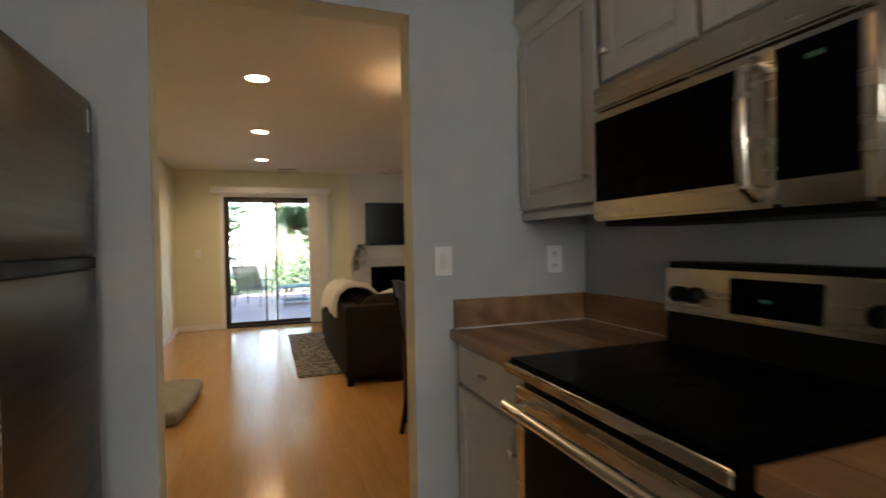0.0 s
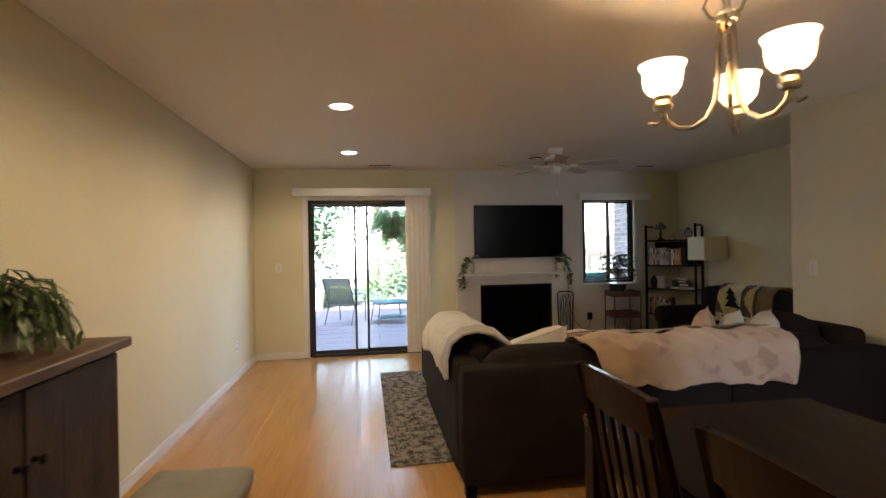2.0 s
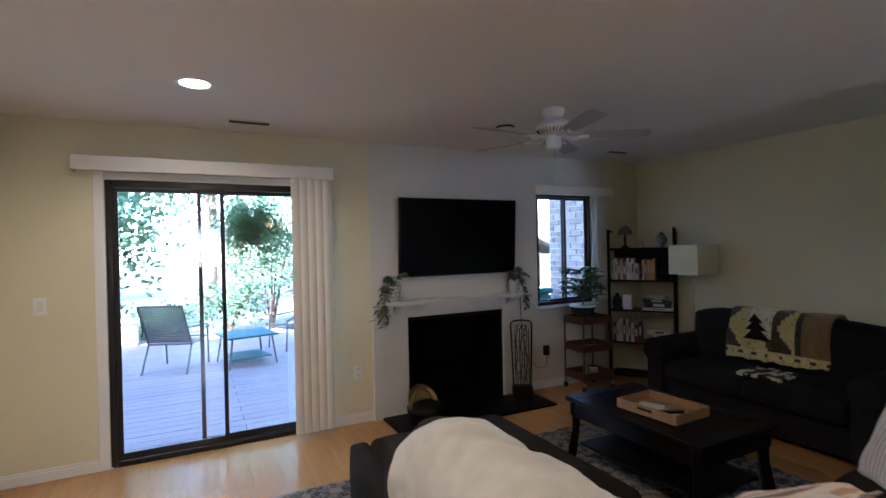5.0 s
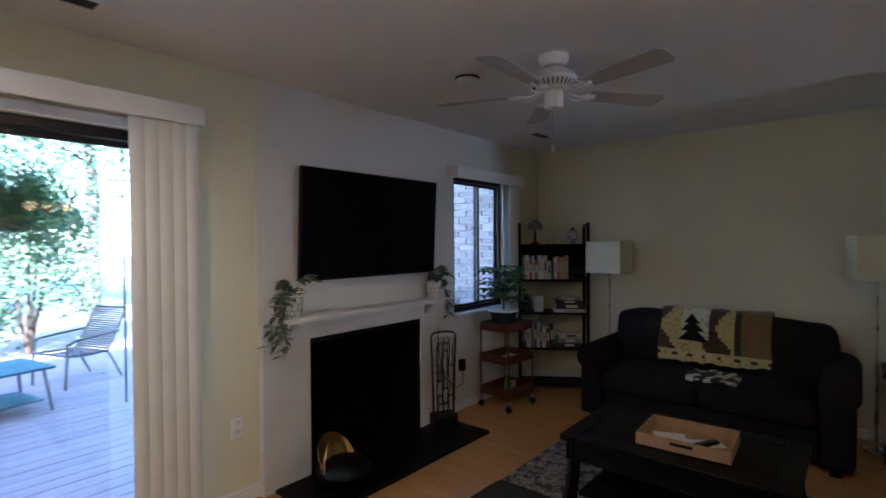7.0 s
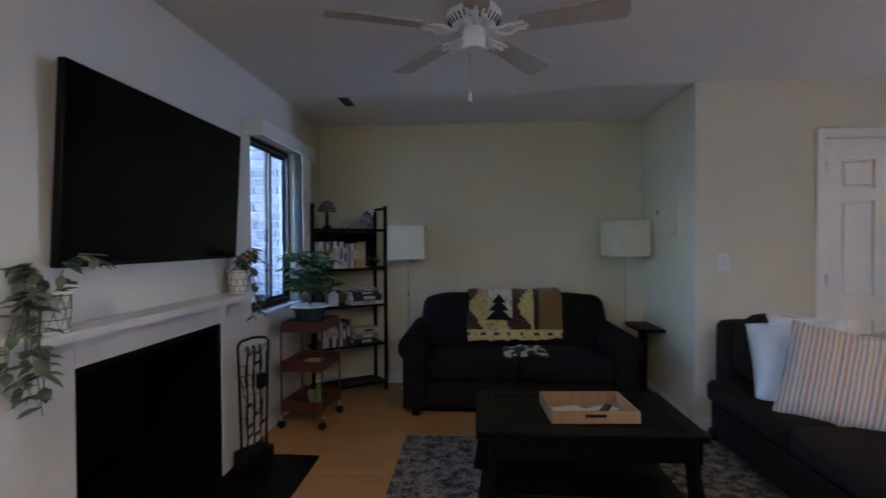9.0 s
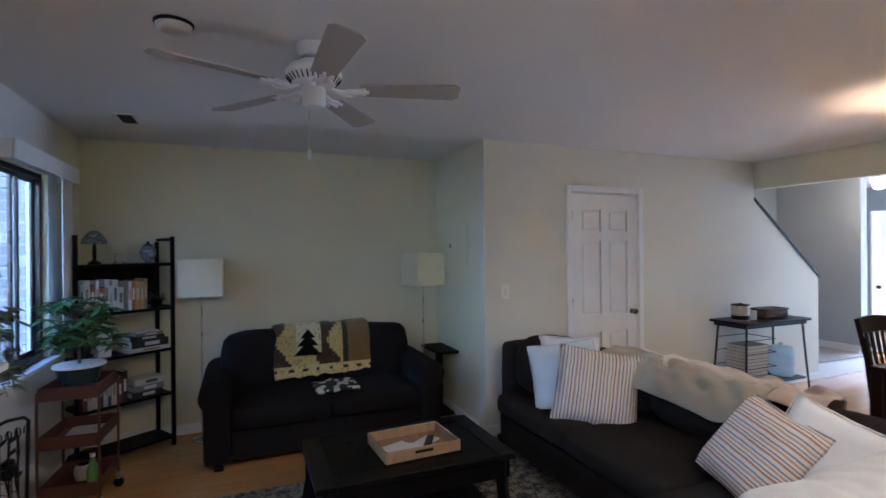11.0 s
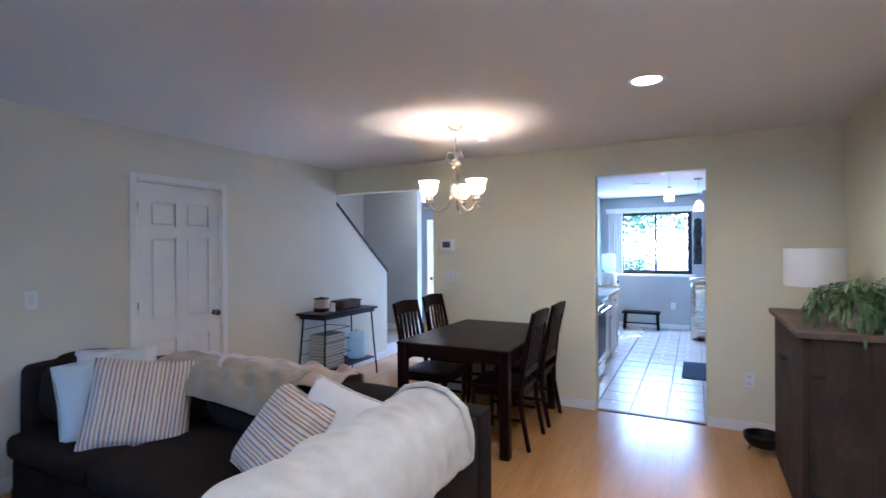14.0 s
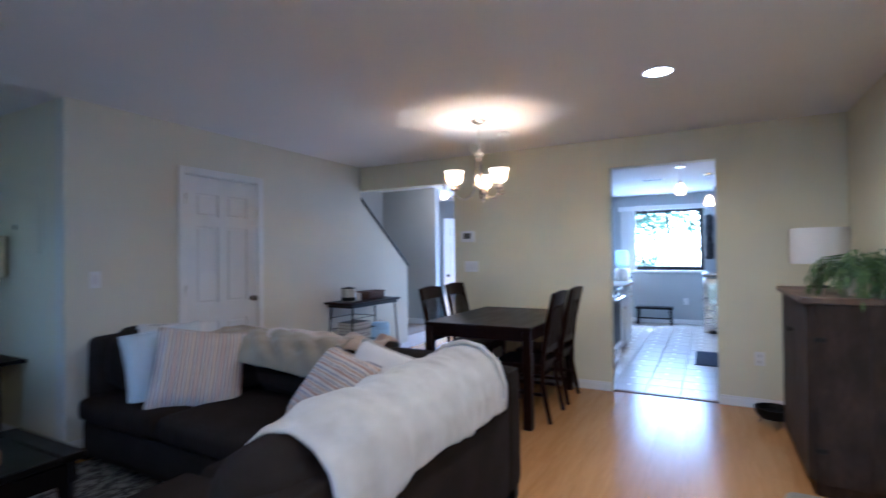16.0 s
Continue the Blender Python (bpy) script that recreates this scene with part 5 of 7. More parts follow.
MY1 = -0.672
mw = thing("microwave", "stainless steel over-the-range microwave with a black door window", "microwave")
MX, MZ0, MZ1 = 2.27, 1.315, 1.74
part("body", B((MX + 0.02, KX, SY0, MY1, MZ0 + 0.012, MZ1), bevel=0.004), STEEL, mw)
part("underside", B((MX + 0.03, KX - 0.01, SY0 + 0.01, MY1 - 0.01, MZ0 - 0.012, MZ0 + 0.012), bevel=0.006), BLACKPLASTIC, mw)
part("vent_rail", B((MX, MX + 0.02, SY0, MY1, MZ1 - 0.075, MZ1), bevel=0.006, seg=2), STEEL, mw)
dr = part("door", B((MX - 0.005, MX + 0.02, -1.268, MY1, MZ0 + 0.005, MZ1 - 0.085), bevel=0.008, seg=2), STEEL, mw)
part("window", B((MX - 0.008, MX - 0.005, -1.205, MY1 - 0.02, MZ0 + 0.065, MZ1 - 0.11), bevel=0.001), BLACKGLASS, dr)
part("handle", tube([(MX - 0.008, -1.23, MZ0 + 0.03), (MX - 0.045, -1.235, MZ0 + 0.05), (MX - 0.055, -1.235, MZ0 + 0.17), (MX - 0.045, -1.235, MZ1 - 0.13), (MX - 0.008, -1.23, MZ1 - 0.11)], 0.014, 12), STEEL, dr)
cp = part("control_panel", B((MX - 0.005, MX + 0.02, SY0, -1.270, MZ0 + 0.005, MZ1 - 0.085), bevel=0.008, seg=2), STEEL, mw)
part("keypad", B((MX - 0.008, MX - 0.005, SY0 + 0.018, -1.276, MZ0 + 0.06, MZ1 - 0.10), bevel=0.002), BLACKGLASS, cp)
part("clock_digits", B(*[(MX - 0.009, MX - 0.0082, SY0 + 0.075 + k * 0.009, SY0 + 0.080 + k * 0.009, MZ1 - 0.140, MZ1 - 0.130) for k in range(4)]), TVLIGHT, cp)


def upper_cabinet(y0, y1, z0, doors, knob_low=True, z1=2.13):
    c = thing("upper_cabinet", "off-white raised-panel kitchen wall cabinet", "cabinet", group="kitchen wall cabinets")
    X = 2.30
    part("body", B((X + 0.022, KX, y0, y1, z0, z1)), CABINET, c)
    part("cornice", panel([(X + 0.022, z1), (X - 0.02, z1 + 0.05), (X - 0.02, z1 + 0.07), (KX, z1 + 0.07), (KX, z1)], 1, y0, y1), CABINET, c, smooth=False)
    part("light_rail", B((X + 0.008, X + 0.022, y0, y1, z0 - 0.028, z0 + 0.002), bevel=0.003), CABINET, c)
    w = (y1 - y0) / doors
    for k in range(doors):
        a, b = y0 + k * w + 0.015, y0 + (k + 1) * w - 0.015
        d = part("door", B((X + 0.006, X + 0.022, a, b, z0 + 0.015, z1 - 0.015), bevel=0.003), CABINET, c)
        part("frame", B((X - 0.002, X + 0.006, a, a + 0.055, z0 + 0.015, z1 - 0.015), (X - 0.002, X + 0.006, b - 0.055, b, z0 + 0.015, z1 - 0.015), (X - 0.002, X + 0.006, a + 0.055, b - 0.055, z0 + 0.015, z0 + 0.07), (X - 0.002, X + 0.006, a + 0.055, b - 0.055, z1 - 0.07, z1 - 0.015), bevel=0.002), CABINET, d)
        part("raised_panel", B((X + 0.000, X + 0.006, a + 0.075, b - 0.075, z0 + 0.09, z1 - 0.09), bevel=0.005), CABINET, d)
        part("knob", lathe([(0, 0), (0.008, 0.0), (0.007, 0.014), (0.015, 0.021), (0.012, 0.03), (0, 0.031)], (X - 0.002, a + 0.03 if k % 2 == 0 else b - 0.03, z0 + 0.10), 14, m=Matrix.Rotation(radians(-90), 4, "Y")), NICKEL, d)


upper_cabinet(-0.665, KW, 1.375, 1)
upper_cabinet(SY0, -0.668, 1.75, 2)
upper_cabinet(-2.75, -1.46, 1.375, 3)
structure("soffit", B((2.29, KX, -2.8, KW, 2.202, H)), BLUEGREY)

fr = thing("refrigerator", "tall stainless steel top-freezer refrigerator", "refrigerator")
FRX, FY0, FY1 = 0.80, -1.02, -0.24
part("body", B((KL + 0.02, FRX - 0.06, FY0, FY1, 0.02, 1.69), bevel=0.008), BLACKPLASTIC, fr)
for z0, z1 in ((0.06, 1.205), (1.24, 1.705)):
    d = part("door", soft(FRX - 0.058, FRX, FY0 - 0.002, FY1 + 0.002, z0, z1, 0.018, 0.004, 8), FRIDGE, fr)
    hz = (z1 - 0.02, z1 - 0.50) if z0 < 1 else (z0 + 0.02, z0 + 0.36)
    bm = tube([(FRX + 0.0, FY0 + 0.05, hz[0]), (FRX + 0.045, FY0 + 0.05, hz[0] - 0.02 * (1 if z0 < 1 else -1)), (FRX + 0.045, FY0 + 0.05, hz[1] + 0.02 * (1 if z0 < 1 else -1)), (FRX + 0.0, FY0 + 0.05, hz[1])], 0.011, 10)
    part("handle", bm, STEEL, d)
part("badge", B((FRX + 0.003, FRX + 0.0045, FY1 - 0.075, FY1 - 0.060, 1.60, 1.665)), WHITECLOTH, fr)
part("divider", B((FRX - 0.058, FRX - 0.006, FY0, FY1, 1.206, 1.239)), BLACKPLASTIC, fr)

# ---- lamps and fan ----
ch = thing("chandelier", "brushed nickel three-light chandelier with lit bell glass shades", "chandelier", 2.65, 1.25, 0)
part("canopy", lathe([(0.0, H - 0.03), (0.03, H - 0.028), (0.06, H - 0.012), (0.065, H), (0, H)], (0, 0, 0), 24), NICKEL, ch)
bm = bmesh.new()
for k in range(9):
    a = bmesh.new()
    z = H - 0.045 - k * 0.026
    pts = [(0.008 * math.cos(t) * (1 if k % 2 else 0), 0.008 * math.cos(t) * (0 if k % 2 else 1), z + 0.017 * math.sin(t)) for t in [i * math.pi / 5 for i in range(11)]]
    tube(pts, 0.002, 5, bm, False)
    a.free()
part("chain", bm, NICKEL, ch)
part("cord", tube([(0.01 * math.sin(k * 1.3), 0.012 * math.cos(k * 1.1), H - 0.03 - k * 0.024) for k in range(11)], 0.003, 6), WHITECLOTH, ch)
part("hub", lathe([(0, 2.205), (0.008, 2.20), (0.012, 2.185), (0.035, 2.175), (0.042, 2.16), (0.036, 2.145), (0.020, 2.14), (0.028, 2.125), (0.014, 2.11), (0.0, 2.10)], (0, 0, 0), 20), NICKEL, ch)
for k, a in enumerate((42, 162, -78)):
    c, s = math.cos(radians(a)), math.sin(radians(a))
    arm = part("arm", tube([(0.022 * c, 0.022 * s, 2.15), (0.028 * c, 0.028 * s, 2.06), (0.030 * c, 0.030 * s, 1.95), (0.042 * c, 0.042 * s, 1.87), (0.070 * c, 0.070 * s, 1.815), (0.115 * c, 0.115 * s, 1.785), (0.165 * c, 0.165 * s, 1.787), (0.200 * c, 0.200 * s, 1.815), (0.212 * c, 0.212 * s, 1.85)], 0.0095, 8), NICKEL, ch)
    part("scroll", tube([(0.02 * c, 0.02 * s, 2.15), (0.055 * c, 0.055 * s, 2.165), (0.075 * c, 0.075 * s, 2.20), (0.055 * c, 0.055 * s, 2.24), (0.015 * c, 0.015 * s, 2.235), (0.004 * c, 0.004 * s, 2.205)], [0.007, 0.006, 0.005, 0.005, 0.004, 0.004], 6), NICKEL, arm)
    part("finial", tube([(0.205 * c, 0.205 * s, 1.825), (0.235 * c, 0.235 * s, 1.805), (0.262 * c, 0.262 * s, 1.81)], [0.008, 0.006, 0.004], 6), NICKEL, arm)
    part("socket_cup", lathe([(0.0, 1.845), (0.028, 1.85), (0.034, 1.865), (0.024, 1.885), (0.03, 1.90), (0, 1.90)], (0.212 * c, 0.212 * s, 0), 18), NICKEL, arm)
    part("shade", lathe([(0.026, 1.902), (0.046, 1.912), (0.062, 1.935), (0.067, 1.965), (0.068, 1.99), (0.080, 2.012), (0.077, 2.012), (0.064, 1.99), (0.063, 1.965), (0.058, 1.938), (0.044, 1.916), (0.026, 1.906)], (0.212 * c, 0.212 * s, 0), 28), BELL, arm)
    part("bulb", lathe([(0, 1.90), (0.012, 1.902), (0.015, 1.910), (0.012, 1.920), (0, 1.923)], (0.212 * c, 0.212 * s, 0), 14), LIT, arm)
    lamp("chandelier_lamp", "POINT", CHAND_W, WARM, Matrix.Translation((2.65 + 0.212 * c, 1.25 + 0.212 * s, 1.932)), 0.012)

fan = thing("ceiling_fan", "white five-blade ceiling fan with scrolled blade brackets, at rest", "ceiling fan", 3.45, 4.80, 0, 38)
part("canopy", lathe([(0, H), (0.075, H), (0.078, H - 0.02), (0.060, H - 0.055), (0.02, H - 0.06)], (0, 0, 0), 28), TRIM, fan)
part("motor_housing", lathe([(0.02, 2.375), (0.06, 2.37), (0.105, 2.345), (0.122, 2.32), (0.118, 2.30), (0.095, 2.275), (0.08, 2.262), (0, 2.26)], (0, 0, 0), 36), TRIM, fan)
bm = bmesh.new()
for k in range(30):
    a = 2 * math.pi * k / 30
    rod((0.096 * math.cos(a), 0.096 * math.sin(a), 2.273), (0.118 * math.cos(a), 0.118 * math.sin(a), 2.298), 0.003, 4, bm)
part("cooling_fins", bm, BLACKPLASTIC, fan)
part("switch_housing", lathe([(0.045, 2.26), (0.05, 2.245), (0.05, 2.18), (0.042, 2.17), (0, 2.17)], (0, 0, 0), 28), TRIM, fan)
part("pull_chain", tube([(0.03, 0, 2.165), (0.03, 0, 1.99)], 0.0015, 5), NICKEL, fan)
part("chain_pull", lathe([(0, 1.99), (0.007, 1.985), (0.008, 1.95), (0, 1.945)], (0.03, 0, 0), 10), TRIM, fan)
for k in range(5):
    r = Matrix.Rotation(radians(72 * k), 4, "Z")
    br = bmesh.new()
    for s in (-1, 1):
        tube([r @ Vector(p) for p in ((0.08, 0.012 * s, 2.25), (0.12, 0.03 * s, 2.232), (0.16, 0.045 * s, 2.236), (0.19, 0.025 * s, 2.244), (0.225, 0.035 * s, 2.243))], 0.007, 6, br)
    tube([r @ Vector(p) for p in ((0.08, 0, 2.25), (0.14, 0, 2.238), (0.24, 0, 2.243))], 0.008, 6, br)
    b = part("blade_bracket", br, TRIM, fan)
    out = [(0.20, -0.050), (0.62, -0.066), (0.645, -0.042), (0.645, 0.042), (0.62, 0.066), (0.20, 0.050)]
    bl = panel(out, 2, -0.003, 0.003)
    bmesh.ops.transform(bl, matrix=r @ Matrix.Translation((0, 0, 2.252)) @ Matrix.Rotation(radians(-11), 4, "X"), verts=bl.verts)
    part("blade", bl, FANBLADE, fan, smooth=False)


def box_lamp(x, y, z0, z1, half, label, turn=0):
    l = thing("floor_lamp", label, "floor lamp", x, y, 0, turn, "floor lamps by the loveseat")
    bm = bmesh.new()
    h = half
    for x0, x1, y0, y1 in ((-h, h, -h, -h + 0.003), (-h, h, h - 0.003, h), (-h, -h + 0.003, -h + 0.003, h - 0.003), (h - 0.003, h, -h + 0.003, h - 0.003)):
        B((x0, x1, y0, y1, z0, z1), bm=bm)
    sh = part("shade", bm, SHADE, l, smooth=False)
    part("shade_ring", tube([(-h + 0.01, 0, z1 - 0.02), (0, 0, z1 - 0.03), (h - 0.01, 0, z1 - 0.02)], 0.002, 5), NICKEL, sh)
    part("pole", rod((0, 0, 0.02), (0, 0, z1 - 0.02), 0.007, 10), NICKEL, l)
    part("socket", lathe([(0.0, z0 - 0.03), (0.014, z0 - 0.03), (0.016, z0 + 0.06), (0, z0 + 0.06)], (0, 0, 0), 12), NICKEL, l)
    part("base", lathe([(0, 0), (0.075, 0), (0.075, 0.012), (0.02, 0.022), (0, 0.022)], (0, 0, 0), 24), NICKEL, l)


box_lamp(5.70, 5.40, 1.18, 1.475, 0.16, "slim metal floor lamp with a cream box shade beside the bookshelf")
box_lamp(5.66, 3.49, 1.20, 1.505, 0.15, "metal floor lamp with a cream box shade by the end table", 12)
tl = thing("table_lamp", "dark table lamp with a white drum shade on the cabinet", "table lamp", 0.315, 0.73, 1.08)
part("base", lathe([(0, 0), (0.06, 0), (0.062, 0.008), (0.015, 0.02), (0.010, 0.03), (0.010, 0.18), (0, 0.18)], (0, 0, 0), 24), BLACKWOOD, tl)
part("shade", lathe([(0.170, 0.165), (0.170, 0.41), (0.166, 0.41), (0.166, 0.165), (0.170, 0.165)], (0, 0, 0), 40), DRUM, tl)
part("shade_fitter", tube([(-0.167, 0, 0.38), (0, 0, 0.375), (0.167, 0, 0.38)], 0.002, 5), NICKEL, tl)


def pendant(x, y, z, label, shade=0.05):
    p = thing("pendant_light", label, "pendant light", x, y, 0, group="kitchen pendant lights")
    part("canopy", lathe([(0, H), (0.06, H), (0.055, H - 0.02), (0, H - 0.022)], (0, 0, 0), 20), NICKEL, p)
    part("cord", rod((0, 0, H - 0.02), (0, 0, z + 0.17), 0.003, 6), WHITECLOTH, p)
    part("cap", lathe([(0, z + 0.18), (0.02, z + 0.175), (0.024, z + 0.14), (0, z + 0.14)], (0, 0, 0), 16), NICKEL, p)
    part("shade", lathe([(0.022, z + 0.145), (0.045, z + 0.10), (0.055, z + 0.03), (0.05, z), (0.046, z), (0.05, z + 0.03), (0.041, z + 0.10), (0.02, z + 0.14)], (0, 0, 0), 24), BELL, p)
    lamp("pendant_lamp", "POINT", PEND_W, WARM, Matrix.Translation((x, y, z + 0.04)), 0.03)


pendant(1.29, -2.00, 2.07, "frosted glass pendant light, lit, hanging in the kitchen")
pendant(0.965, -2.9, 1.99, "frosted glass pendant light, lit, by the kitchen window")
hl = thing("hall_light", "small frosted glass ceiling light, lit, in the hall", "ceiling light", 4.55, -1.7, 0)
part("canopy", lathe([(0, H), (0.07, H), (0.06, H - 0.03), (0.02, H - 0.05), (0.012, H - 0.12), (0, H - 0.12)], (0, 0, 0), 20), NICKEL, hl)
part("shade", lathe([(0.015, H - 0.12), (0.05, H - 0.15), (0.06, H - 0.20), (0.045, H - 0.25), (0.0, H - 0.26)], (0, 0, 0), 20), BELL, hl)
lamp("hall_lamp", "POINT", HALL_W, WARM, Matrix.Translation((4.55, -1.7, H - 0.32)), 0.05)

# ---- plants ----


def pot(parent, r, h, material, z=0, taper=0.85, rim=True):
    prof = [(0, z), (r * taper, z), (r, z + h), (r * 0.93, z + h), (r * 0.90, z + h - 0.02), (0, z + h - 0.02)]
    p = part("pot", lathe(prof, (0, 0, 0), 28), material, parent)
    part("soil", lathe([(0, z + h - 0.012), (r * 0.9, z + h - 0.016), (r * 0.9, z + h - 0.019)], (0, 0, 0), 16), SOIL, parent)
    return p


def trailing(x, y, z, label, vines, seed, front, fall):
    """A pot on the mantel with vines that hang over its edge."""
    rnd = random.Random(seed)
    p = thing("houseplant", label, "plant", x, y, z, group="trailing plants on the mantel")
    pp = pot(p, 0.062, 0.135, WHITEPOT)
    bm = bmesh.new()
    for k in range(10):
        a0 = 2 * math.pi * k / 10
        for s in (-1, 1):
            tube([(0.0625 * math.cos(a0 + s * u * 0.63) * (0.87 + 0.13 * u), 0.0625 * math.sin(a0 + s * u * 0.63) * (0.87 + 0.13 * u), 0.012 + 0.11 * u) for u in (0, 0.33, 0.66, 1)], 0.0012, 4, bm)
    for zz in (0.012, 0.045, 0.08, 0.122):
        rr = 0.0635 * (0.86 + 0.14 * zz / 0.135)
        tube([(rr * math.cos(i * math.pi / 10), rr * math.sin(i * math.pi / 10), zz) for i in range(21)], 0.0012, 4, bm)
    part("glaze_lines", bm, BLACKPLASTIC, pp)
    leaves, runs = [], []
    for v in range(6):
        a = front + rnd.uniform(-2.4, 2.4)
        c, s = math.cos(a), math.sin(a)
        o, up = rnd.uniform(0.05, 0.10), rnd.uniform(0.20, 0.27)
        runs.append(([Vector((0.015 * c, 0.015 * s, 0.12)), Vector((0.5 * o * c, 0.5 * o * s, up - 0.03)), Vector((o * c, o * s, up)), Vector((1.4 * o * c, 1.4 * o * s, up - 0.02))], a, 4))
    for v in range(vines):
        a = front + rnd.uniform(-0.5, 0.5)
        c, s = math.cos(a), math.sin(a)
        o, drop = rnd.uniform(0.09, 0.14), rnd.uniform(0.10, fall)
        runs.append(([Vector((0.03 * c, 0.03 * s, 0.12)), Vector((0.068 * c, 0.068 * s, 0.155)), Vector((0.085 * c, 0.085 * s, 0.10)), Vector((o * c, o * s, -0.02)), Vector((o * c + rnd.uniform(-0.03, 0.03), o * s, -0.5 * drop)), Vector((o * c + rnd.uniform(-0.05, 0.05), o * s, -drop))], a, 2))
    for pts, a, per in runs:
        part("stem", tube(pts, 0.0016, 4), LEAF2, p)
        for i in range(1, len(pts)):
            for q in range(per if i > 1 or per > 2 else 1):
                base = pts[i - 1].lerp(pts[i], (q + rnd.random()) / per)
                w = a + rnd.uniform(-1.6, 1.6)
                leaves.append((base, (math.cos(w), math.sin(w), rnd.uniform(-0.5, 0.35)), rnd.uniform(0.045, 0.075), rnd.uniform(0.028, 0.042)))
    for base, way, ln, wd in leaves:
        bm = bmesh.new()
        leaf(bm, base, way, ln, wd)
        part("leaf", bm, LEAF2, p)


trailing(2.775, 6.175, 1.036, "variegated trailing plant in a white line-patterned pot", 9, 4, radians(190), 0.36)
trailing(4.055, 6.175, 1.036, "variegated trailing plant in a small white pot by the window", 5, 7, radians(-25), 0.18)

# mounded trailing cactus on the cabinet
mc = thing("houseplant", "big mounded trailing green houseplant on the rustic cabinet", "plant", 0.235, 1.47, 1.081)
pot(mc, 0.085, 0.11, CLAY)
rnd = random.Random(3)
stems, tufts = bmesh.new(), bmesh.new()


def strand(pts, per, size):
    """A jointed stem of flat leaf segments, one out of the tip of the other."""
    tube(pts, [0.003] * (len(pts) - 1) + [0.0015], 4, stems)
    for p0, p1 in zip(pts, pts[1:]):
        for q in range(per):
            way = (p1 - p0).normalized() + 0.55 * Vector((rnd.uniform(-1, 1), rnd.uniform(-1, 1), rnd.uniform(-1, 1)))
            leaf(tufts, p0.lerp(p1, (q + 0.5 * rnd.random()) / per), way, rnd.uniform(0.8, 1.25) * size, 0.019, 0.35, 0.1)


for k in range(120):
    a = rnd.uniform(0, 2 * math.pi)
    c, s = math.cos(a), math.sin(a)
    reach = min(rnd.uniform(0.08, 0.27), 0.21 / max(-c, 0.01))
    top = rnd.uniform(0.11, 0.21) + 0.05 * (rnd.random() < 0.2)
    end = max(0.02, top - rnd.uniform(0.04, 0.22) * reach / 0.22)
    if s > 0.2 and reach * s > 0.20:
        end -= rnd.uniform(0.0, 0.12)
    w = 0.35 * rnd.uniform(-1, 1)
    strand([Vector((0.03 * c, 0.03 * s, 0.10)), Vector((reach * 0.4 * c, reach * 0.4 * s, top)), Vector((reach * 0.75 * math.cos(a + w / 2), reach * 0.75 * math.sin(a + w / 2), top - 0.01)), Vector((max(reach * math.cos(a + w), -0.215), reach * math.sin(a + w), end))], 3, 0.052)
for k in range(4):
    x, y, low = rnd.uniform(-0.205, -0.15), rnd.uniform(0.24, 0.29), rnd.uniform(0.10, 0.34)
    strand([Vector((0.3 * x, 0.08, 0.15)), Vector((x, y - 0.04, 0.13)), Vector((x, y, 0.03)), Vector((x + 0.01, y + 0.01, -0.4 * low)), Vector((x - 0.01, y + 0.01, -low))], 2, 0.032)
part("stem", stems, CACTUS, mc, kind="stuff")
part("foliage", tufts, CACTUS, mc, kind="stuff")

# bonsai-like plant on the cart
um = thing("houseplant", "leafy umbrella plant in a wide dark glazed pot on the cart", "plant", 4.79, 6.00, 0.765)
part("pot", lathe([(0, 0), (0.085, 0), (0.10, 0.02), (0.12, 0.085), (0.132, 0.098), (0.132, 0.11), (0.122, 0.11), (0.11, 0.085), (0, 0.085)], (0, 0, 0), 28), BLUEPOT, um)
part("rim", lathe([(0.120, 0.111), (0.134, 0.111), (0.136, 0.105), (0.134, 0.099), (0.128, 0.102)], (0, 0, 0), 28), WHITEPOT, um)
rnd = random.Random(11)
bm, tips = bmesh.new(), []
part("trunk", tube([(0, 0, 0.085), (0.01, 0.005, 0.16), (-0.005, 0.0, 0.27), (0.005, 0, 0.38)], [0.009, 0.008, 0.007, 0.006], 7), BARK, um)
for k in range(56):
    a, rr, zz = rnd.uniform(0, 6.28), rnd.uniform(0.03, 0.22), rnd.uniform(0.22, 0.50)
    e = Vector((rr * math.cos(a), min(rr * math.sin(a), 0.17), zz))
    tube([(0, 0, rnd.uniform(0.20, 0.37)), (e.x * 0.5, e.y * 0.5, zz - 0.05), e], 0.0025, 4, bm)
    tips.append((e, a))
part("twigs", bm, BARK, um, kind="stuff")
for e, a in tips:
    for q in range(7):
        w = a + q * 0.9
        bm = bmesh.new()
        leaf(bm, e, (math.cos(w), math.sin(w), rnd.uniform(-0.2, 0.35)), rnd.uniform(0.07, 0.10), 0.040, 0.35)
        part("leaf", bm, LEAF, um)

# ---- things by the fireplace ----
bb = thing("log_bucket", "round black and brass hod standing on the hearth", "bucket", 2.95, 5.97, 0.024, 20)
bb.scale = (0.86, 0.86, 0.82)
part("bowl", lathe([(0, 0.0), (0.09, 0.0), (0.13, 0.03), (0.16, 0.09), (0.165, 0.14), (0.158, 0.14), (0.152, 0.09), (0.122, 0.035), (0, 0.012)], (0, 0, 0), 32), BLACKPLASTIC, bb)
part("brass_lining", lathe([(0.0, 0.014), (0.118, 0.037), (0.149, 0.09), (0.155, 0.139), (0.151, 0.139), (0.145, 0.09), (0.115, 0.042), (0, 0.018)], (0, 0, 0), 32), BRASSY, bb)
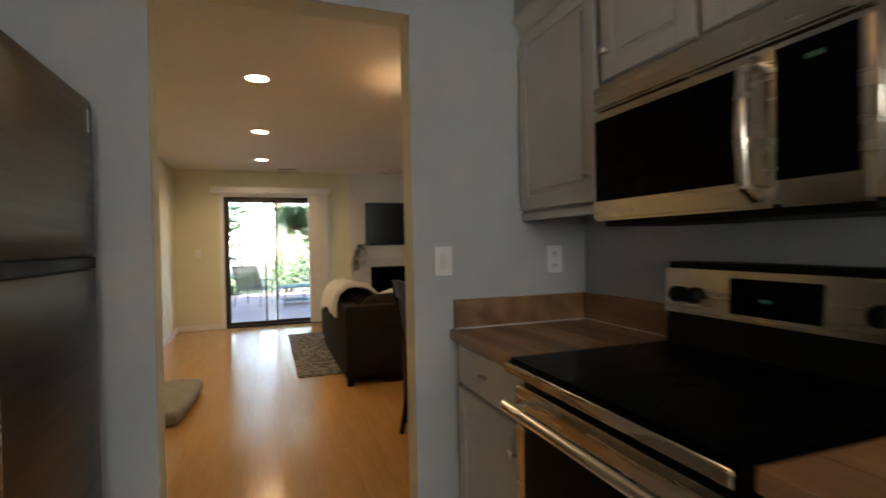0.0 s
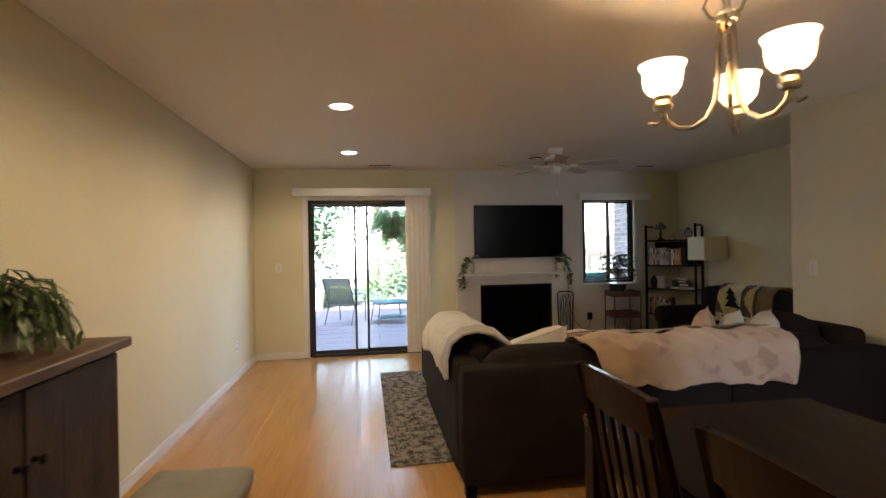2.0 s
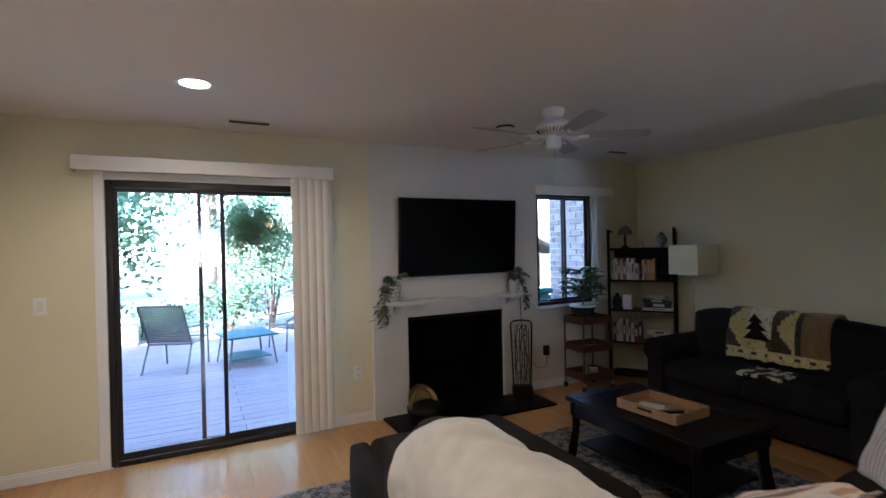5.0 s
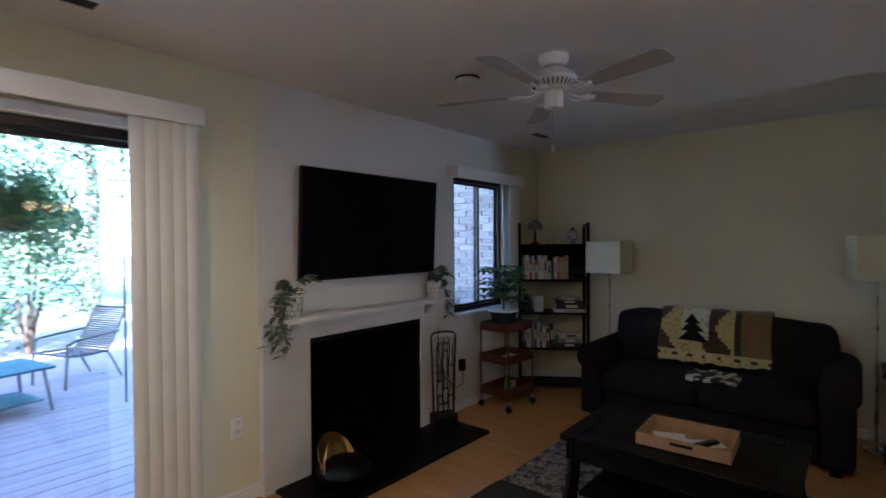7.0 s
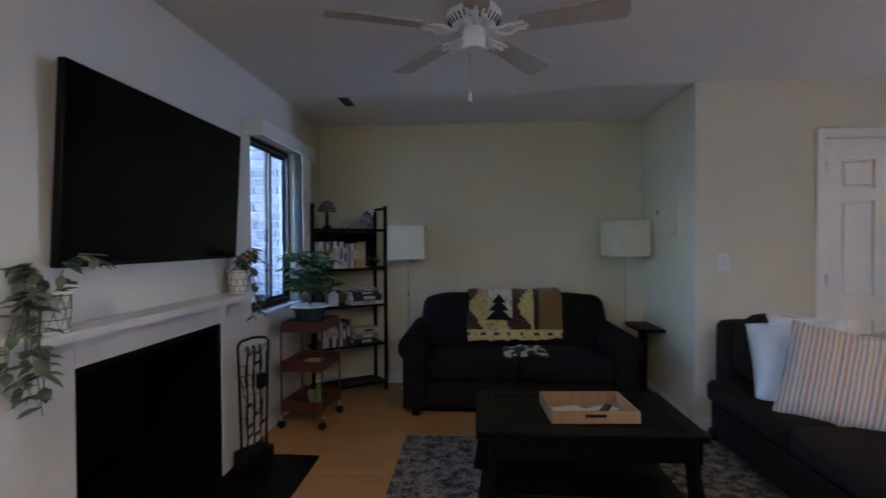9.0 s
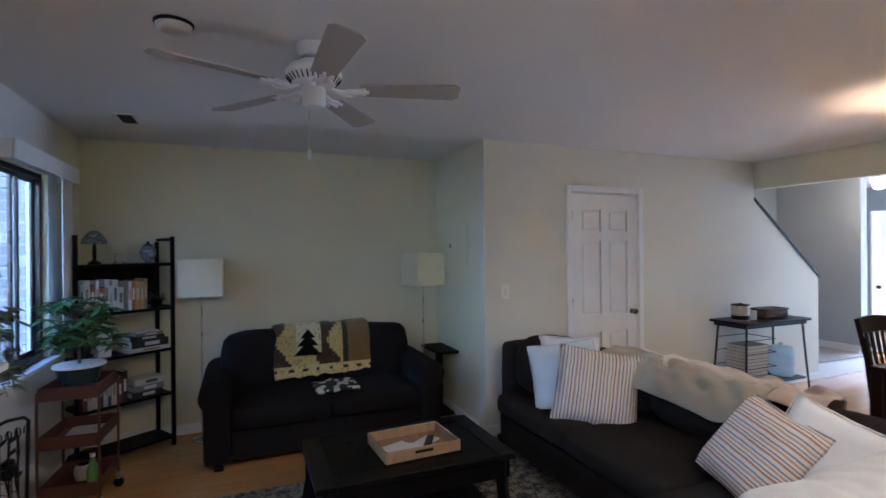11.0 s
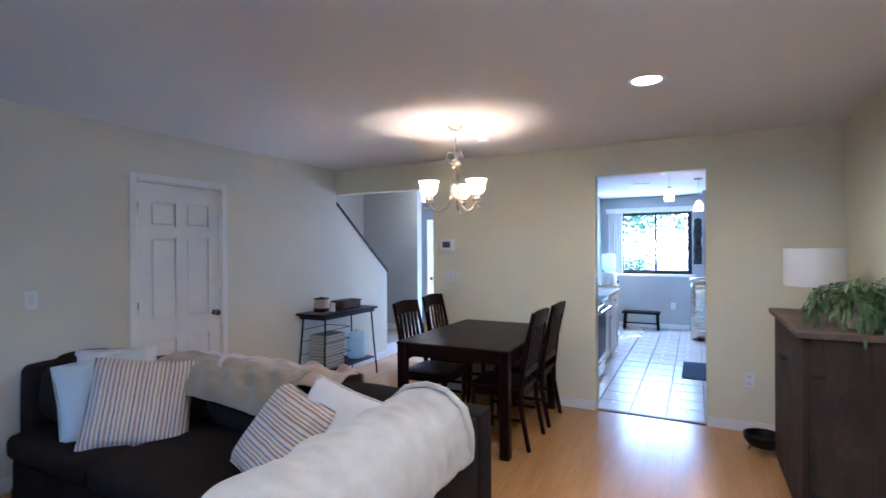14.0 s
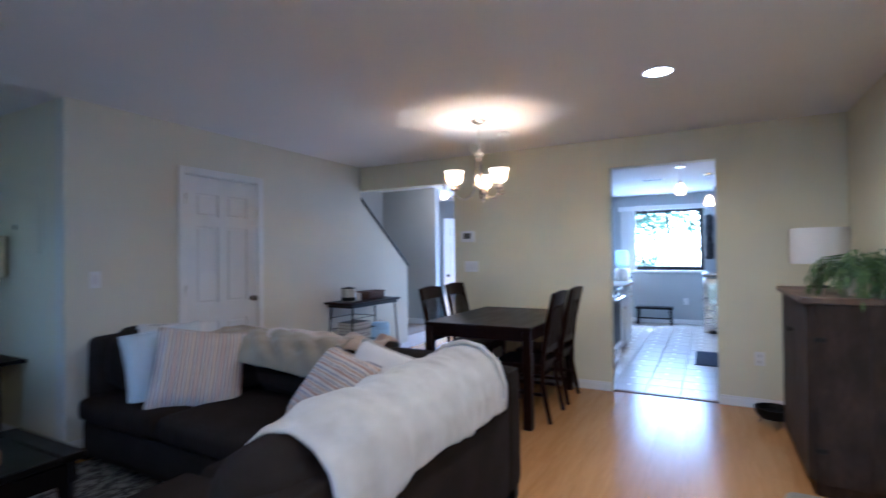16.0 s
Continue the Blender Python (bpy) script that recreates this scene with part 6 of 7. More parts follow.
part("brass_scoop", lathe([(0, 0), (0.10, 0.004), (0.16, 0.018), (0.192, 0.040), (0.188, 0.043), (0.157, 0.023), (0.10, 0.009), (0, 0.005)], (0.04, 0.07, 0.16), 36, m=Matrix.Rotation(radians(58), 4, "X")), BRASSY, bb)
part("black_lid", lathe([(0.178, 0.138), (0.172, 0.165), (0.14, 0.20), (0.08, 0.225), (0, 0.232), (0, 0.226), (0.08, 0.219), (0.135, 0.195), (0.166, 0.163), (0.170, 0.138)], (0, -0.055, -0.015), 32), BLACKPLASTIC, bb)
part("handle", tube([(-0.155, 0.02, 0.14), (-0.13, 0.03, 0.24), (-0.06, 0.05, 0.31), (0, 0.055, 0.335), (0.06, 0.05, 0.31), (0.13, 0.03, 0.24), (0.155, 0.02, 0.14)], 0.006, 8), BRASSY, bb)

ft = thing("fireplace_toolset", "black wrought iron fireplace tool stand with leafy scrollwork", "fireplace tools", 4.08, 6.10, 0.024, -28)
part("base", B((-0.10, 0.10, -0.06, 0.06, 0, 0.10), bevel=0.01), IRON, ft)
part("frame", tube([(-0.085, 0, 0.10), (-0.10, 0, 0.60), (-0.105, 0, 0.715), (-0.08, 0, 0.738), (0, 0, 0.748), (0.08, 0, 0.738), (0.105, 0, 0.715), (0.10, 0, 0.60), (0.085, 0, 0.10)], 0.008, 8), IRON, ft)
rnd = random.Random(5)
for k in range(3):
    x = -0.048 + k * 0.048
    pts = [(x + 0.008 * math.sin(i * 1.5 + k), 0.004 * math.cos(i), 0.10 + i * 0.06) for i in range(11)]
    br = part("scroll", tube(pts, 0.0045, 6), IRON, ft)
    bm = bmesh.new()
    for i in range(1, 10):
        leaf(bm, pts[i], (rnd.choice((-1, 1)), 0.1, 0.8), 0.055, 0.026, 0.1)
    part("leaves", bm, IRON, br)
for k in range(4):
    x = -0.066 + k * 0.044
    t = part("fire_tool", rod((x, -0.03, 0.10), (x, -0.03, 0.66), 0.0045, 6), IRON, ft)
    part("hook", tube([(x - 0.014, -0.03, 0.675), (x - 0.012, -0.03, 0.70), (x, -0.03, 0.71), (x + 0.012, -0.03, 0.70), (x + 0.014, -0.03, 0.675), (x, -0.03, 0.66)], 0.003, 5), IRON, t)

cart = thing("utility_cart", "rust red three-tier metal rolling cart", "cart", 4.87, 6.02, 0, -4)
for z in (0.125, 0.41, 0.69):
    tr = bmesh.new()
    B((-0.19, 0.19, -0.145, -0.14, z, z + 0.075), (-0.19, 0.19, 0.14, 0.145, z, z + 0.075), (-0.19, -0.185, -0.14, 0.14, z, z + 0.075), (0.185, 0.19, -0.14, 0.14, z, z + 0.075), (-0.185, 0.185, -0.14, 0.14, z, z + 0.005), bm=tr)
    part("tray", tr, CARTRED, cart, smooth=False)
for sx in (-1, 1):
    for sy in (-1, 1):
        ps = part("post", B((sx * 0.18 - 0.008, sx * 0.18 + 0.008, sy * 0.152 - 0.006, sy * 0.152 + 0.006, 0.10, 0.74), bevel=0.002), CARTRED, cart)
        cs = part("caster_fork", B((sx * 0.18 - 0.014, sx * 0.18 + 0.014, sy * 0.152 - 0.012, sy * 0.152 + 0.012, 0.055, 0.10), bevel=0.004), NICKEL, cart)
        part("wheel", lathe([(0, -0.010), (0.022, -0.010), (0.030, -0.006), (0.030, 0.006), (0.022, 0.010), (0, 0.010)], (sx * 0.18, sy * 0.152, 0.031), 18, m=Matrix.Rotation(radians(90), 4, "Y")), BLACKPLASTIC, cs)
for bx in ((4.75, 5.03, 5.93, 6.10, 0.416, 0.428), (4.76, 5.01, 5.92, 6.08, 0.429, 0.437)):
    solo("magazine", B(bx, bevel=0.002), PAPER, "pale magazine lying on the cart's middle tray", "magazine", group="magazines on the cart")
bt = thing("bottle", "green plastic bottle leaning on the cart's lowest tray", "bottle", 4.75, 5.93, 0.131)
part("body", lathe([(0, 0), (0.03, 0), (0.032, 0.12), (0.014, 0.16), (0.012, 0.19), (0, 0.19)], (0, 0, 0), 16), mat("green_plastic", (0.10, 0.22, 0.06), 0.4), bt)
part("cap", lathe([(0, 0.191), (0.014, 0.191), (0.014, 0.21), (0, 0.21)], (0, 0, 0), 14), WHITECLOTH, bt)
rnd = random.Random(21)
jar = thing("jar", "small clay jar on the cart's lowest tray", "jar", 4.93, 6.02, 0.131)
part("body", lathe([(0, 0), (0.04, 0), (0.052, 0.04), (0.045, 0.08), (0.03, 0.09), (0, 0.088)], (0, 0, 0), 18), CLAY, jar)
part("lid", lathe([(0, 0.091), (0.034, 0.091), (0.02, 0.102), (0, 0.104)], (0, 0, 0), 18), BLACKWOOD, jar)
pl = thing("power_adapter", "black power adapter plugged in behind the cart with its cord", "power adapter", 4.50, FARY, 0.40)
part("body", B((-0.030, 0.030, -0.05, -0.002, -0.05, 0.05), bevel=0.008), BLACKPLASTIC, pl)
part("cord", tube([(0.0, -0.04, -0.05), (-0.03, -0.05, -0.16), (-0.12, -0.04, -0.17), (-0.24, -0.03, -0.05), (-0.30, -0.02, 0.15), (-0.31, -0.015, 0.44), (-0.31, -0.012, 0.58)], 0.003, 6), IRON, pl)

# corner ladder bookshelf
bs = thing("bookshelf", "black open-backed corner bookshelf with books and ornaments", "bookshelf", 5.50, 5.88, 0, -56)
BW, BD = 0.33, 0.24
for x in (-BW, BW):
    for y, zt in ((0.0, 1.66), (BD, 1.62)):
        part("post", B((x - 0.014, x + 0.014, y - 0.012, y + 0.012, 0, zt), bevel=0.002), BLACKWOOD, bs)
    for z in (1.44, 1.635, 1.10, 0.06):
        part("side_rail", B((x - 0.011, x + 0.011, 0.013, BD - 0.013, z - 0.01, z + 0.012)), BLACKWOOD, bs)
SHELVES = (0.07, 0.42, 0.77, 1.095, 1.44)
for z in SHELVES:
    part("shelf", B((-BW + 0.015, BW - 0.015, -0.01, BD + 0.01, z - 0.012, z + 0.010), bevel=0.002), BLACKWOOD, bs)
part("back_panel", B((-BW + 0.016, BW - 0.016, BD - 0.004, BD + 0.002, 1.11, 1.425)), BLACKWOOD, bs)
BSM = Matrix.Translation((5.50, 5.88, 0)) @ Matrix.Rotation(radians(-56), 4, "Z")
BOOKS = [mat("book_cover_" + n, c, 0.6, vary=0.15, scale=20) for n, c in (("cream", (0.50, 0.44, 0.34)), ("rust", (0.32, 0.12, 0.05)), ("white", (0.62, 0.60, 0.58)), ("blue", (0.05, 0.07, 0.14)), ("black", (0.02, 0.02, 0.02)), ("ochre", (0.38, 0.25, 0.10)), ("maroon", (0.12, 0.03, 0.03)), ("grey", (0.2, 0.2, 0.2)))]
BNAMES = ("cream", "rust", "white", "dark blue", "black", "ochre", "maroon", "grey")


def book(m, w, h, d, k, how="standing upright on the black bookshelf"):
    """Spine toward local -y."""
    b = thing("book", BNAMES[k] + " book " + how, "book", group="books")
    part("cover", B((0, 0.003, 0, d, 0, h), (w - 0.003, w, 0, d, 0, h), (0.003, w - 0.003, 0, 0.003, 0, h)), BOOKS[k], b, smooth=False)
    part("page_block", B((0.003, w - 0.003, 0.003, d - 0.004, 0.003, h - 0.003)), PAPER, b, smooth=False)
    part("title_bar", B((w * 0.25, w * 0.75, -0.0006, 0, h * 0.35, h * 0.75)), BOOKS[(k + 3) % 8] if k in (0, 2, 5) else BOOKS[2], b, smooth=False)
    b.matrix_world = m


def row(z, x0, x1, y, hmin, hmax, ks, skip=()):
    x = x0
    while x < x1 - 0.02:
        w, h = rnd.uniform(0.018, 0.042), rnd.uniform(hmin, hmax)
        k = ks[rnd.randrange(len(ks))]
        if not any(a < x < b for a, b in skip):
            book(BSM @ Matrix.Translation((x, y + rnd.uniform(0, 0.012), z)), w, h, 0.15, k)
        x += w + 0.0015


row(1.1055, -0.30, 0.15, 0.0, 0.17, 0.235, (0, 1, 2, 2, 5, 0), ((-0.06, -0.015),))
row(0.4305, -0.29, -0.01, 0.0, 0.18, 0.25, (2, 3, 3, 6, 7, 4))
flat = Matrix.Rotation(radians(90), 4, "Y")
for i, (w, h, d, k, dx) in enumerate(((0.03, 0.30, 0.20, 2, 0.0), (0.055, 0.27, 0.19, 4, 0.02), (0.03, 0.25, 0.18, 4, 0.01), (0.022, 0.20, 0.15, 7, 0.05), (0.012, 0.16, 0.13, 2, 0.06))):
    z = 0.7805 + sum((0.03, 0.055, 0.03, 0.022, 0.012)[:i]) + 0.001 * i + (0.03, 0.055, 0.03, 0.022, 0.012)[i]
    book(BSM @ Matrix.Translation((0.005 + dx, 0.0, z)) @ flat, w, h, d, k, "lying in the stack on the bookshelf")
for i in range(3):
    book(BSM @ Matrix.Translation((0.03 + 0.01 * i, 0.01, 0.4315 + 0.046 * (i + 1))) @ flat, 0.045, 0.22, 0.17, (4, 7, 0)[i], "lying on the lower bookshelf")
cd = solo("candle", B((-0.19, -0.10, 0.02, 0.10, 0.7805, 0.94), bevel=0.006), WHITECLOTH, "white square box standing on the bookshelf", "box")
cd.matrix_world = BSM
pot_m = thing("vase", "dark blue vase behind the plant on the bookshelf", "vase")
part("body", lathe([(0, 0.7805), (0.03, 0.7805), (0.05, 0.84), (0.045, 0.90), (0.02, 0.93), (0.025, 0.95), (0.018, 0.95), (0, 0.93)], (-0.26, 0.08, 0), 20), BLUEPOT, pot_m)
pot_m.matrix_world = BSM
tf = thing("stained_glass_lamp", "small bronze table lamp with a domed mosaic shade", "table lamp")
part("base", lathe([(0, 1.4505), (0.045, 1.4505), (0.04, 1.465), (0.012, 1.485), (0.014, 1.55), (0.008, 1.60), (0, 1.60)], (-0.17, 0.11, 0), 18), IRON, tf)
part("shade", lathe([(0.0, 1.70), (0.02, 1.695), (0.05, 1.67), (0.075, 1.63), (0.08, 1.60), (0.076, 1.60), (0.07, 1.628), (0.046, 1.664), (0, 1.692)], (-0.17, 0.11, 0), 22), mat("mosaic_glass", (0.30, 0.32, 0.30), 0.2, vary=0.9, scale=60), tf)
tf.matrix_world = BSM
og = thing("ornament", "glass ginger jar with a lid on top of the bookshelf", "jar")
part("body", lathe([(0, 1.4505), (0.025, 1.4505), (0.02, 1.465), (0.05, 1.50), (0.058, 1.54), (0.045, 1.575), (0.03, 1.585), (0, 1.585)], (0.20, 0.11, 0), 22), mat("patterned_porcelain", (0.35, 0.36, 0.38), 0.15, vary=0.7, scale=40), og)
part("lid", lathe([(0, 1.625), (0.008, 1.62), (0.012, 1.605), (0.035, 1.595), (0.036, 1.586), (0, 1.586)], (0.20, 0.11, 0), 18), BLUEPOT, og)
og.matrix_world = BSM
sm = thing("ornament", "little framed picture on an easel on the bookshelf", "ornament")
part("easel", tube([(-0.05, 0.10, 1.4505), (-0.01, 0.10, 1.50), (0.03, 0.10, 1.4505)], 0.004, 5), IRON, sm)
part("picture", B((-0.045, 0.025, 0.088, 0.096, 1.475, 1.53), bevel=0.002), CLAY, sm)
sm.matrix_world = BSM
sv = thing("houseplant", "small dark trailing plant on the bookshelf", "plant")
part("pot", lathe([(0, 1.1055), (0.035, 1.1055), (0.045, 1.17), (0.04, 1.17), (0, 1.16)], (0.24, 0.07, 0), 18), BLACKPLASTIC, sv)
bm = bmesh.new()
for k in range(36):
    a = rnd.uniform(0, 6.28)
    leaf(bm, (0.24 + 0.03 * math.cos(a), 0.07 + 0.03 * math.sin(a), 1.16 + rnd.uniform(0, 0.05)), (math.cos(a), math.sin(a), rnd.uniform(-0.5, 0.9)), 0.05, 0.02)
part("foliage", bm, LEAF, sv, kind="stuff")
sv.matrix_world = BSM

# end table
et = thing("end_table", "small dark wooden end table beside the loveseat", "table", 5.58, 3.385)
part("tabletop", B((-0.24, 0.20, -0.125, 0.085, 0.585, 0.61), bevel=0.004), BLACKWOOD, et)
part("post", B((-0.03, 0.03, -0.05, 0.01, 0.03, 0.585), bevel=0.004), BLACKWOOD, et)
part("foot", B((-0.16, 0.16, -0.11, 0.07, 0.0, 0.03), bevel=0.004), BLACKWOOD, et)

# tray on the coffee table
ty = thing("serving_tray", "pale wooden box tray holding cards on the coffee table", "tray", 3.79, 4.24, 0.461, 3)
part("bottom", B((-0.15, 0.15, -0.20, 0.20, 0, 0.008)), TRAYWOOD, ty)
for x0, x1, y0, y1 in ((-0.16, -0.15, -0.21, 0.21), (0.15, 0.16, -0.21, 0.21), (-0.15, 0.15, -0.21, -0.20), (-0.15, 0.15, 0.20, 0.21)):
    part("side", B((x0, x1, y0, y1, 0, 0.06), bevel=0.002), TRAYWOOD, ty)
part("handle_slot", B((-0.1615, -0.1600, -0.05, 0.05, 0.03, 0.045)), BLACKPLASTIC, ty)
TM = ty.matrix_basis.copy()
for k, (x, y, a, w, h) in enumerate(((0.02, 0.08, 20, 0.10, 0.15), (-0.03, -0.02, -14, 0.12, 0.16), (0.03, -0.10, 35, 0.09, 0.13))):
    c = solo("greeting_card", B((-w / 2, w / 2, -h / 2, h / 2, 0, 0.002)), PAPER, "white printed card lying in the wooden tray", "paper", group="cards in the tray", smooth=False)
    c.matrix_world = Matrix.Translation((3.78 + x, 4.25 + y, 0.4692 + 0.0022 * k)) @ Matrix.Rotation(radians(a), 4, "Z")
rc = thing("remote_control", "slim black remote control in the wooden tray", "remote control", 3.76, 4.16, 0.476, 62)
part("body", soft(-0.02, 0.02, -0.09, 0.09, 0.0, 0.018, 0.008, 0.0, 5), BLACKPLASTIC, rc)
part("buttons", B(*[(-0.012 + 0.010 * i, -0.005 + 0.010 * i, -0.06 + 0.018 * j, -0.050 + 0.018 * j, 0.0175, 0.0195) for i in range(3) for j in range(6)]), PATIOMETAL, rc)

# console with water jug
cn = thing("console_table", "dark wood console table with thin iron legs under the stair wall", "table", 4.62, 0.23)
part("tabletop", B((-0.20, 0.20, -0.48, 0.48, 0.785, 0.81), bevel=0.004), DARKWOOD, cn)
part("apron", B((-0.17, 0.17, -0.45, -0.435, 0.75, 0.785), (-0.17, 0.17, 0.435, 0.45, 0.75, 0.785), (-0.17, -0.155, -0.435, 0.435, 0.75, 0.785), (0.155, 0.17, -0.435, 0.435, 0.75, 0.785)), IRON, cn)
part("lower_shelf", B((-0.16, 0.16, -0.45, 0.45, 0.19, 0.21), bevel=0.003), DARKWOOD, cn)
for sx in (-1, 1):
    for sy in (-1, 1):
        part("leg", tube([(sx * 0.185, sy * 0.475, 0), (sx * 0.165, sy * 0.44, 0.40), (sx * 0.15, sy * 0.41, 0.785)], 0.010, 6), IRON, cn)
for z in (0.36, 0.50, 0.63):
    part("basket_rail", tube([(-0.155, 0.42, z), (-0.155, 0.0, z), (0.155, 0.0, z), (0.155, 0.42, z)], 0.004, 5), IRON, cn)
for i in range(11):
    k = rnd.choice((0, 2, 2, 7, 2, 4))
    w = 0.032
    book(Matrix.Translation((4.50 + rnd.uniform(-0.01, 0.01), 0.30, 0.212 + (w + 0.001) * (i + 1))) @ flat, w, 0.22, 0.30, k, "lying in the stack under the console table")
jg = thing("water_jug", "large clear blue plastic water jug on the console's lower shelf", "water jug", 4.60, -0.06, 0.358)
JM = Matrix.Diagonal((0.74, 0.74, 1.05, 1))
body = part("body", lathe([(0, -0.14), (0.13, -0.14), (0.155, -0.12), (0.155, -0.06), (0.148, -0.05), (0.148, -0.03), (0.155, -0.02), (0.155, 0.05), (0.148, 0.06), (0.155, 0.075), (0.155, 0.11), (0.13, 0.14), (0, 0.15)], (0, 0, -0.0), 28, m=JM), WATER, jg)
part("cap", lathe([(0, 0.151), (0.03, 0.151), (0.03, 0.175), (0, 0.175)], (0, 0, 0.0), 16, m=JM), TRIM, jg)
bk = thing("storage_basket", "low brown wicker basket on the console table", "basket", 4.62, 0.10, 0.811)
part("woven_side", soft(-0.09, 0.09, -0.17, 0.17, 0.0, 0.085, 0.02, 0.002, 7), WICKER, bk)
part("rim", tube([(-0.092, -0.165, 0.09), (0.092, -0.165, 0.09), (0.092, 0.165, 0.09), (-0.092, 0.165, 0.09), (-0.092, -0.165, 0.09)], 0.008, 6), WICKER, bk)
cr = thing("crock", "cream and black striped crock with a lid on the console table", "jar", 4.60, 0.55, 0.811)
part("body", lathe([(0, 0), (0.075, 0), (0.08, 0.05), (0.08, 0.13), (0.07, 0.15), (0, 0.15)], (0, 0, 0), 24), CLAY, cr)
part("black_band", lathe([(0.0775, 0.012), (0.0815, 0.012), (0.0820, 0.055), (0.078, 0.055)], (0, 0, 0), 24), BLACKPLASTIC, cr)
part("lid", lathe([(0, 0.175), (0.01, 0.172), (0.03, 0.163), (0.085, 0.158), (0.085, 0.151), (0, 0.151)], (0, 0, 0), 24), BLACKWOOD, cr)
cu = thing("candle", "small white candle jar on the console table", "candle", 4.58, 0.40, 0.811)
part("body", lathe([(0, 0), (0.035, 0), (0.036, 0.085), (0.03, 0.09), (0, 0.088)], (0, 0, 0), 18), WHITECLOTH, cu)

rb = thing("robot_vacuum", "round black raised pet bowl by the cabinet", "pet bowl", 0.56, 0.40, 0.0)
part("bowl", lathe([(0, 0.045), (0.10, 0.048), (0.13, 0.085), (0.135, 0.125), (0.125, 0.125), (0.11, 0.085), (0, 0.07)], (0, 0, 0), 28), BLACKPLASTIC, rb)
for k in range(3):
    a = k * 2.094
    part("leg", tube([(0.07 * math.cos(a), 0.07 * math.sin(a), 0.048), (0.105 * math.cos(a), 0.105 * math.sin(a), 0.0)], [0.010, 0.007], 6), TRAYWOOD, rb)
rb.name = "pet_bowl"

# ---- kitchen, far end ----
bn = thing("footstool_bench", "low dark wooden bench under the kitchen window", "bench", 1.89, -4.98)
part("seat", B((-0.32, 0.32, -0.13, 0.13, 0.29, 0.33), bevel=0.006), BLACKWOOD, bn)
for sx in (-1, 1):
    for sy in (-1, 1):
        part("leg", tube([(sx * 0.29, sy * 0.10, 0), (sx * 0.27, sy * 0.09, 0.29)], [0.018, 0.022], 4), BLACKWOOD, bn, smooth=False)
part("stretcher", B((-0.26, 0.26, -0.012, 0.012, 0.10, 0.125)), BLACKWOOD, bn)
wd = thing("water_dispenser", "white water crock with a clear bottle on a pale stand", "water dispenser", 2.40, -4.60)
for sx in (-1, 1):
    for sy in (-1, 1):
        part("leg", B((sx * 0.13 - 0.018, sx * 0.13 + 0.018, sy * 0.13 - 0.018, sy * 0.13 + 0.018, 0, 0.80), bevel=0.003), PINE, wd)
part("stand_top", B((-0.15, 0.15, -0.15, 0.15, 0.80, 0.825), bevel=0.003), PINE, wd)
part("crock", lathe([(0, 0.826), (0.12, 0.826), (0.14, 0.85), (0.14, 1.02), (0.12, 1.05), (0, 1.05)], (0, 0, 0), 24), WHITEPOT, wd)
part("bottle", lathe([(0, 1.051), (0.05, 1.055), (0.115, 1.12), (0.12, 1.34), (0.10, 1.38), (0, 1.39)], (0, 0, 0), 24), WATER, wd)
part("tap", B((-0.175, -0.138, -0.012, 0.012, 0.875, 0.90), bevel=0.004), BLACKPLASTIC, wd)
tc2 = thing("trash_can", "tall brushed steel trash can at the end of the kitchen", "trash can", 0.93, -4.36)
part("body", soft(-0.17, 0.15, -0.13, 0.20, 0.0, 0.92, 0.06, 0.0, 8), STEEL, tc2)
part("lid", soft(-0.175, 0.155, -0.135, 0.205, 0.922, 1.0, 0.035, 0.01, 7), STEEL, tc2)
part("pedal", B((-0.05, 0.05, 0.20, 0.235, 0.01, 0.03), bevel=0.004), BLACKPLASTIC, tc2)
hg = thing("hanging_apron", "dark patterned apron hanging on the kitchen wall", "apron", 0.965, -4.47, 1.62)
part("cloth", soft(-0.05, 0.06, -0.025, 0.02, -0.40, 0.33, 0.02, 0.01, 8, wob=0.03), mat("dark_patterned_cotton", (0.10, 0.10, 0.11), 0.9, vary=0.8, scale=25, bump=0.3), hg)
part("hook", tube([(0, -0.022, 0.33), (0, 0.0, 0.35), (0, 0.012, 0.38)], 0.004, 6), IRON, hg)
fm = solo("floor_mat", soft(0.50, 1.15, -2.45, -1.55, 0.003, 0.014, 0.005, 0.0, 6), MATBLUE, "dark blue ribbed mat on the kitchen tiles", "mat")
vent(1.72, -3.1, 0.30, 0.12, "white slatted ceiling vent in the kitchen")

# ---- outdoors ----
ground = structure("ground", B((-60, 66, -70, KY - 0.12, -0.22, -0.20), (-60, -0.121, KY - 0.12, 80, -0.22, -0.20), (AX + T + 0.01, 66, FARY, 80, -0.22, -0.20), (-0.121, AX + T + 0.01, 9.0, 80, -0.22, -0.20), (7.3, 66, KY - 0.12, FARY, -0.22, -0.20)), GRASS)
deck = structure("deck_frame", B((-2.0, 5.3, FARY + T + 0.005, 12.3, -0.19, -0.062)), PATIOMETAL)
brick_wall = structure("brick_wall", B((5.475, 5.88, FARY + T + 0.005, 7.35, -0.2, 3.4)), MORTAR)


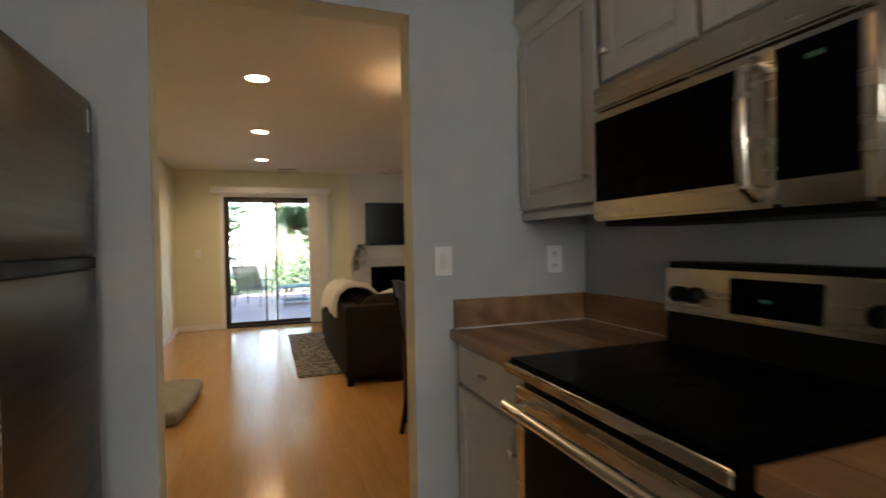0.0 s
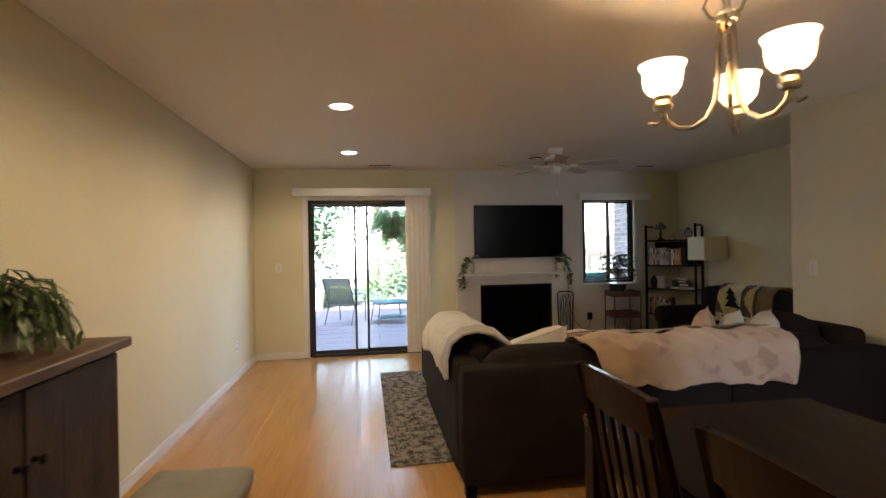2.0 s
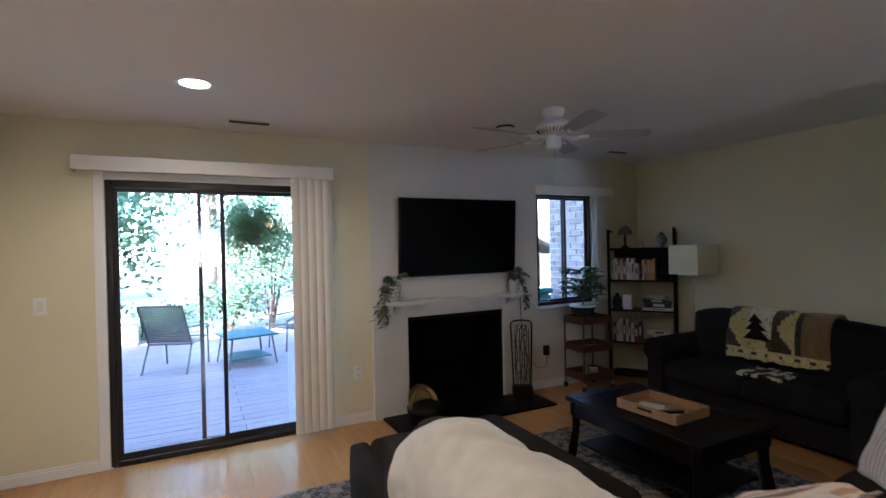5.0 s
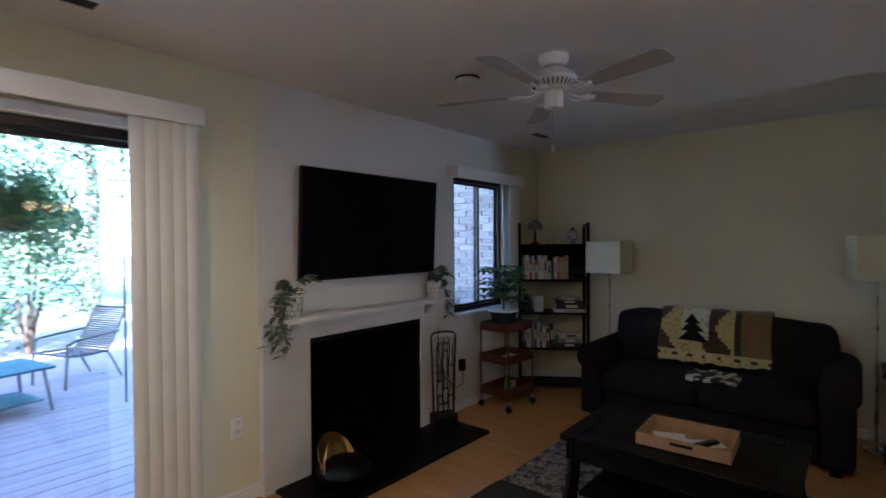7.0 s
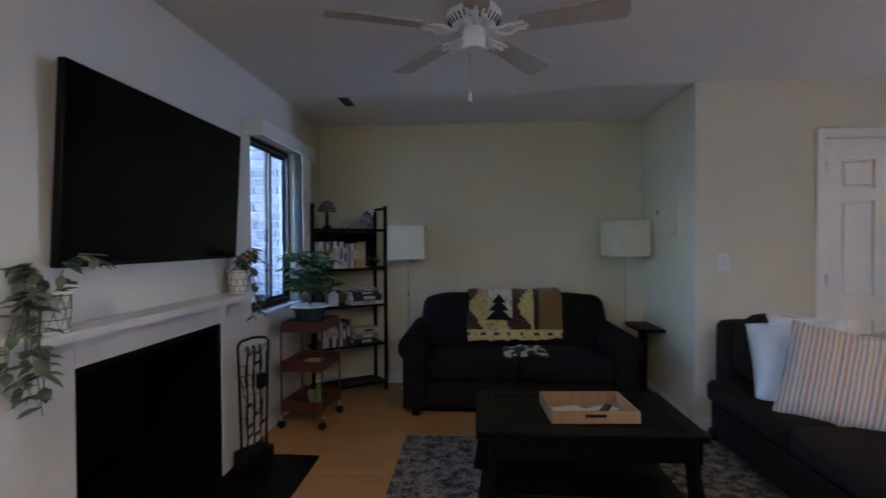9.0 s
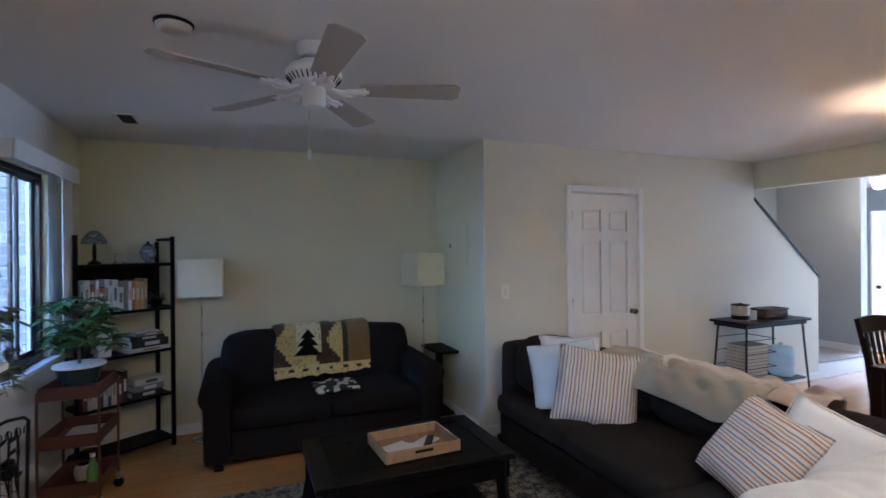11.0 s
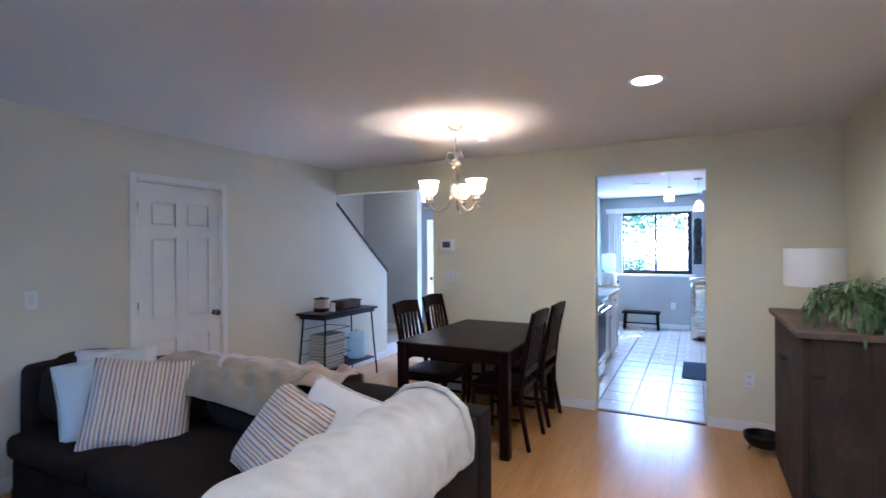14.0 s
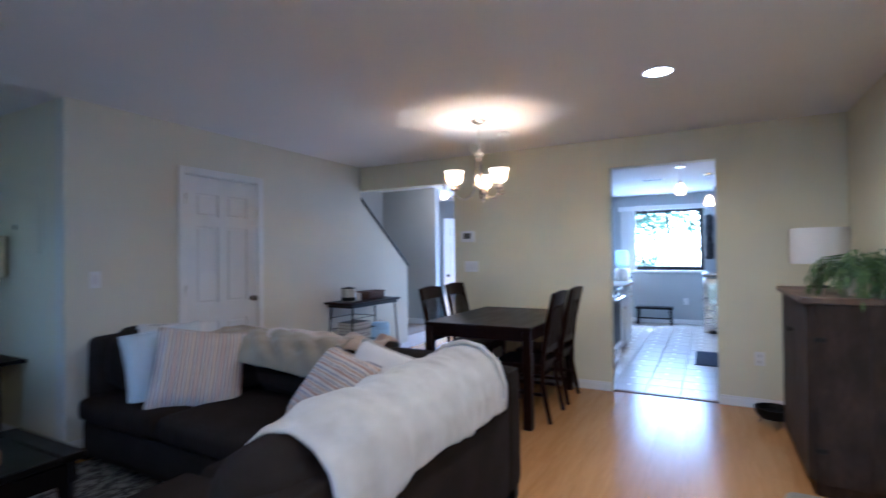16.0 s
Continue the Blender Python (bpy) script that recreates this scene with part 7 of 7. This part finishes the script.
def shrub(name, x, y, r, h, label, seed, n=900, size=0.10, material=TREELEAF, z=-0.2, cat="shrub"):
    rn_ = random.Random(seed)
    s = thing(name, label, cat, x, y, z)
    bm = bmesh.new()
    for k in range(7):
        a = rn_.uniform(0, 6.28)
        tube([(0, 0, 0), (0.3 * r * math.cos(a), 0.3 * r * math.sin(a), h * 0.45), (0.7 * r * math.cos(a), 0.7 * r * math.sin(a), h * 0.8)], [0.03, 0.02, 0.008], 5, bm)
    part("stems", bm, BARK, s)
    vs, fs = [], []
    for k in range(n):
        a, u, q = rn_.uniform(0, 6.28), rn_.uniform(-0.75, 1), rn_.random() ** 0.4
        bulge = 1 + 0.35 * noise.noise(Vector((math.cos(a) * 2, math.sin(a) * 2, u * 2 + seed)))
        p = Vector((r * q * bulge * math.cos(a) * (1 - u * u * 0.5) ** 0.5, r * q * bulge * math.sin(a) * (1 - u * u * 0.5) ** 0.5, h * 0.5 + h * 0.5 * u * q * bulge))
        d = Vector((rn_.uniform(-1, 1), rn_.uniform(-1, 1), rn_.uniform(-0.8, 0.4))).normalized()
        e = d.orthogonal().normalized() * size * 0.28
        i = len(vs)
        vs += [p, p + d * size * 0.5 + e, p + d * size, p + d * size * 0.5 - e]
        fs.append((i, i + 1, i + 2, i + 3))
    me = bpy.data.meshes.new("foliage")
    me.from_pydata([tuple(v) for v in vs], [], fs)
    me.materials.append(material)
    ob = new("foliage", me)
    ob.parent = s
    tagged(ob, kind="stuff")
    return s


def tree(x, y, h, r, seed, label, n=5000, size=0.2, base=0.35):
    rn_ = random.Random(seed)
    t = thing("tree", label, "tree", x, y, -0.2)
    bm = bmesh.new()
    tube([(0, 0, 0), (0.1, 0.05, h * 0.3), (-0.05, 0.1, h * 0.6), (0, 0, h * 0.92)], [0.02 * h, 0.016 * h, 0.01 * h, 0.003 * h], 9, bm)
    ends = []
    for k in range(16):
        a, z = rn_.uniform(0, 6.28), h * rn_.uniform(base, 0.85)
        rr = r * rn_.uniform(0.5, 1.0) * (1.15 - 0.6 * z / h)
        e = Vector((rr * math.cos(a), rr * math.sin(a), z + 0.25 * rr))
        tube([(0, 0, z - 0.2), e * 0.5 + Vector((0, 0, z * 0.5 + 0.1)), e], [0.006 * h, 0.004 * h, 0.002 * h], 5, bm)
        ends += [e, e * 0.6 + Vector((0, 0, z * 0.4))]
    part("trunk", bm, BARK, t)
    vs, fs = [], []
    for k in range(n):
        c = ends[rn_.randrange(len(ends))]
        p = c + Vector([rn_.gauss(0, 0.22 * r) for _ in range(3)])
        d = Vector((rn_.uniform(-1, 1), rn_.uniform(-1, 1), rn_.uniform(-1, 0.3))).normalized()
        e = d.orthogonal().normalized() * size * 0.3
        i = len(vs)
        vs += [p, p + d * size * 0.5 + e, p + d * size, p + d * size * 0.5 - e]
        fs.append((i, i + 1, i + 2, i + 3))
    me = bpy.data.meshes.new("crown")
    me.from_pydata([tuple(v) for v in vs], [], fs)
    me.materials.append(TREELEAF)
    ob = new("crown", me)
    ob.parent = t
    tagged(ob, kind="stuff")


tree(-0.9, 14.5, 7.5, 2.3, 1, "broad-leaved green tree beyond the deck", 11000, 0.18, 0.25)
tree(-1.0, 13.2, 6.0, 1.6, 21, "young leafy tree close behind the deck", 6000, 0.11, 0.33)
tree(4.6, 17.5, 9.0, 3.0, 2, "tall green tree behind the garden", 6000, 0.2)
tree(1.8, 22.0, 10.0, 3.4, 3, "tall sunlit tree behind the garden", 5000, 0.24)
tree(-5.5, 19.0, 10.0, 3.4, 4, "spreading green tree at the garden's edge", 5000, 0.24)
tree(9.0, 24.0, 11.0, 3.6, 5, "tall green tree far behind the garden", 4000, 0.26)
shrub("shrub", 2.65, 12.9, 1.0, 3.4, "tall loose flowering shrub at the edge of the deck", 5, 6500, 0.08)
shrub("shrub", 0.3, 13.0, 0.9, 0.75, "low leafy shrub beside the deck", 6, 1200, 0.10)
shrub("shrub", -1.8, 13.4, 1.1, 1.0, "low leafy shrub at the deck's corner", 8, 1200, 0.10)
shrub("shrub", 1.9, 13.6, 0.8, 1.1, "pale leafy shrub behind the patio table", 9, 1000, 0.10)

hb = thing("hanging_planter", "full fern in a basket hanging from an iron hook", "plant", 1.90, 8.9, 1.58)
rnd = random.Random(31)
part("basket", lathe([(0, 0), (0.10, 0.01), (0.15, 0.08), (0.16, 0.14), (0.15, 0.14), (0, 0.12)], (0, 0, 0), 20), BARK, hb)
for k in range(3):
    a = k * 2.094
    part("chain", rod((0.155 * math.cos(a), 0.155 * math.sin(a), 0.14), (0, 0, 1.00), 0.002, 4), IRON, hb)
bm = bmesh.new()
for k in range(400):
    a, rr, up = rnd.uniform(0, 6.28), rnd.uniform(0.08, 0.58), rnd.uniform(0.05, 0.50)
    c, s = math.cos(a), math.sin(a)
    pts = [Vector((0.05 * c, 0.05 * s, 0.13)), Vector((rr * 0.5 * c, rr * 0.5 * s, 0.14 + up)), Vector((rr * 0.85 * c, rr * 0.85 * s, 0.10 + up * 0.5)), Vector((rr * c, rr * s, 0.10 - rnd.uniform(0.0, 0.5)))]
    for i in range(1, 4):
        for q in range(4):
            base = pts[i - 1].lerp(pts[i], q / 4)
            side = Vector((-s, c, -0.3))
            leaf(bm, base, side, 0.075, 0.022, 0.2, 0.05)
            leaf(bm, base, -side + Vector((0, 0, -0.6)), 0.075, 0.022, 0.2, 0.05)
part("fronds", bm, FERNLEAF, hb, kind="stuff")
sh_ = thing("shepherds_hook", "black iron hook pole holding the hanging planter", "plant hook", 2.72, 8.93, -0.06)
part("pole", tube([(0, 0, 0), (0, 0, 2.6), (-0.2, 0, 2.68), (-0.5, -0.02, 2.72), (-0.72, -0.03, 2.68), (-0.74, -0.03, 2.62)], 0.010, 8), IRON, sh_)
part("foot", lathe([(0, 0), (0.10, 0), (0.10, 0.01), (0.02, 0.02), (0, 0.02)], (0, 0, 0), 18), IRON, sh_)


def patio_chair(x, y, rz):
    """Faces local +y, sling back leaning."""
    c = thing("patio_chair", "grey metal patio armchair with a woven sling seat", "chair", x, y, -0.06, rz, "chairs on the deck")
    bm = bmesh.new()
    for s in (-1, 1):
        tube([(s * 0.27, -0.42, 0.98), (s * 0.27, -0.30, 0.70), (s * 0.27, -0.18, 0.42), (s * 0.27, 0.27, 0.45)], 0.013, 8, bm)
    rod((-0.27, -0.42, 0.98), (0.27, -0.42, 0.98), 0.013, 8, bm)
    rod((-0.27, 0.27, 0.45), (0.27, 0.27, 0.45), 0.013, 8, bm)
    rod((-0.27, -0.18, 0.42), (0.27, -0.18, 0.42), 0.013, 8, bm)
    part("frame", bm, PATIOMETAL, c)
    for s in (-1, 1):
        part("armrest", tube([(s * 0.285, -0.31, 0.68), (s * 0.30, -0.10, 0.665), (s * 0.30, 0.20, 0.64), (s * 0.30, 0.27, 0.60)], 0.017, 8), PATIOMETAL, c)
        part("leg", tube([(s * 0.285, 0.27, 0.62), (s * 0.28, 0.30, 0.0)], 0.013, 8), PATIOMETAL, c)
        part("leg", tube([(s * 0.27, -0.18, 0.42), (s * 0.28, -0.36, 0.0)], 0.013, 8), PATIOMETAL, c)
    for k in range(34):
        u = k / 34
        if u < 0.55:
            q = u / 0.55
            p = Vector((0, -0.415 + 0.235 * q, 0.965 - 0.53 * q))
        else:
            q = (u - 0.55) / 0.45
            p = Vector((0, -0.17 + 0.43 * q, 0.425 + 0.015 * q - 0.03 * math.sin(q * 3.1)))
        part("woven_strip", B((-0.258, 0.258, p.y - (0.003 if u < 0.55 else 0.010), p.y + (0.003 if u < 0.55 else 0.010), p.z - (0.0115 if u < 0.55 else 0.003), p.z + (0.0115 if u < 0.55 else 0.003))), SLING, c, smooth=False)
    return c


patio_chair(1.0, 9.55, -24).scale = (1.0, 1.0, 0.92)
patio_chair(2.62, 10.2, 110).scale = (0.95, 0.95, 0.82)
pt = thing("patio_table", "low metal patio table with a slatted lower shelf", "table", 1.85, 9.45, -0.06, 12)
part("tabletop", B((-0.33, 0.33, -0.33, 0.33, 0.41, 0.435), bevel=0.006), TEAL, pt)
part("lower_shelf", B((-0.26, 0.26, -0.26, 0.26, 0.12, 0.135), bevel=0.004), TEAL, pt)
for sx in (-1, 1):
    for sy in (-1, 1):
        part("leg", tube([(sx * 0.31, sy * 0.31, 0), (sx * 0.26, sy * 0.26, 0.41)], 0.013, 6), PATIOMETAL, pt)
bx = solo("deck_bench", B((-0.6, 0.35, 11.7, 12.1, -0.06, 0.34), (-0.63, 0.38, 11.67, 12.13, 0.34, 0.38), bevel=0.008), mat("sunlit_stone_cap", (0.48, 0.44, 0.40), 0.8, vary=0.2, scale=8, bump=0.2), "pale low planter wall along the deck's edge", "low wall")

fence = thing("fence", "teal-grey picket fence beyond the deck", "fence", 0, 0, -0.2)
for x in (7.4, 8.3, 9.2):
    part("post", B((x - 0.045, x + 0.045, 12.35, 12.44, 0, 1.50), bevel=0.004), PATIOMETAL, fence)
for z in (0.25, 1.3):
    part("rail", B((7.4, 9.2, 12.36, 12.40, z, z + 0.07)), PATIOMETAL, fence)
for k in range(17):
    x = 7.46 + k * 0.105
    part("picket", B((x - 0.018, x + 0.018, 12.33, 12.36, 0.1, 1.46)), SLING, fence)
shd = thing("garden_shed", "small garden shed with a low dark roof beyond the fence", "shed", 11.4, 17.0, -0.75)
part("wall", B((-1.6, 1.6, -1.2, 1.2, 0, 1.9), bevel=0.01), mat("shed_siding", (0.40, 0.42, 0.40), 0.8, vary=0.2, stretch=(1, 1, 14)), shd)
part("roof", panel([(-1.8, 1.88), (0, 2.6), (1.8, 1.88), (1.8, 1.98), (0, 2.7), (-1.8, 1.98)], 1, -1.35, 1.35), mat("dark_shingle", (0.07, 0.065, 0.06), 0.9, vary=0.3, scale=20, bump=0.5), shd, smooth=False)
grill = thing("storage_bin", "dark teal lidded bin outside the small window", "bin", 4.85, 7.3, -0.06)
part("body", soft(-0.35, 0.35, -0.3, 0.3, 0, 0.95, 0.03, 0.0, 6), mat("dark_teal_plastic", (0.015, 0.09, 0.09), 0.5, vary=0.2), grill)
part("lid", soft(-0.37, 0.37, -0.32, 0.32, 0.95, 1.03, 0.03, 0.01, 6), mat("teal_plastic", (0.02, 0.13, 0.13), 0.4, vary=0.2), grill)
# street side
structure("road", B((-30, 40, -22, -14, -0.199, -0.19)), mat("asphalt", (0.05, 0.05, 0.05), 0.9, vary=0.3, scale=3, fine=0.2, bump=0.3))
structure("pavement", B((-30, 40, -9.5, -7.2, -0.199, -0.185)), mat("pale_concrete", (0.40, 0.39, 0.36), 0.85, vary=0.2, scale=3, fine=0.1, bump=0.2))
tree(0.2, -17.0, 8.0, 3.0, 12, "leafy tree across the street side", 4500, 0.24)
tree(3.9, -12.8, 6.5, 2.4, 15, "leafy tree outside the kitchen window", 7000, 0.16, 0.3)
# next tree is added out of view; its crown thins the kitchen's sun
tree(-0.8, -8.9, 7.0, 2.0, 17, "unseen leafy tree added to shade the kitchen window", 1500, 0.16, 0.5)
tree(4.8, -24.0, 9.0, 3.4, 13, "leafy tree beyond the road", 4500, 0.26)
shrub("shrub", 2.55, -9.5, 0.6, 1.85, "rounded green shrub outside the kitchen window", 14, 1500, 0.10)
# ---- pieces of floors and walls ----
shared = {}


def piece(name, size, at, material, parent, bevel=0.002):
    """One of many alike pieces, sharing its mesh with others of its size."""
    key = (name, tuple(round(s, 3) for s in size), material.name)
    if key not in shared:
        sx, sy, sz = [s / 2 for s in size]
        bm = bmesh.new()
        b = bevel
        lo = [bm.verts.new((x, y, -sz)) for x, y in ((-sx, -sy), (sx, -sy), (sx, sy), (-sx, sy))]
        mid = [bm.verts.new((x, y, sz - b)) for x, y in ((-sx, -sy), (sx, -sy), (sx, sy), (-sx, sy))]
        hi = [bm.verts.new((x, y, sz)) for x, y in ((-sx + b, -sy + b), (sx - b, -sy + b), (sx - b, sy - b), (-sx + b, sy - b))]
        for a, c in ((lo, mid), (mid, hi)):
            for i in range(4):
                bm.faces.new((a[i], a[(i + 1) % 4], c[(i + 1) % 4], c[i]))
        bm.faces.new(hi)
        bm.faces.new(lo[::-1])
        shared[key] = mesh_of(name, bm, material)
    ob = new(name, shared[key])
    ob.location = at
    ob.parent = parent
    return ob


rnd = random.Random(77)
pw = 0.192
nx = int(AX / pw) + 1
for i in range(nx):
    x0, x1 = i * pw, min((i + 1) * pw, AX)
    y = -rnd.uniform(0, 1.2)
    ymin = 0.0 if x0 < 4.8 else 3.25
    while y < FARY:
        y0, y1 = max(y, ymin), min(y + 1.25, FARY)
        if y1 - y0 > 0.02 and x1 - x0 > 0.02:
            piece("plank", (round(x1 - x0 - 0.0004, 4), round(y1 - y0 - 0.0004, 4), 0.012), ((x0 + x1) / 2, (y0 + y1) / 2, -0.006), PLANK, floor, 0.0004)
        y += 1.25
hall = bpy.data.objects["floor_hall"]
for i in range(17):
    x0, x1 = 2.76 + i * pw, min(2.76 + (i + 1) * pw, 5.99)
    for y0, y1 in ((-4.0, -3.2), (-3.2, -2.262), (-2.262, -1.0), (-1.0, 0.0)):
        if x0 > 4.6 and y1 > -2.2:
            x1 = min(x1, 4.83)
        if x1 - x0 > 0.03:
            piece("plank", (round(x1 - x0 - 0.0004, 4), round(y1 - y0 - 0.0004, 4), 0.012), ((x0 + x1) / 2, (y0 + y1) / 2, -0.006), PLANK, hall, 0.0004)
ts = 0.305
for i in range(9):
    for j in range(17):
        x0, x1 = KL + i * ts, min(KL + (i + 1) * ts, KX)
        y1, y0 = -0.076 - j * ts, max(-0.076 - (j + 1) * ts, KY)
        if x1 - x0 > 0.03 and y1 - y0 > 0.03:
            piece("tile", (round(x1 - x0 - 0.006, 3), round(y1 - y0 - 0.006, 3), 0.012), ((x0 + x1) / 2, (y0 + y1) / 2, -0.003 + rnd.uniform(-0.0004, 0.0004)), TILE, kitchen_bed, 0.002)
for j in range(46):
    y = FARY + T + 0.075 + j * 0.143
    if y < 12.25:
        for x0, x1 in ((-2.0, 0.4), (0.4, 2.9), (2.9, 5.3)) if j % 2 else ((-2.0, 1.6), (1.6, 4.0), (4.0, 5.3)):
            if y < 7.35:
                x1 = min(x1, 5.27)
            piece("deck_board", (round(x1 - x0 - 0.004, 3), 0.137, 0.03), ((x0 + x1) / 2, y, -0.0465 + (0.001 if j % 3 else 0)), DECK, deck, 0.003)
for r in range(40):
    z = -0.1 + r * 0.0755
    y = FARY + T + 0.02 - (0.105 if r % 2 else 0)
    while y < 7.33:
        y0, y1 = max(y, FARY + T + 0.01), min(y + 0.2, 7.345)
        if y1 - y0 > 0.03 and z < 2.4:
            b = piece("brick", (0.058 if True else 0, round(y1 - y0, 3), 0.02), (5.467, (y0 + y1) / 2, z), BRICK, brick_wall, 0.003)
            b.rotation_euler = (0, radians(-90), 0)
        y += 0.211
